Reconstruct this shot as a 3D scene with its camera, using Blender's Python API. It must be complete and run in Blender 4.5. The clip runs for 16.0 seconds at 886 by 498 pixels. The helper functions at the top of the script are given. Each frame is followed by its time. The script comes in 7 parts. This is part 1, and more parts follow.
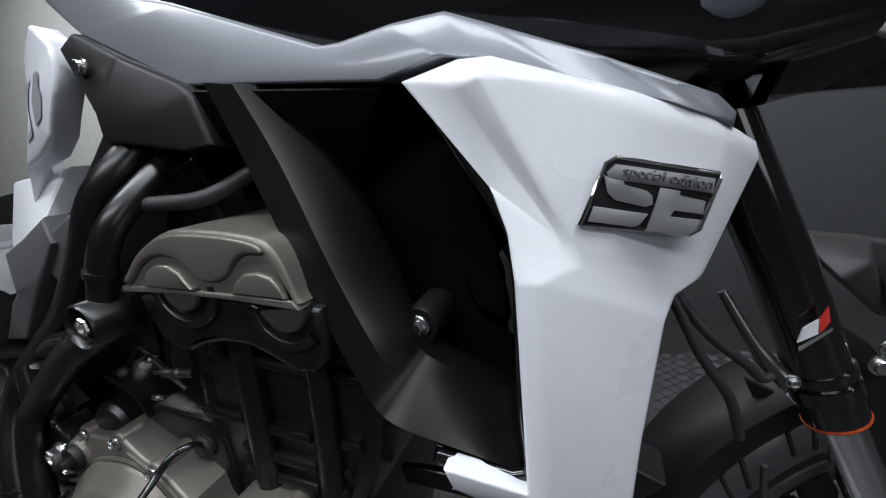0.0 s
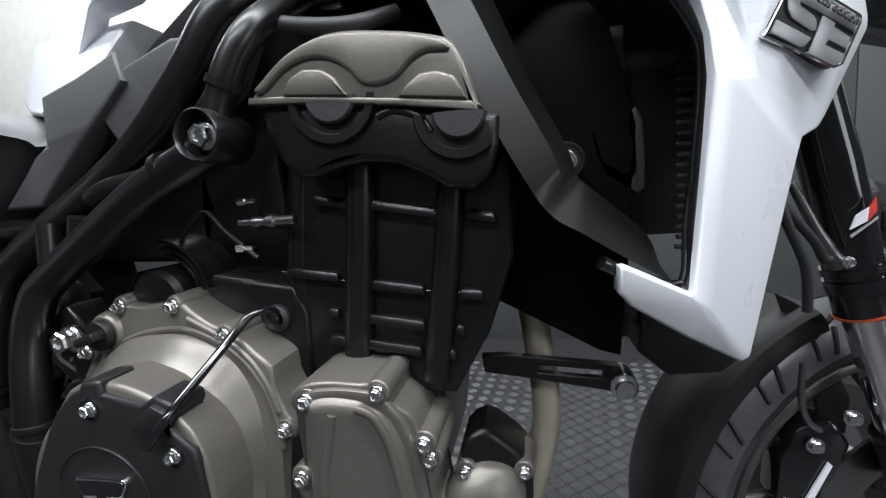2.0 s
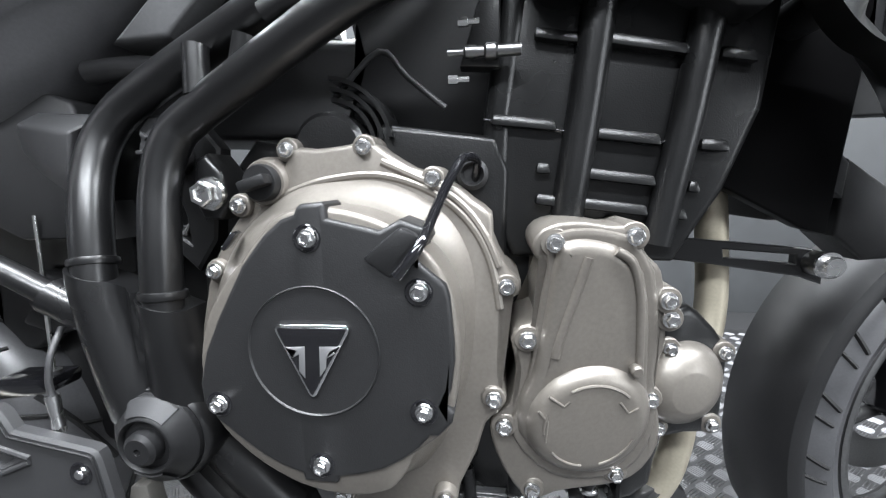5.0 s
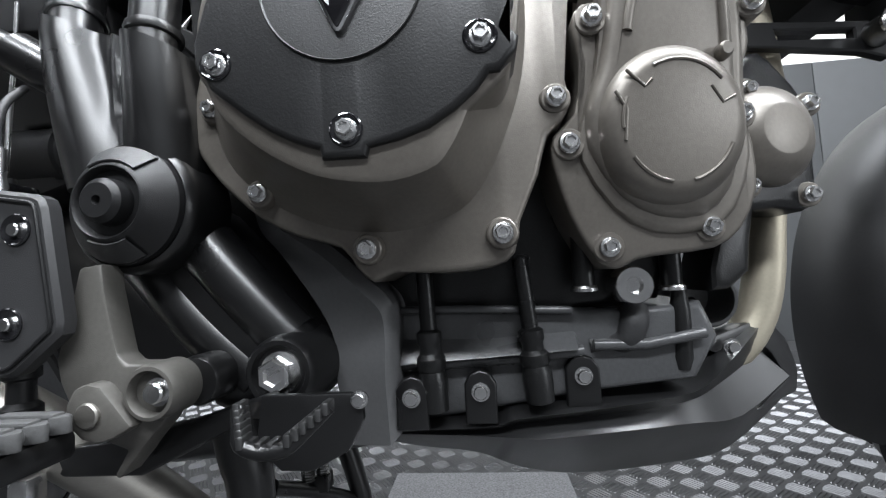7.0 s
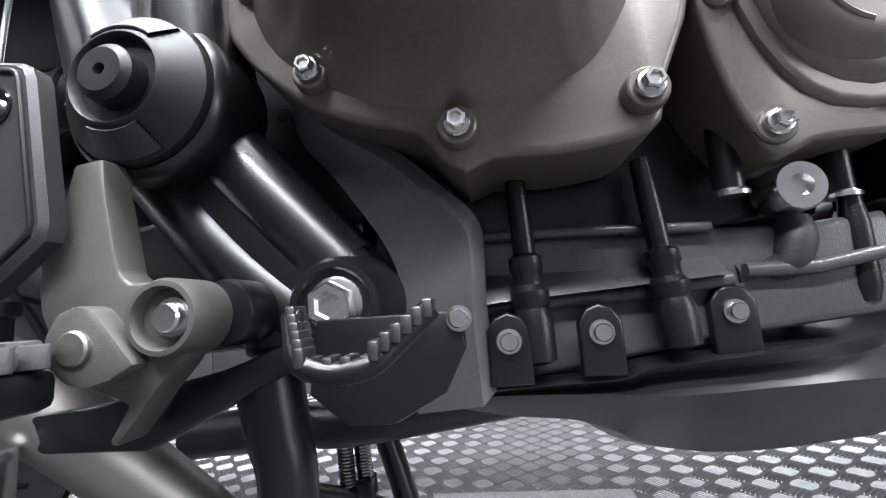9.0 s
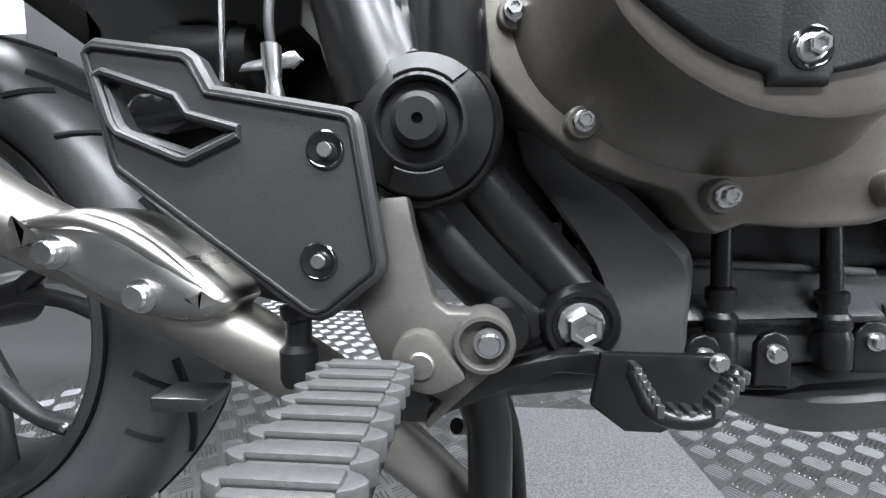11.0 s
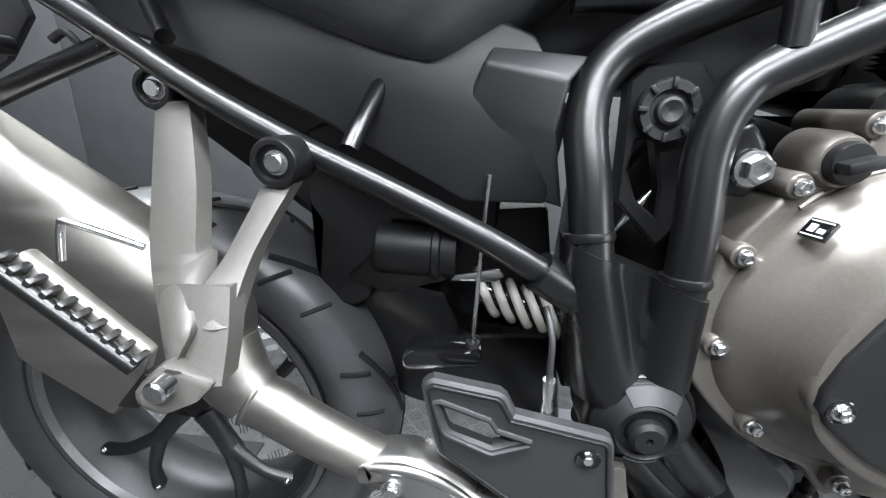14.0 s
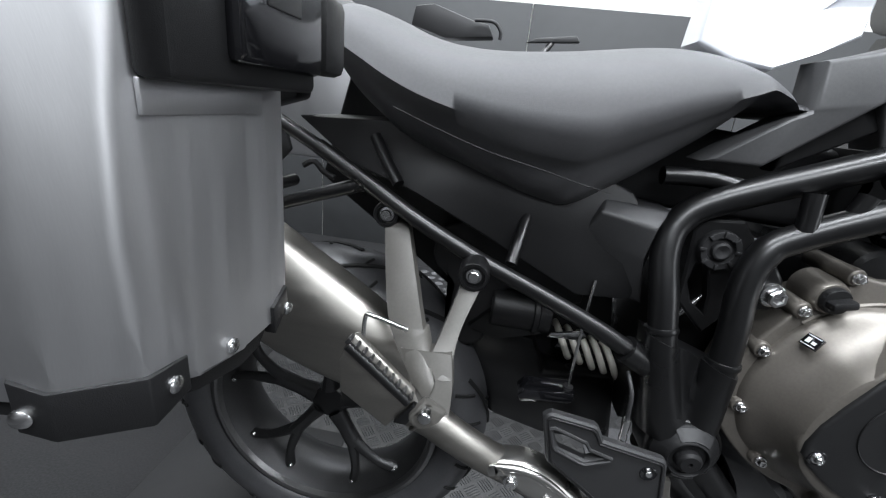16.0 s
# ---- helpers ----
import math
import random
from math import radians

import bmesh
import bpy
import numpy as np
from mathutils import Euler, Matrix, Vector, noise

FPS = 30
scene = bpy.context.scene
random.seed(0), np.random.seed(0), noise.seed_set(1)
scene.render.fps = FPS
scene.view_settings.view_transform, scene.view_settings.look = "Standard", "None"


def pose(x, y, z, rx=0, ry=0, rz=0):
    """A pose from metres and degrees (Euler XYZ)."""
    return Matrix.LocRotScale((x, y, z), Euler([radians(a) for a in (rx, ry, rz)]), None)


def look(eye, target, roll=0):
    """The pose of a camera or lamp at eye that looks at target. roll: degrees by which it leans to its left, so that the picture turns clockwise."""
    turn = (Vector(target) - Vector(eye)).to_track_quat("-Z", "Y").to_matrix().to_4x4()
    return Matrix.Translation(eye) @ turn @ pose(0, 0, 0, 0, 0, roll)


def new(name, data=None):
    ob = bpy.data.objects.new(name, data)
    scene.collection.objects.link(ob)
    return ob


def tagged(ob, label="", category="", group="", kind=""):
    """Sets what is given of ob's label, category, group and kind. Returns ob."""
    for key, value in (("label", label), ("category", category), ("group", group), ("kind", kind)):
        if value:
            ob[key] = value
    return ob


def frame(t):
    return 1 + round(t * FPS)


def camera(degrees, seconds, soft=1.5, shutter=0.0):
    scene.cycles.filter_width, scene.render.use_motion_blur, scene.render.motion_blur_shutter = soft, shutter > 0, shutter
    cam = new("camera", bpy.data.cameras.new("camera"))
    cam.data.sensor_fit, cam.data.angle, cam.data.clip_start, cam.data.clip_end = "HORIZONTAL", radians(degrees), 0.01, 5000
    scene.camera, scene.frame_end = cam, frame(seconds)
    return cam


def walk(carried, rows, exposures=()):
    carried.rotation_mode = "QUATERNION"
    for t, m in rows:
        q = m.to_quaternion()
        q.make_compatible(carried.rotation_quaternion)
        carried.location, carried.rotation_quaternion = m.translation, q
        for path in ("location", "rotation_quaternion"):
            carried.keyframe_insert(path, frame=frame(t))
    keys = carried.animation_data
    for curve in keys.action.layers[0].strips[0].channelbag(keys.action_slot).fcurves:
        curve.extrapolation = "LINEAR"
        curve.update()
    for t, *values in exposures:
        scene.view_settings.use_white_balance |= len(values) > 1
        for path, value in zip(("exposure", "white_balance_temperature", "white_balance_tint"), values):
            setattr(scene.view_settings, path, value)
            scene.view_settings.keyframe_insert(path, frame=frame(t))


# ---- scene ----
cam = camera(94.00, 16.0, soft=1.25)
PATH = [
    (0, (0.7754, -0.2070, 1.0203), (0.4011, 0.6980, 0.8182), -10.49),
    (0.5, (0.7202, -0.2468, 0.9810), (0.3910, 0.6781, 0.7909), -8.91),
    (1, (0.6803, -0.2791, 0.9381), (0.3887, 0.6603, 0.7577), -7.02),
    (1.5, (0.6286, -0.2972, 0.8997), (0.3809, 0.6589, 0.7427), -5.49),
    (2, (0.5787, -0.3020, 0.8623), (0.3672, 0.6668, 0.7330), -4.37),
    (2.5, (0.5074, -0.3079, 0.8460), (0.3343, 0.6659, 0.6988), -4.05),
    (3, (0.4448, -0.3160, 0.8259), (0.3094, 0.6668, 0.7006), -3.90),
    (3.2, (0.4148, -0.3187, 0.8234), (0.3056, 0.6679, 0.7029), -3.53),
    (5.3, (0.3104, -0.3143, 0.6870), (0.1957, 0.6659, 0.5256), -0.72),
    (5.5, (0.3009, -0.3161, 0.6453), (0.1961, 0.6698, 0.5151), -0.81),
    (6, (0.3016, -0.3096, 0.5537), (0.2032, 0.6838, 0.4954), -1.97),
    (6.5, (0.2793, -0.2908, 0.4948), (0.1953, 0.7057, 0.4987), -2.44),
    (7, (0.2682, -0.2685, 0.4296), (0.1766, 0.7252, 0.4949), -3.10),
    (7.5, (0.2679, -0.2368, 0.3800), (0.1592, 0.7488, 0.5094), -4.08),
    (8, (0.2870, -0.1958, 0.3633), (0.1040, 0.7788, 0.4926), -4.38),
    (8.5, (0.2660, -0.1846, 0.3468), (0.0959, 0.7904, 0.4896), -4.84),
    (9, (0.1976, -0.1885, 0.3569), (0.0930, 0.7963, 0.4955), -4.19),
    (9.5, (0.1340, -0.2034, 0.3658), (0.0889, 0.7880, 0.4888), -3.10),
    (9.7, (0.1127, -0.2098, 0.3640), (0.0844, 0.7827, 0.4826), -2.84),
    (11.8, (-0.0102, -0.2604, 0.5102), (-0.0996, 0.7154, 0.3105), 1.40),
    (12, (-0.0258, -0.2585, 0.5234), (-0.1015, 0.7172, 0.3178), 1.52),
    (12.5, (-0.0648, -0.2483, 0.5661), (-0.1024, 0.7188, 0.3146), 1.52),
    (13, (-0.1104, -0.2476, 0.6070), (-0.1055, 0.7173, 0.3445), 1.54),
    (13.5, (-0.1366, -0.2907, 0.6981), (-0.2101, 0.6630, 0.4066), 0.39),
    (14, (-0.1670, -0.3102, 0.7661), (-0.2397, 0.6337, 0.4440), 2.78),
    (14.5, (-0.1842, -0.3551, 0.8187), (-0.3070, 0.5805, 0.4877), 3.66),
    (15, (-0.2191, -0.4092, 0.8706), (-0.3644, 0.5219, 0.5360), 4.46),
    (15.5, (-0.2642, -0.4451, 0.8940), (-0.3774, 0.4932, 0.5672), 6.25),
    (16, (-0.3147, -0.4770, 0.9178), (-0.4109, 0.4615, 0.5861), 6.27),
]
EXPOSURES = [(0, -1.6), (1.5, -1.05), (3, -0.2), (5.5, 0.82), (6.5, 0.42), (7.5, 0.15), (8.5, 0.55), (9.5, 0.82), (12.5, 0.75), (14.0, 0.7), (15.0, 0.6), (16, -0.52)]
walk(cam, [(t, look(eye, target, roll)) for t, eye, target, roll in PATH], EXPOSURES)

from mathutils.bvhtree import BVHTree

# ---- world, light, exposure ----
world = bpy.data.worlds.new("room_light")
scene.world = world
world.use_nodes = True
world.node_tree.nodes["Background"].inputs[0].default_value = (0.75, 0.85, 1.0, 1)
world.node_tree.nodes["Background"].inputs[1].default_value = 0.008


def area_lamp(name, at, target, sx, sy, power, colour=(0.95, 1.0, 1.06)):
    data = bpy.data.lights.new(name, "AREA")
    data.shape, data.size, data.size_y, data.energy, data.color = "RECTANGLE", sx, sy, power, colour
    ob = new(name, data)
    ob.matrix_world = look(at, target)
    return ob


area_lamp("ceiling_lamp_a", (1.5, -0.55, 3.15), (1.5, -0.55, 0), 5.8, 0.35, 345)
area_lamp("ceiling_lamp_b", (0.4, -2.3, 3.15), (0.4, -2.3, 0), 3.2, 0.35, 230)
area_lamp("ceiling_lamp_c", (-0.9, 1.1, 3.15), (-0.9, 1.1, 0), 4.6, 0.3, 185)
# Fill lamp added at the side; no window is known there.
area_lamp("side_fill_light", (5.8, -2.3, 1.4), (0.3, 0, 0.5), 2.8, 2.0, 110)


# ---- materials ----
def mat(name, colour, rough=0.5, metal=0.0, grain=0.0, grain_scale=300.0, bump=0.0, bump_scale=600.0, blotch=0.12, coat=0.0, spec=0.5, stretch=None):
    """Base colour varied at two scales, roughness and fine relief from noise in object space."""
    m = bpy.data.materials.new(name)
    m.use_nodes = True
    nt = m.node_tree
    b = nt.nodes["Principled BSDF"]
    b.inputs["Metallic"].default_value = metal
    b.inputs["Roughness"].default_value = rough
    b.inputs["Coat Weight"].default_value = coat
    b.inputs["Coat Roughness"].default_value = 0.08
    b.inputs["Specular IOR Level"].default_value = spec
    tc = nt.nodes.new("ShaderNodeTexCoord")
    src = tc.outputs["Object"]
    if stretch:
        mp = nt.nodes.new("ShaderNodeMapping")
        mp.inputs["Scale"].default_value = stretch
        nt.links.new(src, mp.inputs[0])
        src = mp.outputs[0]

    def noise_node(scale, detail=3.0):
        n = nt.nodes.new("ShaderNodeTexNoise")
        n.inputs["Scale"].default_value = scale
        n.inputs["Detail"].default_value = detail
        nt.links.new(src, n.inputs["Vector"])
        return n.outputs["Fac"]

    big, fine = noise_node(14.0), noise_node(grain_scale, 2.0)
    mix = nt.nodes.new("ShaderNodeMath")
    mix.operation = "MULTIPLY_ADD"
    nt.links.new(fine, mix.inputs[0])
    mix.inputs[1].default_value = grain
    mix2 = nt.nodes.new("ShaderNodeMath")
    mix2.operation = "MULTIPLY"
    nt.links.new(big, mix2.inputs[0])
    mix2.inputs[1].default_value = blotch
    nt.links.new(mix2.outputs[0], mix.inputs[2])
    ramp = nt.nodes.new("ShaderNodeMapRange")
    ramp.inputs["From Min"].default_value = 0.0
    ramp.inputs["From Max"].default_value = max(grain + blotch, 1e-3)
    ramp.inputs["To Min"].default_value = 1.0 - (grain + blotch)
    ramp.inputs["To Max"].default_value = 1.0 + (grain + blotch)
    nt.links.new(mix.outputs[0], ramp.inputs["Value"])
    col = nt.nodes.new("ShaderNodeVectorMath")
    col.operation = "SCALE"
    col.inputs[0].default_value = colour
    nt.links.new(ramp.outputs[0], col.inputs["Scale"])
    nt.links.new(col.outputs[0], b.inputs["Base Color"])
    rr = nt.nodes.new("ShaderNodeMapRange")
    rr.inputs["To Min"].default_value = max(rough - 0.1, 0.03)
    rr.inputs["To Max"].default_value = min(rough + 0.1, 1)
    nt.links.new(big, rr.inputs["Value"])
    nt.links.new(rr.outputs[0], b.inputs["Roughness"])
    if bump:
        bn = nt.nodes.new("ShaderNodeBump")
        bn.inputs["Strength"].default_value = bump
        bn.inputs["Distance"].default_value = 0.001
        nt.links.new(noise_node(bump_scale, 2.0), bn.inputs["Height"])
        nt.links.new(bn.outputs[0], b.inputs["Normal"])
    return m


BLACK_PAINT = mat("black_satin_frame_paint", (0.0045, 0.0045, 0.0048), 0.31, grain=0.2, bump=0.06, bump_scale=900, spec=0.55)
BLACK_CAST = mat("black_cast_engine_paint", (0.0065, 0.0066, 0.0068), 0.3, grain=0.3, bump=0.22, bump_scale=700, spec=0.42)
INNER_BLACK = mat("dark_grey_wrinkle_paint", (0.0135, 0.0135, 0.014), 0.4, grain=0.2, bump=0.16, bump_scale=900, spec=0.4)
# Engine paint made lighter for the sump; its sheen is put into the colour.
SUMP_LIFTED = mat("lightened_sump_paint", (0.06, 0.061, 0.063), 0.3, grain=0.25, bump=0.2, bump_scale=700, spec=0.5)
BLACK_PLASTIC = mat("black_textured_plastic", (0.0095, 0.0095, 0.01), 0.42, grain=0.25, bump=0.2, bump_scale=1500, spec=0.3)
GUARD_PLASTIC = mat("satin_black_guard_plastic", (0.009, 0.009, 0.0095), 0.35, grain=0.2, bump=0.08, bump_scale=1200, spec=0.7)
LETTERS = mat("silver_badge_letters", (0.32, 0.32, 0.33), 0.35, metal=0.35)
GREY_PLASTIC = mat("dark_grey_plastic", (0.022, 0.022, 0.023), 0.48, grain=0.2, bump=0.25, bump_scale=1500)
SHROUD = mat("gloss_black_shroud_plastic", (0.0032, 0.0031, 0.0033), 0.42, spec=0.05, grain=0.2, bump=0.03, bump_scale=900)
SHROUD_SATIN = mat("satin_dark_shroud_plastic", (0.0045, 0.0047, 0.0044), 0.33, spec=0.4, grain=0.2, bump=0.05, bump_scale=900)
BLACK_GLOSS = mat("gloss_black", (0.006, 0.006, 0.007), 0.12, coat=0.5)
BRONZE = mat("bronze_grey_cover_paint", (0.158, 0.144, 0.127), 0.36, metal=0.45, grain=0.15, bump=0.12, bump_scale=1200)
COVER_GREY = mat("grey_side_cover_plastic", (0.078, 0.078, 0.08), 0.5, grain=0.15, bump=0.2, bump_scale=1500)
HEADER = mat("heat_tinted_header_steel", (0.5, 0.455, 0.36), 0.5, metal=0.75, grain=0.12, blotch=0.2, bump=0.05)
GREY_CAST = mat("grey_painted_casting", (0.082, 0.078, 0.071), 0.46, metal=0.25, grain=0.15, bump=0.15, bump_scale=1200)
STEEL = mat("zinc_plated_steel", (0.62, 0.62, 0.62), 0.25, metal=1.0, grain=0.1)
RIM_GREY = mat("dark_metallic_wheel_paint", (0.055, 0.055, 0.056), 0.42, metal=0.8, grain=0.2, bump=0.05)
STEEL_DARK = mat("dark_steel", (0.2, 0.2, 0.2), 0.35, metal=1.0, grain=0.2)
BRUSHED = mat("brushed_stainless_steel", (0.33, 0.315, 0.29), 0.43, metal=1.0, grain=0.12, bump=0.05, bump_scale=500, stretch=(1, 1, 8))
POLISHED = mat("satin_polished_steel", (0.5, 0.49, 0.47), 0.3, metal=1.0, grain=0.06, bump=0.03, bump_scale=500, stretch=(1, 1, 6))
ALU = mat("brushed_aluminium_sheet", (0.6, 0.6, 0.61), 0.47, metal=1.0, grain=0.03, blotch=0.03, bump=0.03, bump_scale=300, stretch=(1, 6, 0.4))
WHITE = mat("pearl_white_paint", (0.76, 0.775, 0.815), 0.3, grain=0.03, blotch=0.02, coat=0.35)
SILVER = mat("silver_blue_paint", (0.175, 0.185, 0.21), 0.33, metal=0.2, grain=0.05, coat=0.3)
TYRE = mat("tyre_tread_rubber", (0.05, 0.05, 0.053), 0.36, grain=0.25, blotch=0.35, bump=0.12, bump_scale=400, spec=0.65)
RUBBER = mat("black_rubber", (0.018, 0.018, 0.019), 0.55, grain=0.3, bump=0.2, bump_scale=400)
PEG_RUBBER = mat("worn_grey_rubber", (0.05, 0.05, 0.05), 0.6, grain=0.3, bump=0.3, bump_scale=500)
SEAT_VINYL = mat("seat_vinyl", (0.06, 0.06, 0.063), 0.5, grain=0.2, bump=0.35, bump_scale=1400)
# Black that stands for the shade down in the tread grooves.
GROOVE_SHADE = mat("tyre_groove_shade", (0.004, 0.004, 0.004), 0.8)
CHROME = mat("chrome", (0.75, 0.75, 0.76), 0.1, metal=1.0)
CARPET = mat("speckled_grey_carpet", (0.12, 0.12, 0.125), 0.95, grain=0.9, grain_scale=260, bump=0.9, bump_scale=260)
DARK_CARPET = mat("dark_grey_carpet", (0.015, 0.015, 0.0158), 0.95, grain=0.8, grain_scale=200, bump=0.8, bump_scale=240)
PLATE = mat("dark_tread_plate", (0.09, 0.09, 0.092), 0.34, metal=0.75, grain=0.35, grain_scale=60, bump=0.15)
TREAD = mat("worn_tread_bar_metal", (0.17, 0.17, 0.175), 0.48, metal=0.9, grain=0.3, grain_scale=80)
WALL_DARK = mat("dark_grey_wall_panel", (0.05, 0.052, 0.054), 0.6, grain=0.08, blotch=0.2)
# Unseen walls and ceiling, coloured dark so they return little light.
WALL_DIM = mat("low_bounce_wall", (0.07, 0.07, 0.072), 0.8, grain=0.05)
WALL_WHITE = mat("white_wall", (0.78, 0.77, 0.73), 0.7, grain=0.04)
ORANGE = mat("amber_reflector", (0.8, 0.25, 0.01), 0.2, grain=0.2, grain_scale=500)
ORANGE_RING = mat("orange_seal", (0.4, 0.06, 0.012), 0.4)
SPRING_WHITE = mat("white_spring_paint", (0.45, 0.435, 0.39), 0.4)
DECAL = mat("faint_grey_decal", (0.3, 0.31, 0.33), 0.3)


GLASS = mat("dark_fill_window_glass", (0.03, 0.032, 0.035), 0.1, grain=0.0, blotch=0.0)


# ---- helpers of the build ----
def mesh_of(bm, name, material, smooth=True, angle=35):
    bmesh.ops.recalc_face_normals(bm, faces=bm.faces)
    me = bpy.data.meshes.new(name)
    bm.to_mesh(me)
    bm.free()
    me.materials.append(material)
    if smooth:
        me.shade_smooth()
        me.set_sharp_from_angle(angle=radians(angle))
    return me


def part(name, bm, material, parent=None, label="", angle=35):
    ob = new(name, mesh_of(bm, name, material, angle=angle))
    if parent is not None:
        ob.parent = parent
    if label:
        tagged(ob, label)
    return ob


def thing(name, label, category, at=(0, 0, 0), group="", kind=""):
    ob = new(name)
    ob.empty_display_size = 0.05
    ob.location = at
    return tagged(ob, label, category, group, kind)


def smooth_loop(pts, n=3, closed=True):
    """Catmull-Rom through points."""
    pts = [Vector(p) for p in pts]
    out, m = [], len(pts)
    for i in range(m if closed else m - 1):
        if closed:
            p0, p1, p2, p3 = pts[i - 1], pts[i], pts[(i + 1) % m], pts[(i + 2) % m]
        else:
            p0, p1, p2, p3 = pts[max(i - 1, 0)], pts[i], pts[i + 1], pts[min(i + 2, m - 1)]
        for k in range(n):
            t = k / n
            out.append(0.5 * (2 * p1 + (p2 - p0) * t + (2 * p0 - 5 * p1 + 4 * p2 - p3) * t * t + (3 * p1 - p0 - 3 * p2 + p3) * t ** 3))
    if not closed:
        out.append(pts[-1])
    return out


def inset_loop(pts, d):
    """A loop of 2D points moved inwards by d."""
    pts = [Vector(p).to_2d() if len(p) > 2 else Vector(p) for p in pts]
    area = sum(pts[i - 1].x * pts[i].y - pts[i].x * pts[i - 1].y for i in range(len(pts)))
    s = 1 if area > 0 else -1
    out = []
    for i, p in enumerate(pts):
        a, b = (p - pts[i - 1]), (pts[(i + 1) % len(pts)] - p)
        if a.length < 1e-7 or b.length < 1e-7:
            out.append(p.copy())
            continue
        a, b = a.normalized(), b.normalized()
        n1, n2 = Vector((-a.y, a.x)), Vector((-b.y, b.x))
        n = n1 + n2
        n = n / max(n.length_squared / 2, 0.6)
        out.append(p + s * d * n)
    return out


def bridge(bm, loops, cap0=True, cap1=True, closed=True):
    """Skin rings of vertices, each a list of 3D points of one count."""
    rings = [[bm.verts.new(p) for p in loop] for loop in loops]
    n = len(rings[0])
    for a, b in zip(rings, rings[1:]):
        for i in range(n if closed else n - 1):
            j = (i + 1) % n
            bm.faces.new((a[i], a[j], b[j], b[i]))
    if closed and cap0:
        bm.faces.new(rings[0][::-1])
    if closed and cap1:
        bm.faces.new(rings[-1])
    return rings


def plate(profile, y_near, y_far, round_edge=0.003, steps=3, n=0, bm=None, tilt=None, both=False):
    """A slab with the outline (x, z) from y_near, with a rounded near edge, back to y_far. tilt: function (x, z) -> y shift."""
    own = bm or bmesh.new()
    loop = [Vector(p) for p in profile] if not n else [v.to_2d() for v in smooth_loop([(a, b, 0) for a, b in profile], n)]
    rings = []
    for k in range(steps + 1):
        a = math.pi / 2 * k / steps
        d, y = round_edge * (1 - math.sin(a)), y_near + round_edge * (1 - math.cos(a))
        rings.append([(p.x, y, p.y) for p in (inset_loop(loop, d) if d > 1e-6 else loop)])
    if both:
        rings.append([(p.x, y_far - round_edge, p.y) for p in loop])
        rings.append([(p.x, y_far, p.y) for p in inset_loop(loop, round_edge)])
    else:
        rings.append([(p.x, y_far, p.y) for p in loop])
    if tilt:
        rings = [[(x, y + tilt(x, z), z) for x, y, z in r] for r in rings]
    bridge(own, rings)
    if bm is None:
        bmesh.ops.triangulate(own, faces=[f for f in own.faces if len(f.verts) > 4])
    return own


def dome(profile, steps, n=2, cap=True, bm=None):
    """Rings of the outline (x, z): steps of (inset, y)."""
    own = bm or bmesh.new()
    loop = [v.to_2d() for v in smooth_loop([(a, b, 0) for a, b in profile], n)] if n else [Vector(p) for p in profile]
    bridge(own, [[(p.x, y, p.y) for p in inset_loop(loop, d)] for d, y in steps], cap0=True, cap1=cap)
    bmesh.ops.triangulate(own, faces=[f for f in own.faces if len(f.verts) > 4])
    return own


def lathe(profile, centre=(0, 0, 0), axis="y", segs=32, bm=None, a0=0.0, a1=math.tau, caps=True):
    """Turned body: profile of (radius, along the axis)."""
    own = bm or bmesh.new()
    full = abs(a1 - a0 - math.tau) < 1e-6
    caps = caps and profile[0] != profile[-1]
    rings = []
    for r, h in profile:
        ring = []
        for i in range(segs if full else segs + 1):
            a = a0 + (a1 - a0) * i / segs
            u, v = r * math.cos(a), r * math.sin(a)
            p = {"y": (u, h, v), "x": (h, u, v), "z": (u, v, h)}[axis]
            ring.append(Vector(p) + Vector(centre))
        rings.append(ring)
    bridge(own, rings, cap0=full and caps and profile[0][0] > 1e-6, cap1=full and caps and profile[-1][0] > 1e-6, closed=full)
    if full:
        bmesh.ops.remove_doubles(own, verts=own.verts, dist=1e-6)
    return own


def tube(points, radius, segs=14, smooth=4, bm=None, radii=None, cap=True, flat=1.0):
    """A round bar along a smoothed path."""
    own = bm or bmesh.new()
    pts = smooth_loop(points, smooth, closed=False) if smooth > 1 else [Vector(p) for p in points]
    rings, side = [], None
    for i, p in enumerate(pts):
        d = (pts[min(i + 1, len(pts) - 1)] - pts[max(i - 1, 0)]).normalized()
        if side is None:
            side = d.orthogonal().normalized()
        side = (side - d * side.dot(d)).normalized()
        up = d.cross(side)
        r = radius
        if radii:
            f = i / (len(pts) - 1) * (len(radii) - 1)
            k = min(int(f), len(radii) - 2)
            r = radii[k] + (radii[k + 1] - radii[k]) * (f - k)
        rings.append([p + r * (math.cos(math.tau * j / segs) * side + flat * math.sin(math.tau * j / segs) * up) for j in range(segs)])
    bridge(own, rings, cap0=cap, cap1=cap)
    return own


def box(x0, x1, y0, y1, z0, z1, bevel=0.0, bm=None, segs=2):
    own = bmesh.new()
    bmesh.ops.create_cube(own, size=1)
    for v in own.verts:
        v.co = Vector(((x0 + x1) / 2 + v.co.x * (x1 - x0), (y0 + y1) / 2 + v.co.y * (y1 - y0), (z0 + z1) / 2 + v.co.z * (z1 - z0)))
    if bevel:
        bmesh.ops.bevel(own, geom=own.edges[:], offset=bevel, segments=segs, affect="EDGES", profile=0.5)
    if bm is None:
        return own
    tmp = bpy.data.meshes.new("tmp")
    own.to_mesh(tmp)
    own.free()
    bm.from_mesh(tmp)
    bpy.data.meshes.remove(tmp)
    return bm


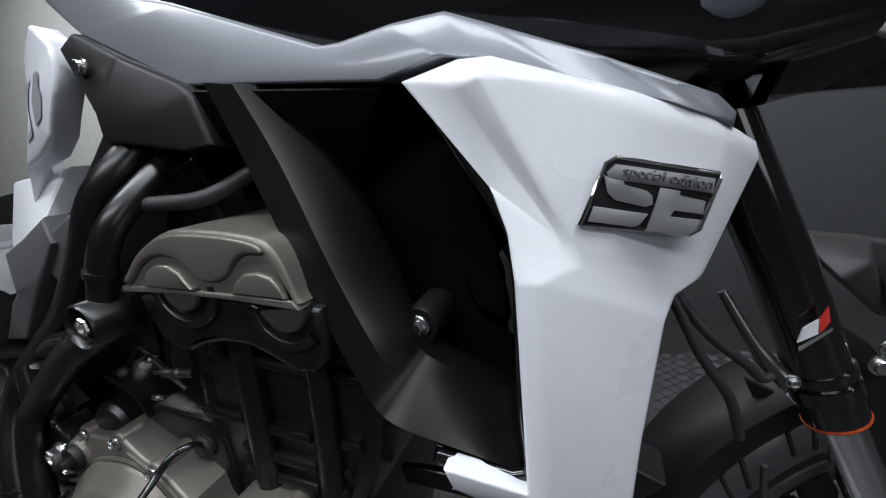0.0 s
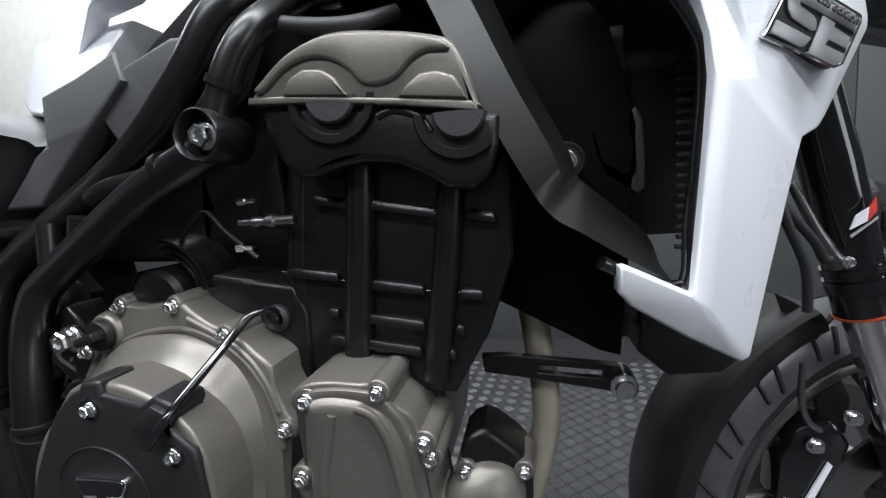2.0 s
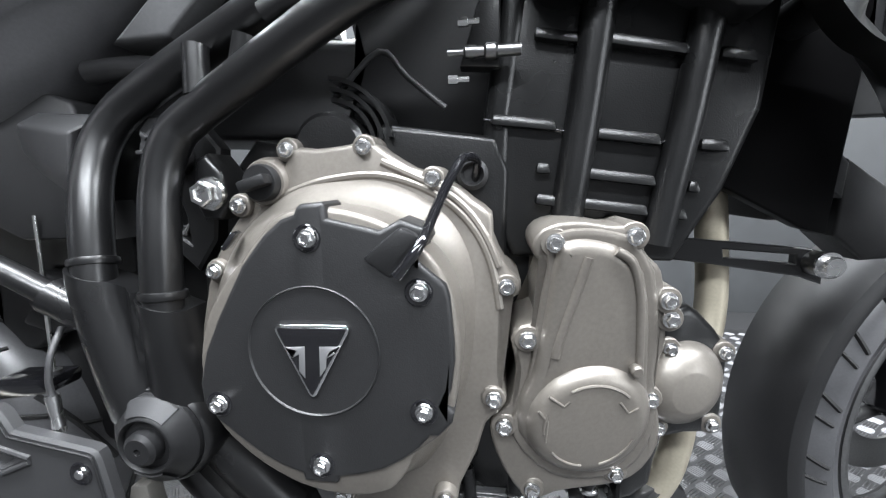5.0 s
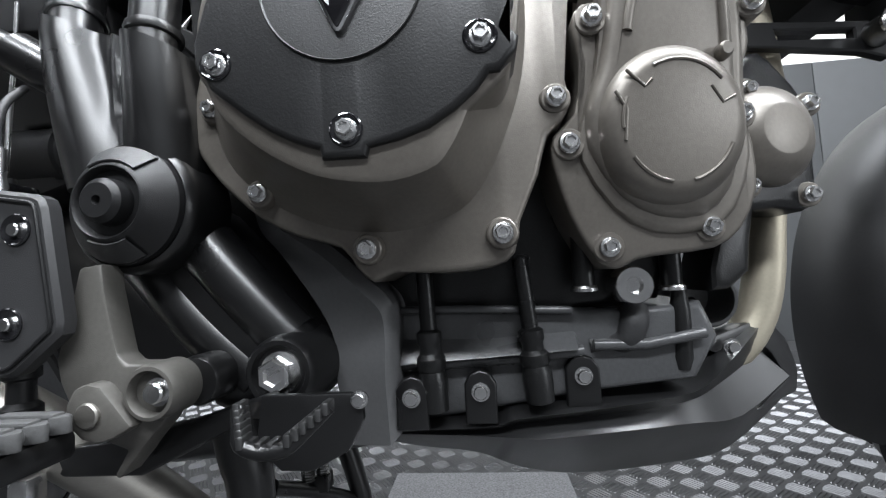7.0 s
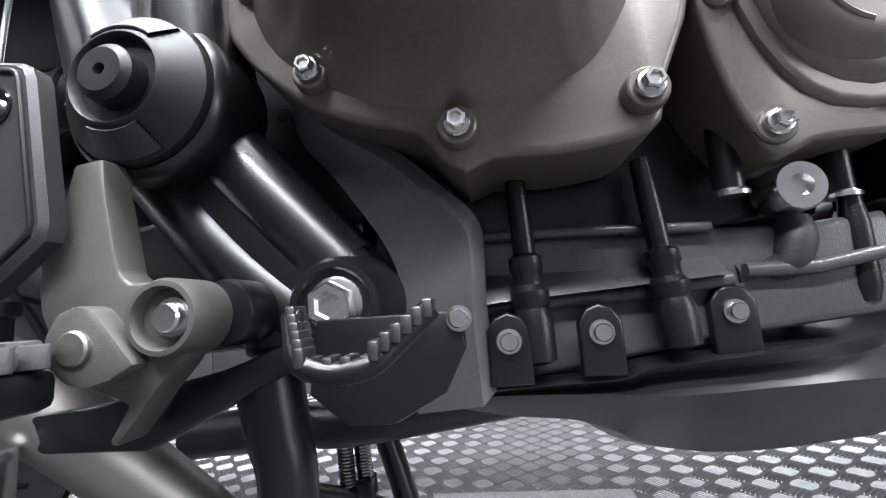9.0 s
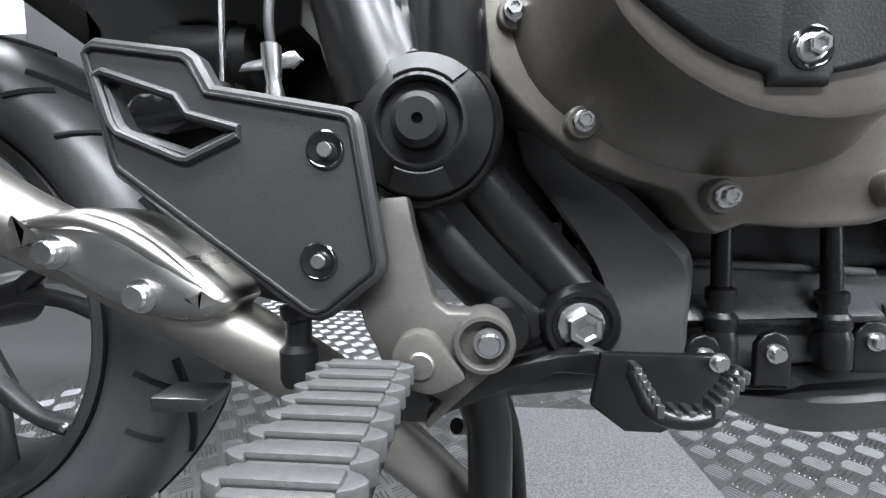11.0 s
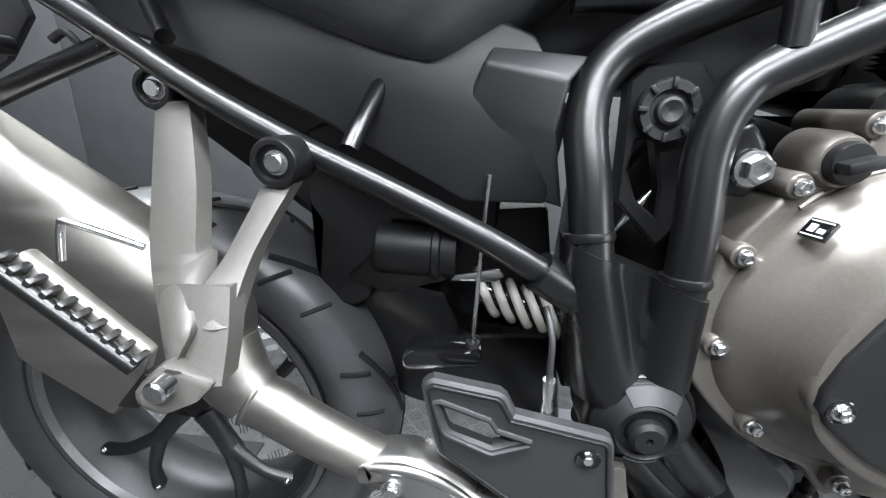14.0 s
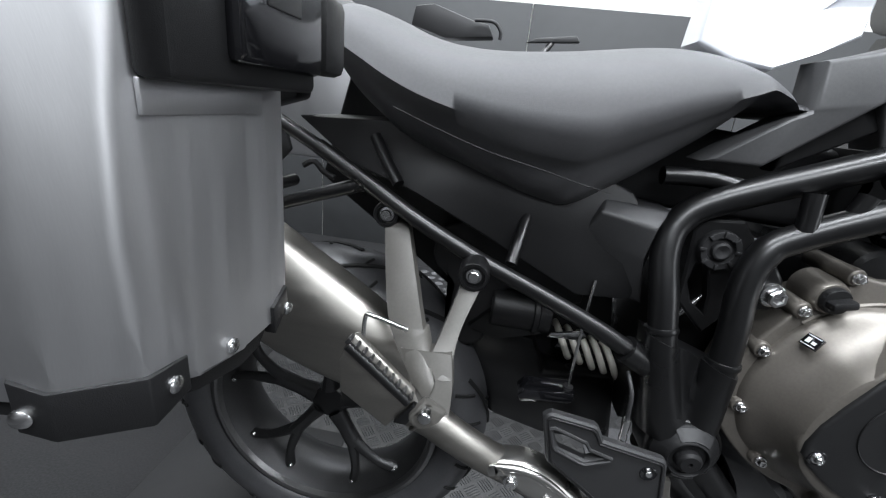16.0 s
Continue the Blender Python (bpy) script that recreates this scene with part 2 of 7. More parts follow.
def add(bm, other, m=None):
    """Joins another bmesh into bm."""
    tmp = bpy.data.meshes.new("tmp")
    if m is not None:
        other.transform(m)
    other.to_mesh(tmp)
    other.free()
    bm.from_mesh(tmp)
    bpy.data.meshes.remove(tmp)
    return bm


BOLTS = {}


def bolt_mesh(r, kind="flange"):
    """A flange bolt looking to -y: flange, hexagon head with a shallow dish; or a round socket head."""
    key = (round(r, 4), kind)
    if key not in BOLTS:
        bm = bmesh.new()
        if kind == "flange":
            lathe([(r * 1.0, 0.001), (r, -r * 0.14), (r * 0.9, -r * 0.3), (r * 0.72, -r * 0.36)], segs=18, bm=bm)
            hexa = []
            for rad, y in ((0.74, -0.3), (0.74, -0.86), (0.64, -1.0), (0.44, -1.0), (0.38, -0.8)):
                hexa.append([(r * rad * math.cos(math.tau * i / 6), r * y, r * rad * math.sin(math.tau * i / 6)) for i in range(6)])
            bridge(bm, hexa, cap0=False)
        else:
            if kind == "rivet":
                lathe([(r * 1.2, 0.001), (r * 1.15, -r * 0.25), (r * 0.9, -r * 0.5), (r * 0.5, -r * 0.65), (0.0001, -r * 0.7)], segs=16, bm=bm)
            else:
                lathe([(r * 1.35, 0.001), (r * 1.35, -r * 0.18), (r, -r * 0.2), (r, -r * 0.75), (r * 0.86, -r * 0.95), (r * 0.52, -r * 0.95)], segs=18, bm=bm)
                hexa = [[(r * 0.5 * math.cos(math.tau * i / 6), r * y, r * 0.5 * math.sin(math.tau * i / 6)) for i in range(6)] for y in (-0.95, -0.5)]
                bridge(bm, hexa, cap0=False)
        BOLTS[key] = bm
        BOLTS[key] = mesh_of(bm, "bolt", STEEL, angle=30)
    return BOLTS[key]


def bolt(parent, x, y, z, r=0.0075, kind="flange", turn=None, name="bolt"):
    ob = new(name, bolt_mesh(r, kind))
    ob.parent = parent
    ob.matrix_local = turn or pose(x, y, z, 0, (x * 977 + z * 613) % 60, 0)
    return ob


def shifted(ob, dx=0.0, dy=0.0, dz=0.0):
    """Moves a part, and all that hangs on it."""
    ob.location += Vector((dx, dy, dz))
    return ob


def plate_hole(outer, hole, y_near, y_far, round_edge=0.002):
    """A slab with the outline (x, z) and a hole through it."""
    own = bmesh.new()
    fronts = []
    for loop, s in ((outer, 1), (hole, -1)):
        pts = [Vector(p) for p in loop]
        rings = [[own.verts.new((p.x, y, p.y)) for p in (inset_loop(pts, s * d) if d else pts)] for d, y in ((round_edge, y_near), (0, y_near + round_edge), (0, y_far))]
        n = len(pts)
        for a, b in zip(rings, rings[1:]):
            for i in range(n):
                own.faces.new((a[i], a[(i + 1) % n], b[(i + 1) % n], b[i]))
        fronts.append(rings)
    for k in (0, -1):
        edges = []
        for rings in fronts:
            r = rings[k]
            for i in range(len(r)):
                e = own.edges.get((r[i], r[(i + 1) % len(r)]))
                edges.append(e)
        bmesh.ops.triangle_fill(own, use_beauty=True, use_dissolve=False, edges=edges)
    return own


def slab(points, thick, bevel=0.003, axis=(0, 1, 0)):
    """A casting arm: a polygon of 3D points given depth along an axis, with bevelled edges."""
    own = bmesh.new()
    front = [own.verts.new(p) for p in points]
    back = [own.verts.new(Vector(p) + Vector(axis) * thick) for p in points]
    own.faces.new(front)
    own.faces.new(back[::-1])
    n = len(points)
    for i in range(n):
        own.faces.new((front[i], front[(i + 1) % n], back[(i + 1) % n], back[i]))
    bmesh.ops.recalc_face_normals(own, faces=own.faces)
    if bevel:
        bmesh.ops.bevel(own, geom=own.edges[:], offset=bevel, segments=2, affect="EDGES", profile=0.5, clamp_overlap=True)
    bmesh.ops.triangulate(own, faces=[f for f in own.faces if len(f.verts) > 4])
    return own


def strips(rows, back=0.03):
    """A folded sheet: rows of equally many 3D points, closed at the back."""
    own = bmesh.new()
    loops = [[Vector(p) for p in row] for row in zip(*rows)]
    loops = [loop + [loop[-1] + Vector((0, back, 0)), loop[0] + Vector((0, back, 0))] for loop in loops]
    bridge(own, loops)
    bmesh.ops.bevel(own, geom=[e for e in own.edges if len(e.link_faces) == 2 and e.calc_face_angle(0) > 0.2], offset=0.002, segments=2, affect="EDGES", profile=0.5, clamp_overlap=True)
    return own


# ---- setting ----
bm = bmesh.new()
bmesh.ops.create_grid(bm, x_segments=1, y_segments=1, size=6)
floor = tagged(part("floor", bm, DARK_CARPET), "dark grey carpeted showroom floor", "floor", kind="structure")
tagged(part("floor_plate", box(-1.02, 3.0, 0.0, 1.75, -0.002, 0.004), PLATE), "dark metal tread plate with raised bars", "floor", kind="structure")
tagged(part("floor_mat", box(-1.03, -0.62, -1.0, 0.42, -0.002, 0.0075, 0.001), RUBBER), "smooth black rubber mat under the rear wheel", "mat", kind="structure")
# Black mat added out of view so less light bounces up under the engine.
tagged(part("bounce_cut_mat", box(-0.618, 3.0, -1.8, -0.004, -0.002, 0.0075, 0.001), RUBBER), "unseen black mat added to cut light bounced up from the floor", "mat", kind="structure")
tagged(part("floor_carpet", box(0.06, 0.418, 0.1, 0.642, -0.002, 0.0085, 0.001), CARPET), "speckled grey carpet piece laid on the tread plate", "carpet", kind="structure")
WY = 2.05
wall = tagged(part("wall_north", box(-6, 6, WY + 0.012, WY + 0.1, 0, 3.2), WALL_WHITE), "white painted wall above dark panels", "wall", kind="structure")
for k in range(-5, 6):
    part("wall_panel", box(k * 1.16 - 0.235, k * 1.16 + 0.92, WY, WY + 0.012, 0, 1.46, 0.002), WALL_DARK, wall)
for k, (x, w) in enumerate(((-0.42, 0.12), (-0.17, 0.1), (0.06, 0.14), (0.33, 0.1))):
    part("sign_bar", box(x - w / 2, x + w / 2, WY + 0.009, WY + 0.013, 1.535, 1.62), WALL_DARK, wall, "dark bar of a wall sign")
for nm, b in (("wall_south", (-6, 6, -4.1, -4, 0, 3.2)), ("wall_west", (-6.1, -6, -4, 2.05, 0, 3.2)), ("wall_east", (6, 6.1, -4, 2.05, 0, 3.2))):
    tagged(part(nm, box(*b), WALL_DIM), "plain grey showroom wall", "wall", kind="structure")
# Window panel added out of view to go with the side fill lamp.
window = tagged(part("fill_window_1", box(5.97, 6.0, -3.9, -0.7, 0.3, 2.5), GLASS), "window panel added out of view behind the side fill light", "window", kind="structure")
for y in (-3.87, -2.3, -0.73):
    part("fill_window_frame", box(5.9, 5.99, y - 0.03, y + 0.03, 0.3, 2.5, 0.004), WALL_WHITE, window)
tagged(part("ceiling", box(-6.1, 6.1, -4.1, 2.15, 3.2, 3.3), WALL_DIM), "plain grey ceiling", "ceiling", kind="structure")


# ---- motorcycle: engine ----
bike = thing("motorcycle", "white and black adventure touring motorcycle on its centre stand", "motorcycle")
CY = 0.22  # centre plane of the machine

part("crankcase", plate([(0.09, 0.36), (0.12, 0.45), (0.1, 0.6), (0.16, 0.775), (0.34, 0.77), (0.48, 0.66), (0.455, 0.5), (0.42, 0.4)], 0.105, 0.36, 0.012), BLACK_CAST, bike)
# Added black block that keeps the gap behind the frame tubes dark.
part("intake_gap_block", plate([(0.1709, 0.9154), (0.1814, 0.8702), (0.1599, 0.7994), (0.322, 0.7649), (0.3457, 0.8711), (0.3593, 1.0104), (0.3418, 1.0784), (0.2686, 1.0874), (0.2294, 0.9893)], 0.15, 0.36, 0.008), BLACK_PLASTIC, bike)
# Backing added so the pale wall does not show through beside the clutch.
part("engine_gap_backing", plate([(-0.04, 0.43), (0.14, 0.43), (0.16, 0.76), (0.05, 0.79), (-0.03, 0.7)], 0.15, 0.34, 0.01), BLACK_CAST, bike)
part("upper_crankcase", plate([(0.2154, 0.7946), (0.2702, 0.7872), (0.3294, 0.7788), (0.3409, 0.7479), (0.3388, 0.666), (0.3198, 0.6462), (0.2482, 0.688), (0.2089, 0.7581)], 0.085, 0.2, 0.006), BLACK_CAST, bike)
part("starter_housing", lathe([(0.035, 0.13), (0.035, 0.07), (0.03, 0.064), (0.0001, 0.062)], (0.1731, 0, 0.7698)), BLACK_CAST, bike)
for k in range(3):
    part("casting_rib", lathe([(0.042 + k * 0.009, 0.13), (0.042 + k * 0.009, 0.085 - k * 0.004), (0.046 + k * 0.009, 0.085 - k * 0.004), (0.046 + k * 0.009, 0.13)], (0.1681, 0, 0.7742), a0=0.1, a1=1.5, segs=12), BLACK_CAST, bike)


def lean(x, z):
    return (z - 0.6) * 0.07 - (x - 0.17) * 0.07


CLUTCH = [(0.0431, 0.6211), (0.054, 0.6608), (0.0779, 0.6987), (0.1007, 0.7235), (0.1296, 0.7428), (0.1375, 0.7623), (0.1478, 0.7718), (0.1677, 0.7696), (0.196, 0.7721), (0.2192, 0.7744), (0.2303, 0.7667), (0.2549, 0.7516), (0.2729, 0.7465), (0.2952, 0.7341), (0.3085, 0.723), (0.3255, 0.7095), (0.3266, 0.6898), (0.3381, 0.6651), (0.3495, 0.6537), (0.3475, 0.6414), (0.3372, 0.6356), (0.335, 0.6052), (0.3345, 0.5716), (0.3377, 0.5494), (0.3307, 0.5358), (0.3198, 0.5255), (0.3117, 0.4979), (0.2969, 0.4655), (0.2918, 0.4435), (0.2764, 0.4345), (0.2375, 0.4316), (0.2059, 0.4341), (0.1895, 0.4276), (0.1766, 0.4384), (0.164, 0.4548), (0.132, 0.4649), (0.1003, 0.4806), (0.0745, 0.5021), (0.0519, 0.5264), (0.0365, 0.5532), (0.0363, 0.585)]
clutch = part("clutch_cover", plate(CLUTCH, 0.0385, 0.11, 0.005, n=2, tilt=lean), BRONZE, bike)
DOME_OUTER = [(0.0494, 0.583), (0.0529, 0.6226), (0.0674, 0.6606), (0.0922, 0.6968), (0.121, 0.7204), (0.1506, 0.7361), (0.1855, 0.7415), (0.226, 0.7419), (0.2609, 0.7315), (0.2889, 0.7147), (0.3092, 0.6889), (0.3207, 0.6564), (0.3237, 0.612), (0.3201, 0.5704), (0.3088, 0.5318), (0.2909, 0.4939), (0.2655, 0.4671), (0.2204, 0.4547), (0.1695, 0.4595), (0.1288, 0.4753), (0.0912, 0.5009), (0.0626, 0.5345)]
DOME = [(0.193 + (x - 0.193) * (0.965 if x < 0.193 else 0.99), 0.612 + (z - 0.612) * (1.035 if z < 0.612 else 0.99)) for x, z in DOME_OUTER]
part("cover_dome", dome(DOME, [(0.0, 0.07), (0.0, 0.05), (0.001, 0.043), (0.006, 0.036), (0.013, 0.0285), (0.02, 0.02), (0.0265, 0.0095), (0.0315, -0.002), (0.035, -0.0125), (0.0375, -0.0205), (0.0395, -0.026), (0.043, -0.0282)], n=3), BRONZE, clutch)
UPPER = [(0.1418, 0.6764), (0.1595, 0.6978), (0.174, 0.7098), (0.2064, 0.7139), (0.2446, 0.7039), (0.2749, 0.6822), (0.2898, 0.6553)]
LOWER = [(0.2945, 0.6225), (0.2947, 0.6087), (0.2925, 0.5871), (0.2897, 0.5703), (0.2825, 0.552), (0.2682, 0.5398), (0.2556, 0.5296), (0.2403, 0.5204), (0.223, 0.5148), (0.2049, 0.5119), (0.1902, 0.5111), (0.1759, 0.513), (0.1614, 0.5179), (0.1462, 0.526), (0.1312, 0.5371), (0.1192, 0.5471), (0.1082, 0.5585), (0.1011, 0.5695), (0.0993, 0.5843), (0.1066, 0.6101), (0.1194, 0.6368)]
part("cover_rim", plate(inset_loop([Vector(p) for p in LOWER + UPPER], -0.0075), -0.0285, 0.02, 0.005, n=3), BRONZE, clutch)
INNER = [(0.2983, 0.6228), (0.2985, 0.6085), (0.2955, 0.5862), (0.2905, 0.5743), (0.2977, 0.5678), (0.2959, 0.5594), (0.2858, 0.5482), (0.2789, 0.5478), (0.2710, 0.5379), (0.2579, 0.5273), (0.2419, 0.5178), (0.2240, 0.5121), (0.2051, 0.5087), (0.2035, 0.5028), (0.1762, 0.5034), (0.1750, 0.5097), (0.1599, 0.5149), (0.1440, 0.5233), (0.1284, 0.5348), (0.1160, 0.5451), (0.1059, 0.5533), (0.1023, 0.5606), (0.0962, 0.5671), (0.0953, 0.5832), (0.1029, 0.6099), (0.1162, 0.6376)] + [(0.1395, 0.6785), (0.1579, 0.7007), (0.1730, 0.7131), (0.1830, 0.7163), (0.1854, 0.7217), (0.1884, 0.7241), (0.2048, 0.7255), (0.2070, 0.7234), (0.2079, 0.7136), (0.2463, 0.7048), (0.2616, 0.7129), (0.2801, 0.7059), (0.2818, 0.6987), (0.2722, 0.6839), (0.2759, 0.6802), (0.2927, 0.6659), (0.2956, 0.6567)]
inner = part("inner_cover", plate(INNER, -0.034, 0.0, 0.004), INNER_BLACK, clutch, "black textured inner cover")
part("raised_disc", lathe([(0.0515, -0.03), (0.0515, -0.0352), (0.051, -0.0358), (0.0505, -0.0352), (0.05, -0.0345), (0.0001, -0.0345)], (0.1919, 0, 0.6133), segs=64), INNER_BLACK, clutch)
part("cable_boss", slab([(0.2323, -0.036, 0.6848), (0.2626, -0.04, 0.7084), (0.2764, -0.04, 0.7012), (0.2538, -0.036, 0.6691)], 0.03, 0.004), INNER_BLACK, clutch)
TRI = [Vector(p) for p in [(0.1639, 0.6343), (0.2223, 0.6349), (0.1905, 0.5773)]]


def rounded_triangle(pts, d, r=0.006, n=5):
    c = sum(pts, Vector((0, 0))) / 3
    out = []
    for i in range(3):
        p, a, b = pts[i], pts[i - 1], pts[(i + 1) % 3]
        p0, p1 = p + (a - p).normalized() * r, p + (b - p).normalized() * r
        for k in range(n + 1):
            t = k / n
            out.append((1 - t) ** 2 * p0 + 2 * t * (1 - t) * p + t * t * p1)
    return inset_loop(out, d)


badge = part("cover_badge", plate(rounded_triangle(TRI, -0.0012), -0.0378, -0.03, 0.0008), CHROME, clutch, "triangular black and chrome badge")
part("badge_face", plate(rounded_triangle(TRI, 0.0009), -0.0385, -0.034, 0.0003), BLACK_GLOSS, clutch)
for pts in ([(0.1721, 0.6184), (0.1876, 0.6195), (0.1863, 0.5944), (0.1819, 0.5998), (0.1828, 0.6134), (0.1775, 0.6103), (0.1753, 0.6134), (0.181, 0.6161)], [(0.1989, 0.6195), (0.2144, 0.6202), (0.2069, 0.6165), (0.2107, 0.6146), (0.2039, 0.6107), (0.203, 0.603), (0.1979, 0.596)]):
    part("badge_mark", plate(pts, -0.0389, -0.038, 0.0001), ALU, clutch)
for p, out in (((0.092, 0.0602, 0.7195), 0.006), ((0.0632, 0.0593, 0.6579), 0.009), ((0.0592, 0.0518, 0.573), 0.01), ((0.1033, 0.0483, 0.4995), 0.01), ((0.1393, 0.0646, 0.7693), 0.0), ((0.2132, 0.0483, 0.7694), 0.0), ((0.3375, 0.0338, 0.649), 0.0), ((0.3266, 0.0298, 0.5508), 0.002), ((0.1877, 0.0304, 0.4515), 0.005), ((0.2834, 0.0318, 0.4566), 0.005), ((0.2747, 0.05, 0.7403), 0.0)):
    y = 0.037 + lean(p[0], p[2]) - (0.009 if p[2] < 0.52 else min(out, 0.006))
    bolt(clutch, p[0], y, p[2], 0.0075)
    part("bolt_boss", lathe([(0.0125, 0.08), (0.0115, 0.004), (0.0105, 0.0012), (0.0095, 0.0005), (0.0001, 0.0005)], (p[0], y + 0.001, p[2]), segs=18), BRONZE, clutch)
for p in ((0.193, -0.034, 0.6995), (0.2735, -0.034, 0.6605), (0.111, -0.034, 0.5675), (0.275, -0.034, 0.5685), (0.1925, -0.034, 0.5195)):
    bolt(clutch, p[0], -0.0335, p[2], 0.0072)
    part("bolt_seat", lathe([(0.0105, -0.033), (0.0105, -0.0345), (0.0095, -0.035), (0.0085, -0.0345), (0.0001, -0.0343)], (p[0], 0, p[2]), segs=18), BLACK_GLOSS, clutch)
filler = Vector((0.118, 0.035, 0.752))
part("filler_boss", lathe([(0.025, 0.07), (0.024, 0.035), (0.0215, 0.026), (0.0195, 0.023), (0.0001, 0.023)], (filler.x, filler.y - 0.012, filler.z - 0.012), segs=28), BRONZE, clutch)
part("oil_filler_cap", lathe([(0.017, 0.03), (0.017, 0.017), (0.0155, 0.014), (0.0001, 0.014)], (filler.x, filler.y - 0.012, filler.z - 0.012), segs=28), BLACK_PLASTIC, clutch)
add(grip := bmesh.new(), box(-0.0135, 0.0135, -0.006, 0.012, -0.005, 0.005, 0.0025), Matrix.Translation((filler.x, filler.y - 0.006, filler.z - 0.012)) @ Matrix.Rotation(-0.3, 4, "Y"))
part("cap_grip", grip, BLACK_PLASTIC, clutch)
add(label_bm := bmesh.new(), box(-0.010, 0.010, -0.0018, 0.002, -0.0085, 0.0085, 0.0003), Matrix.Translation((0.0968, 0.022, 0.6905)) @ Vector((-0.77, -0.22, 0.6)).to_track_quat("-Y", "Z").to_matrix().to_4x4())
part("warning_sticker", label_bm, BLACK_GLOSS, clutch, "small black and white warning sticker")
for x0, x1, z0, z1 in ((-0.0085, 0.0085, 0.006, 0.007), (-0.0085, 0.0085, -0.007, -0.006), (-0.006, -0.001, -0.0035, 0.0035), (0.0015, 0.0065, -0.0035, 0.0005)):
    add(mark := bmesh.new(), box(x0, x1, -0.0024, -0.001, z0, z1, 0.0001), Matrix.Translation((0.0968, 0.022, 0.6905)) @ Vector((-0.77, -0.22, 0.6)).to_track_quat("-Y", "Z").to_matrix().to_4x4())
    part("sticker_mark", mark, WHITE, clutch)
for pts in ([(0.0998, 0.7009), (0.1243, 0.7226), (0.1573, 0.7363), (0.1881, 0.7428), (0.2247, 0.7447), (0.2602, 0.7357), (0.29, 0.7186), (0.3119, 0.6949), (0.3253, 0.6652), (0.332, 0.6294)], [(0.2292, 0.7559), (0.2557, 0.7439), (0.2821, 0.7311), (0.304, 0.7134), (0.3195, 0.6915), (0.3308, 0.6651)]):
    part("cover_ridge", tube([(x, 0.0405 + lean(x, z), z) for x, z in pts], 0.0042, segs=10), BRONZE, clutch)
part("clutch_cable", tube([(0.2599, -0.044, 0.6742), (0.2756, -0.04, 0.6945), (0.2827, -0.01, 0.7156), (0.2912, 0.03, 0.7413), (0.3005, 0.05, 0.7577), (0.3113, 0.07, 0.7569), (0.3093, 0.085, 0.7398)], 0.0042), BLACK_GLOSS, bike)
part("cable_grommet", lathe([(0.015, 0.09), (0.015, 0.08), (0.011, 0.076), (0.008, 0.082), (0.0001, 0.082)], (0.3068, 0, 0.7444)), RUBBER, bike)

# sprag clutch cover, tucked in towards the front and the bottom
def tuck(x, z):
    return (x - 0.366) * 0.2 + (0.69 - z) * 0.157


def tucked(bm, how=tuck):
    for v in bm.verts:
        v.co.y += how(v.co.x, v.co.z)
    return bm


PUMP = [(0.3569, 0.6898), (0.3644, 0.7001), (0.3795, 0.705), (0.4001, 0.7046), (0.4215, 0.7007), (0.4383, 0.7011), (0.4482, 0.692), (0.4481, 0.6784), (0.461, 0.6667), (0.4682, 0.6497), (0.4773, 0.5949), (0.4739, 0.5806), (0.4722, 0.5504), (0.4808, 0.5181), (0.4841, 0.4842), (0.471, 0.4544), (0.4488, 0.4402), (0.412, 0.4371), (0.3861, 0.4343), (0.3719, 0.4281), (0.3561, 0.4332), (0.3362, 0.467), (0.3241, 0.5059), (0.3251, 0.5271), (0.341, 0.5417), (0.3466, 0.576), (0.341, 0.6042), (0.3492, 0.6175), (0.3621, 0.6215), (0.3606, 0.6475), (0.3665, 0.668), (0.3588, 0.6781)]
sprag = part("sprag_cover", tucked(plate(PUMP, 0.013, 0.09, 0.004, n=2)), BRONZE, bike, "bronze-grey painted sprag clutch cover")
PSTEP = [(0.3674, 0.6881), (0.3768, 0.6979), (0.399, 0.7001), (0.4221, 0.6962), (0.4378, 0.6888), (0.4573, 0.6625), (0.4683, 0.6055), (0.4694, 0.5622), (0.4761, 0.5096), (0.464, 0.4697), (0.4401, 0.4538), (0.3989, 0.4535), (0.3675, 0.4722), (0.344, 0.507), (0.3444, 0.5331), (0.3553, 0.5673), (0.3594, 0.5999), (0.3651, 0.6475), (0.3687, 0.6698)]
part("cover_step", tucked(dome(PSTEP, [(0.0, 0.03), (0.0, 0.012), (0.0015, 0.0095), (0.004, 0.0085), (0.006, 0.0085)], n=2)), BRONZE, sprag)
PBODY = [(0.3735, 0.6845), (0.3826, 0.6919), (0.3977, 0.6933), (0.4186, 0.6887), (0.4299, 0.6817), (0.4483, 0.6625), (0.4589, 0.6112), (0.4624, 0.5642), (0.4666, 0.5234), (0.4593, 0.4847), (0.4367, 0.4636), (0.4015, 0.464), (0.3707, 0.481), (0.3477, 0.5148), (0.3477, 0.5452), (0.3565, 0.569), (0.3626, 0.6009), (0.3683, 0.6435)]
part("cover_body", tucked(dome(PBODY, [(0.0, 0.03), (0.0, 0.012), (0.002, 0.007), (0.005, 0.003), (0.009, 0.001), (0.013, 0.0005)], n=2)), BRONZE, sprag)
CB = (0.41, 0, 0.5272)
part("cover_bulge", tucked(lathe([(0.0585, 0.022), (0.058, 0.012), (0.0565, 0.004), (0.053, -0.0035), (0.048, -0.0085), (0.0435, -0.0105), (0.04, -0.011), (0.0001, -0.0112)], CB, segs=64)), BRONZE, sprag)
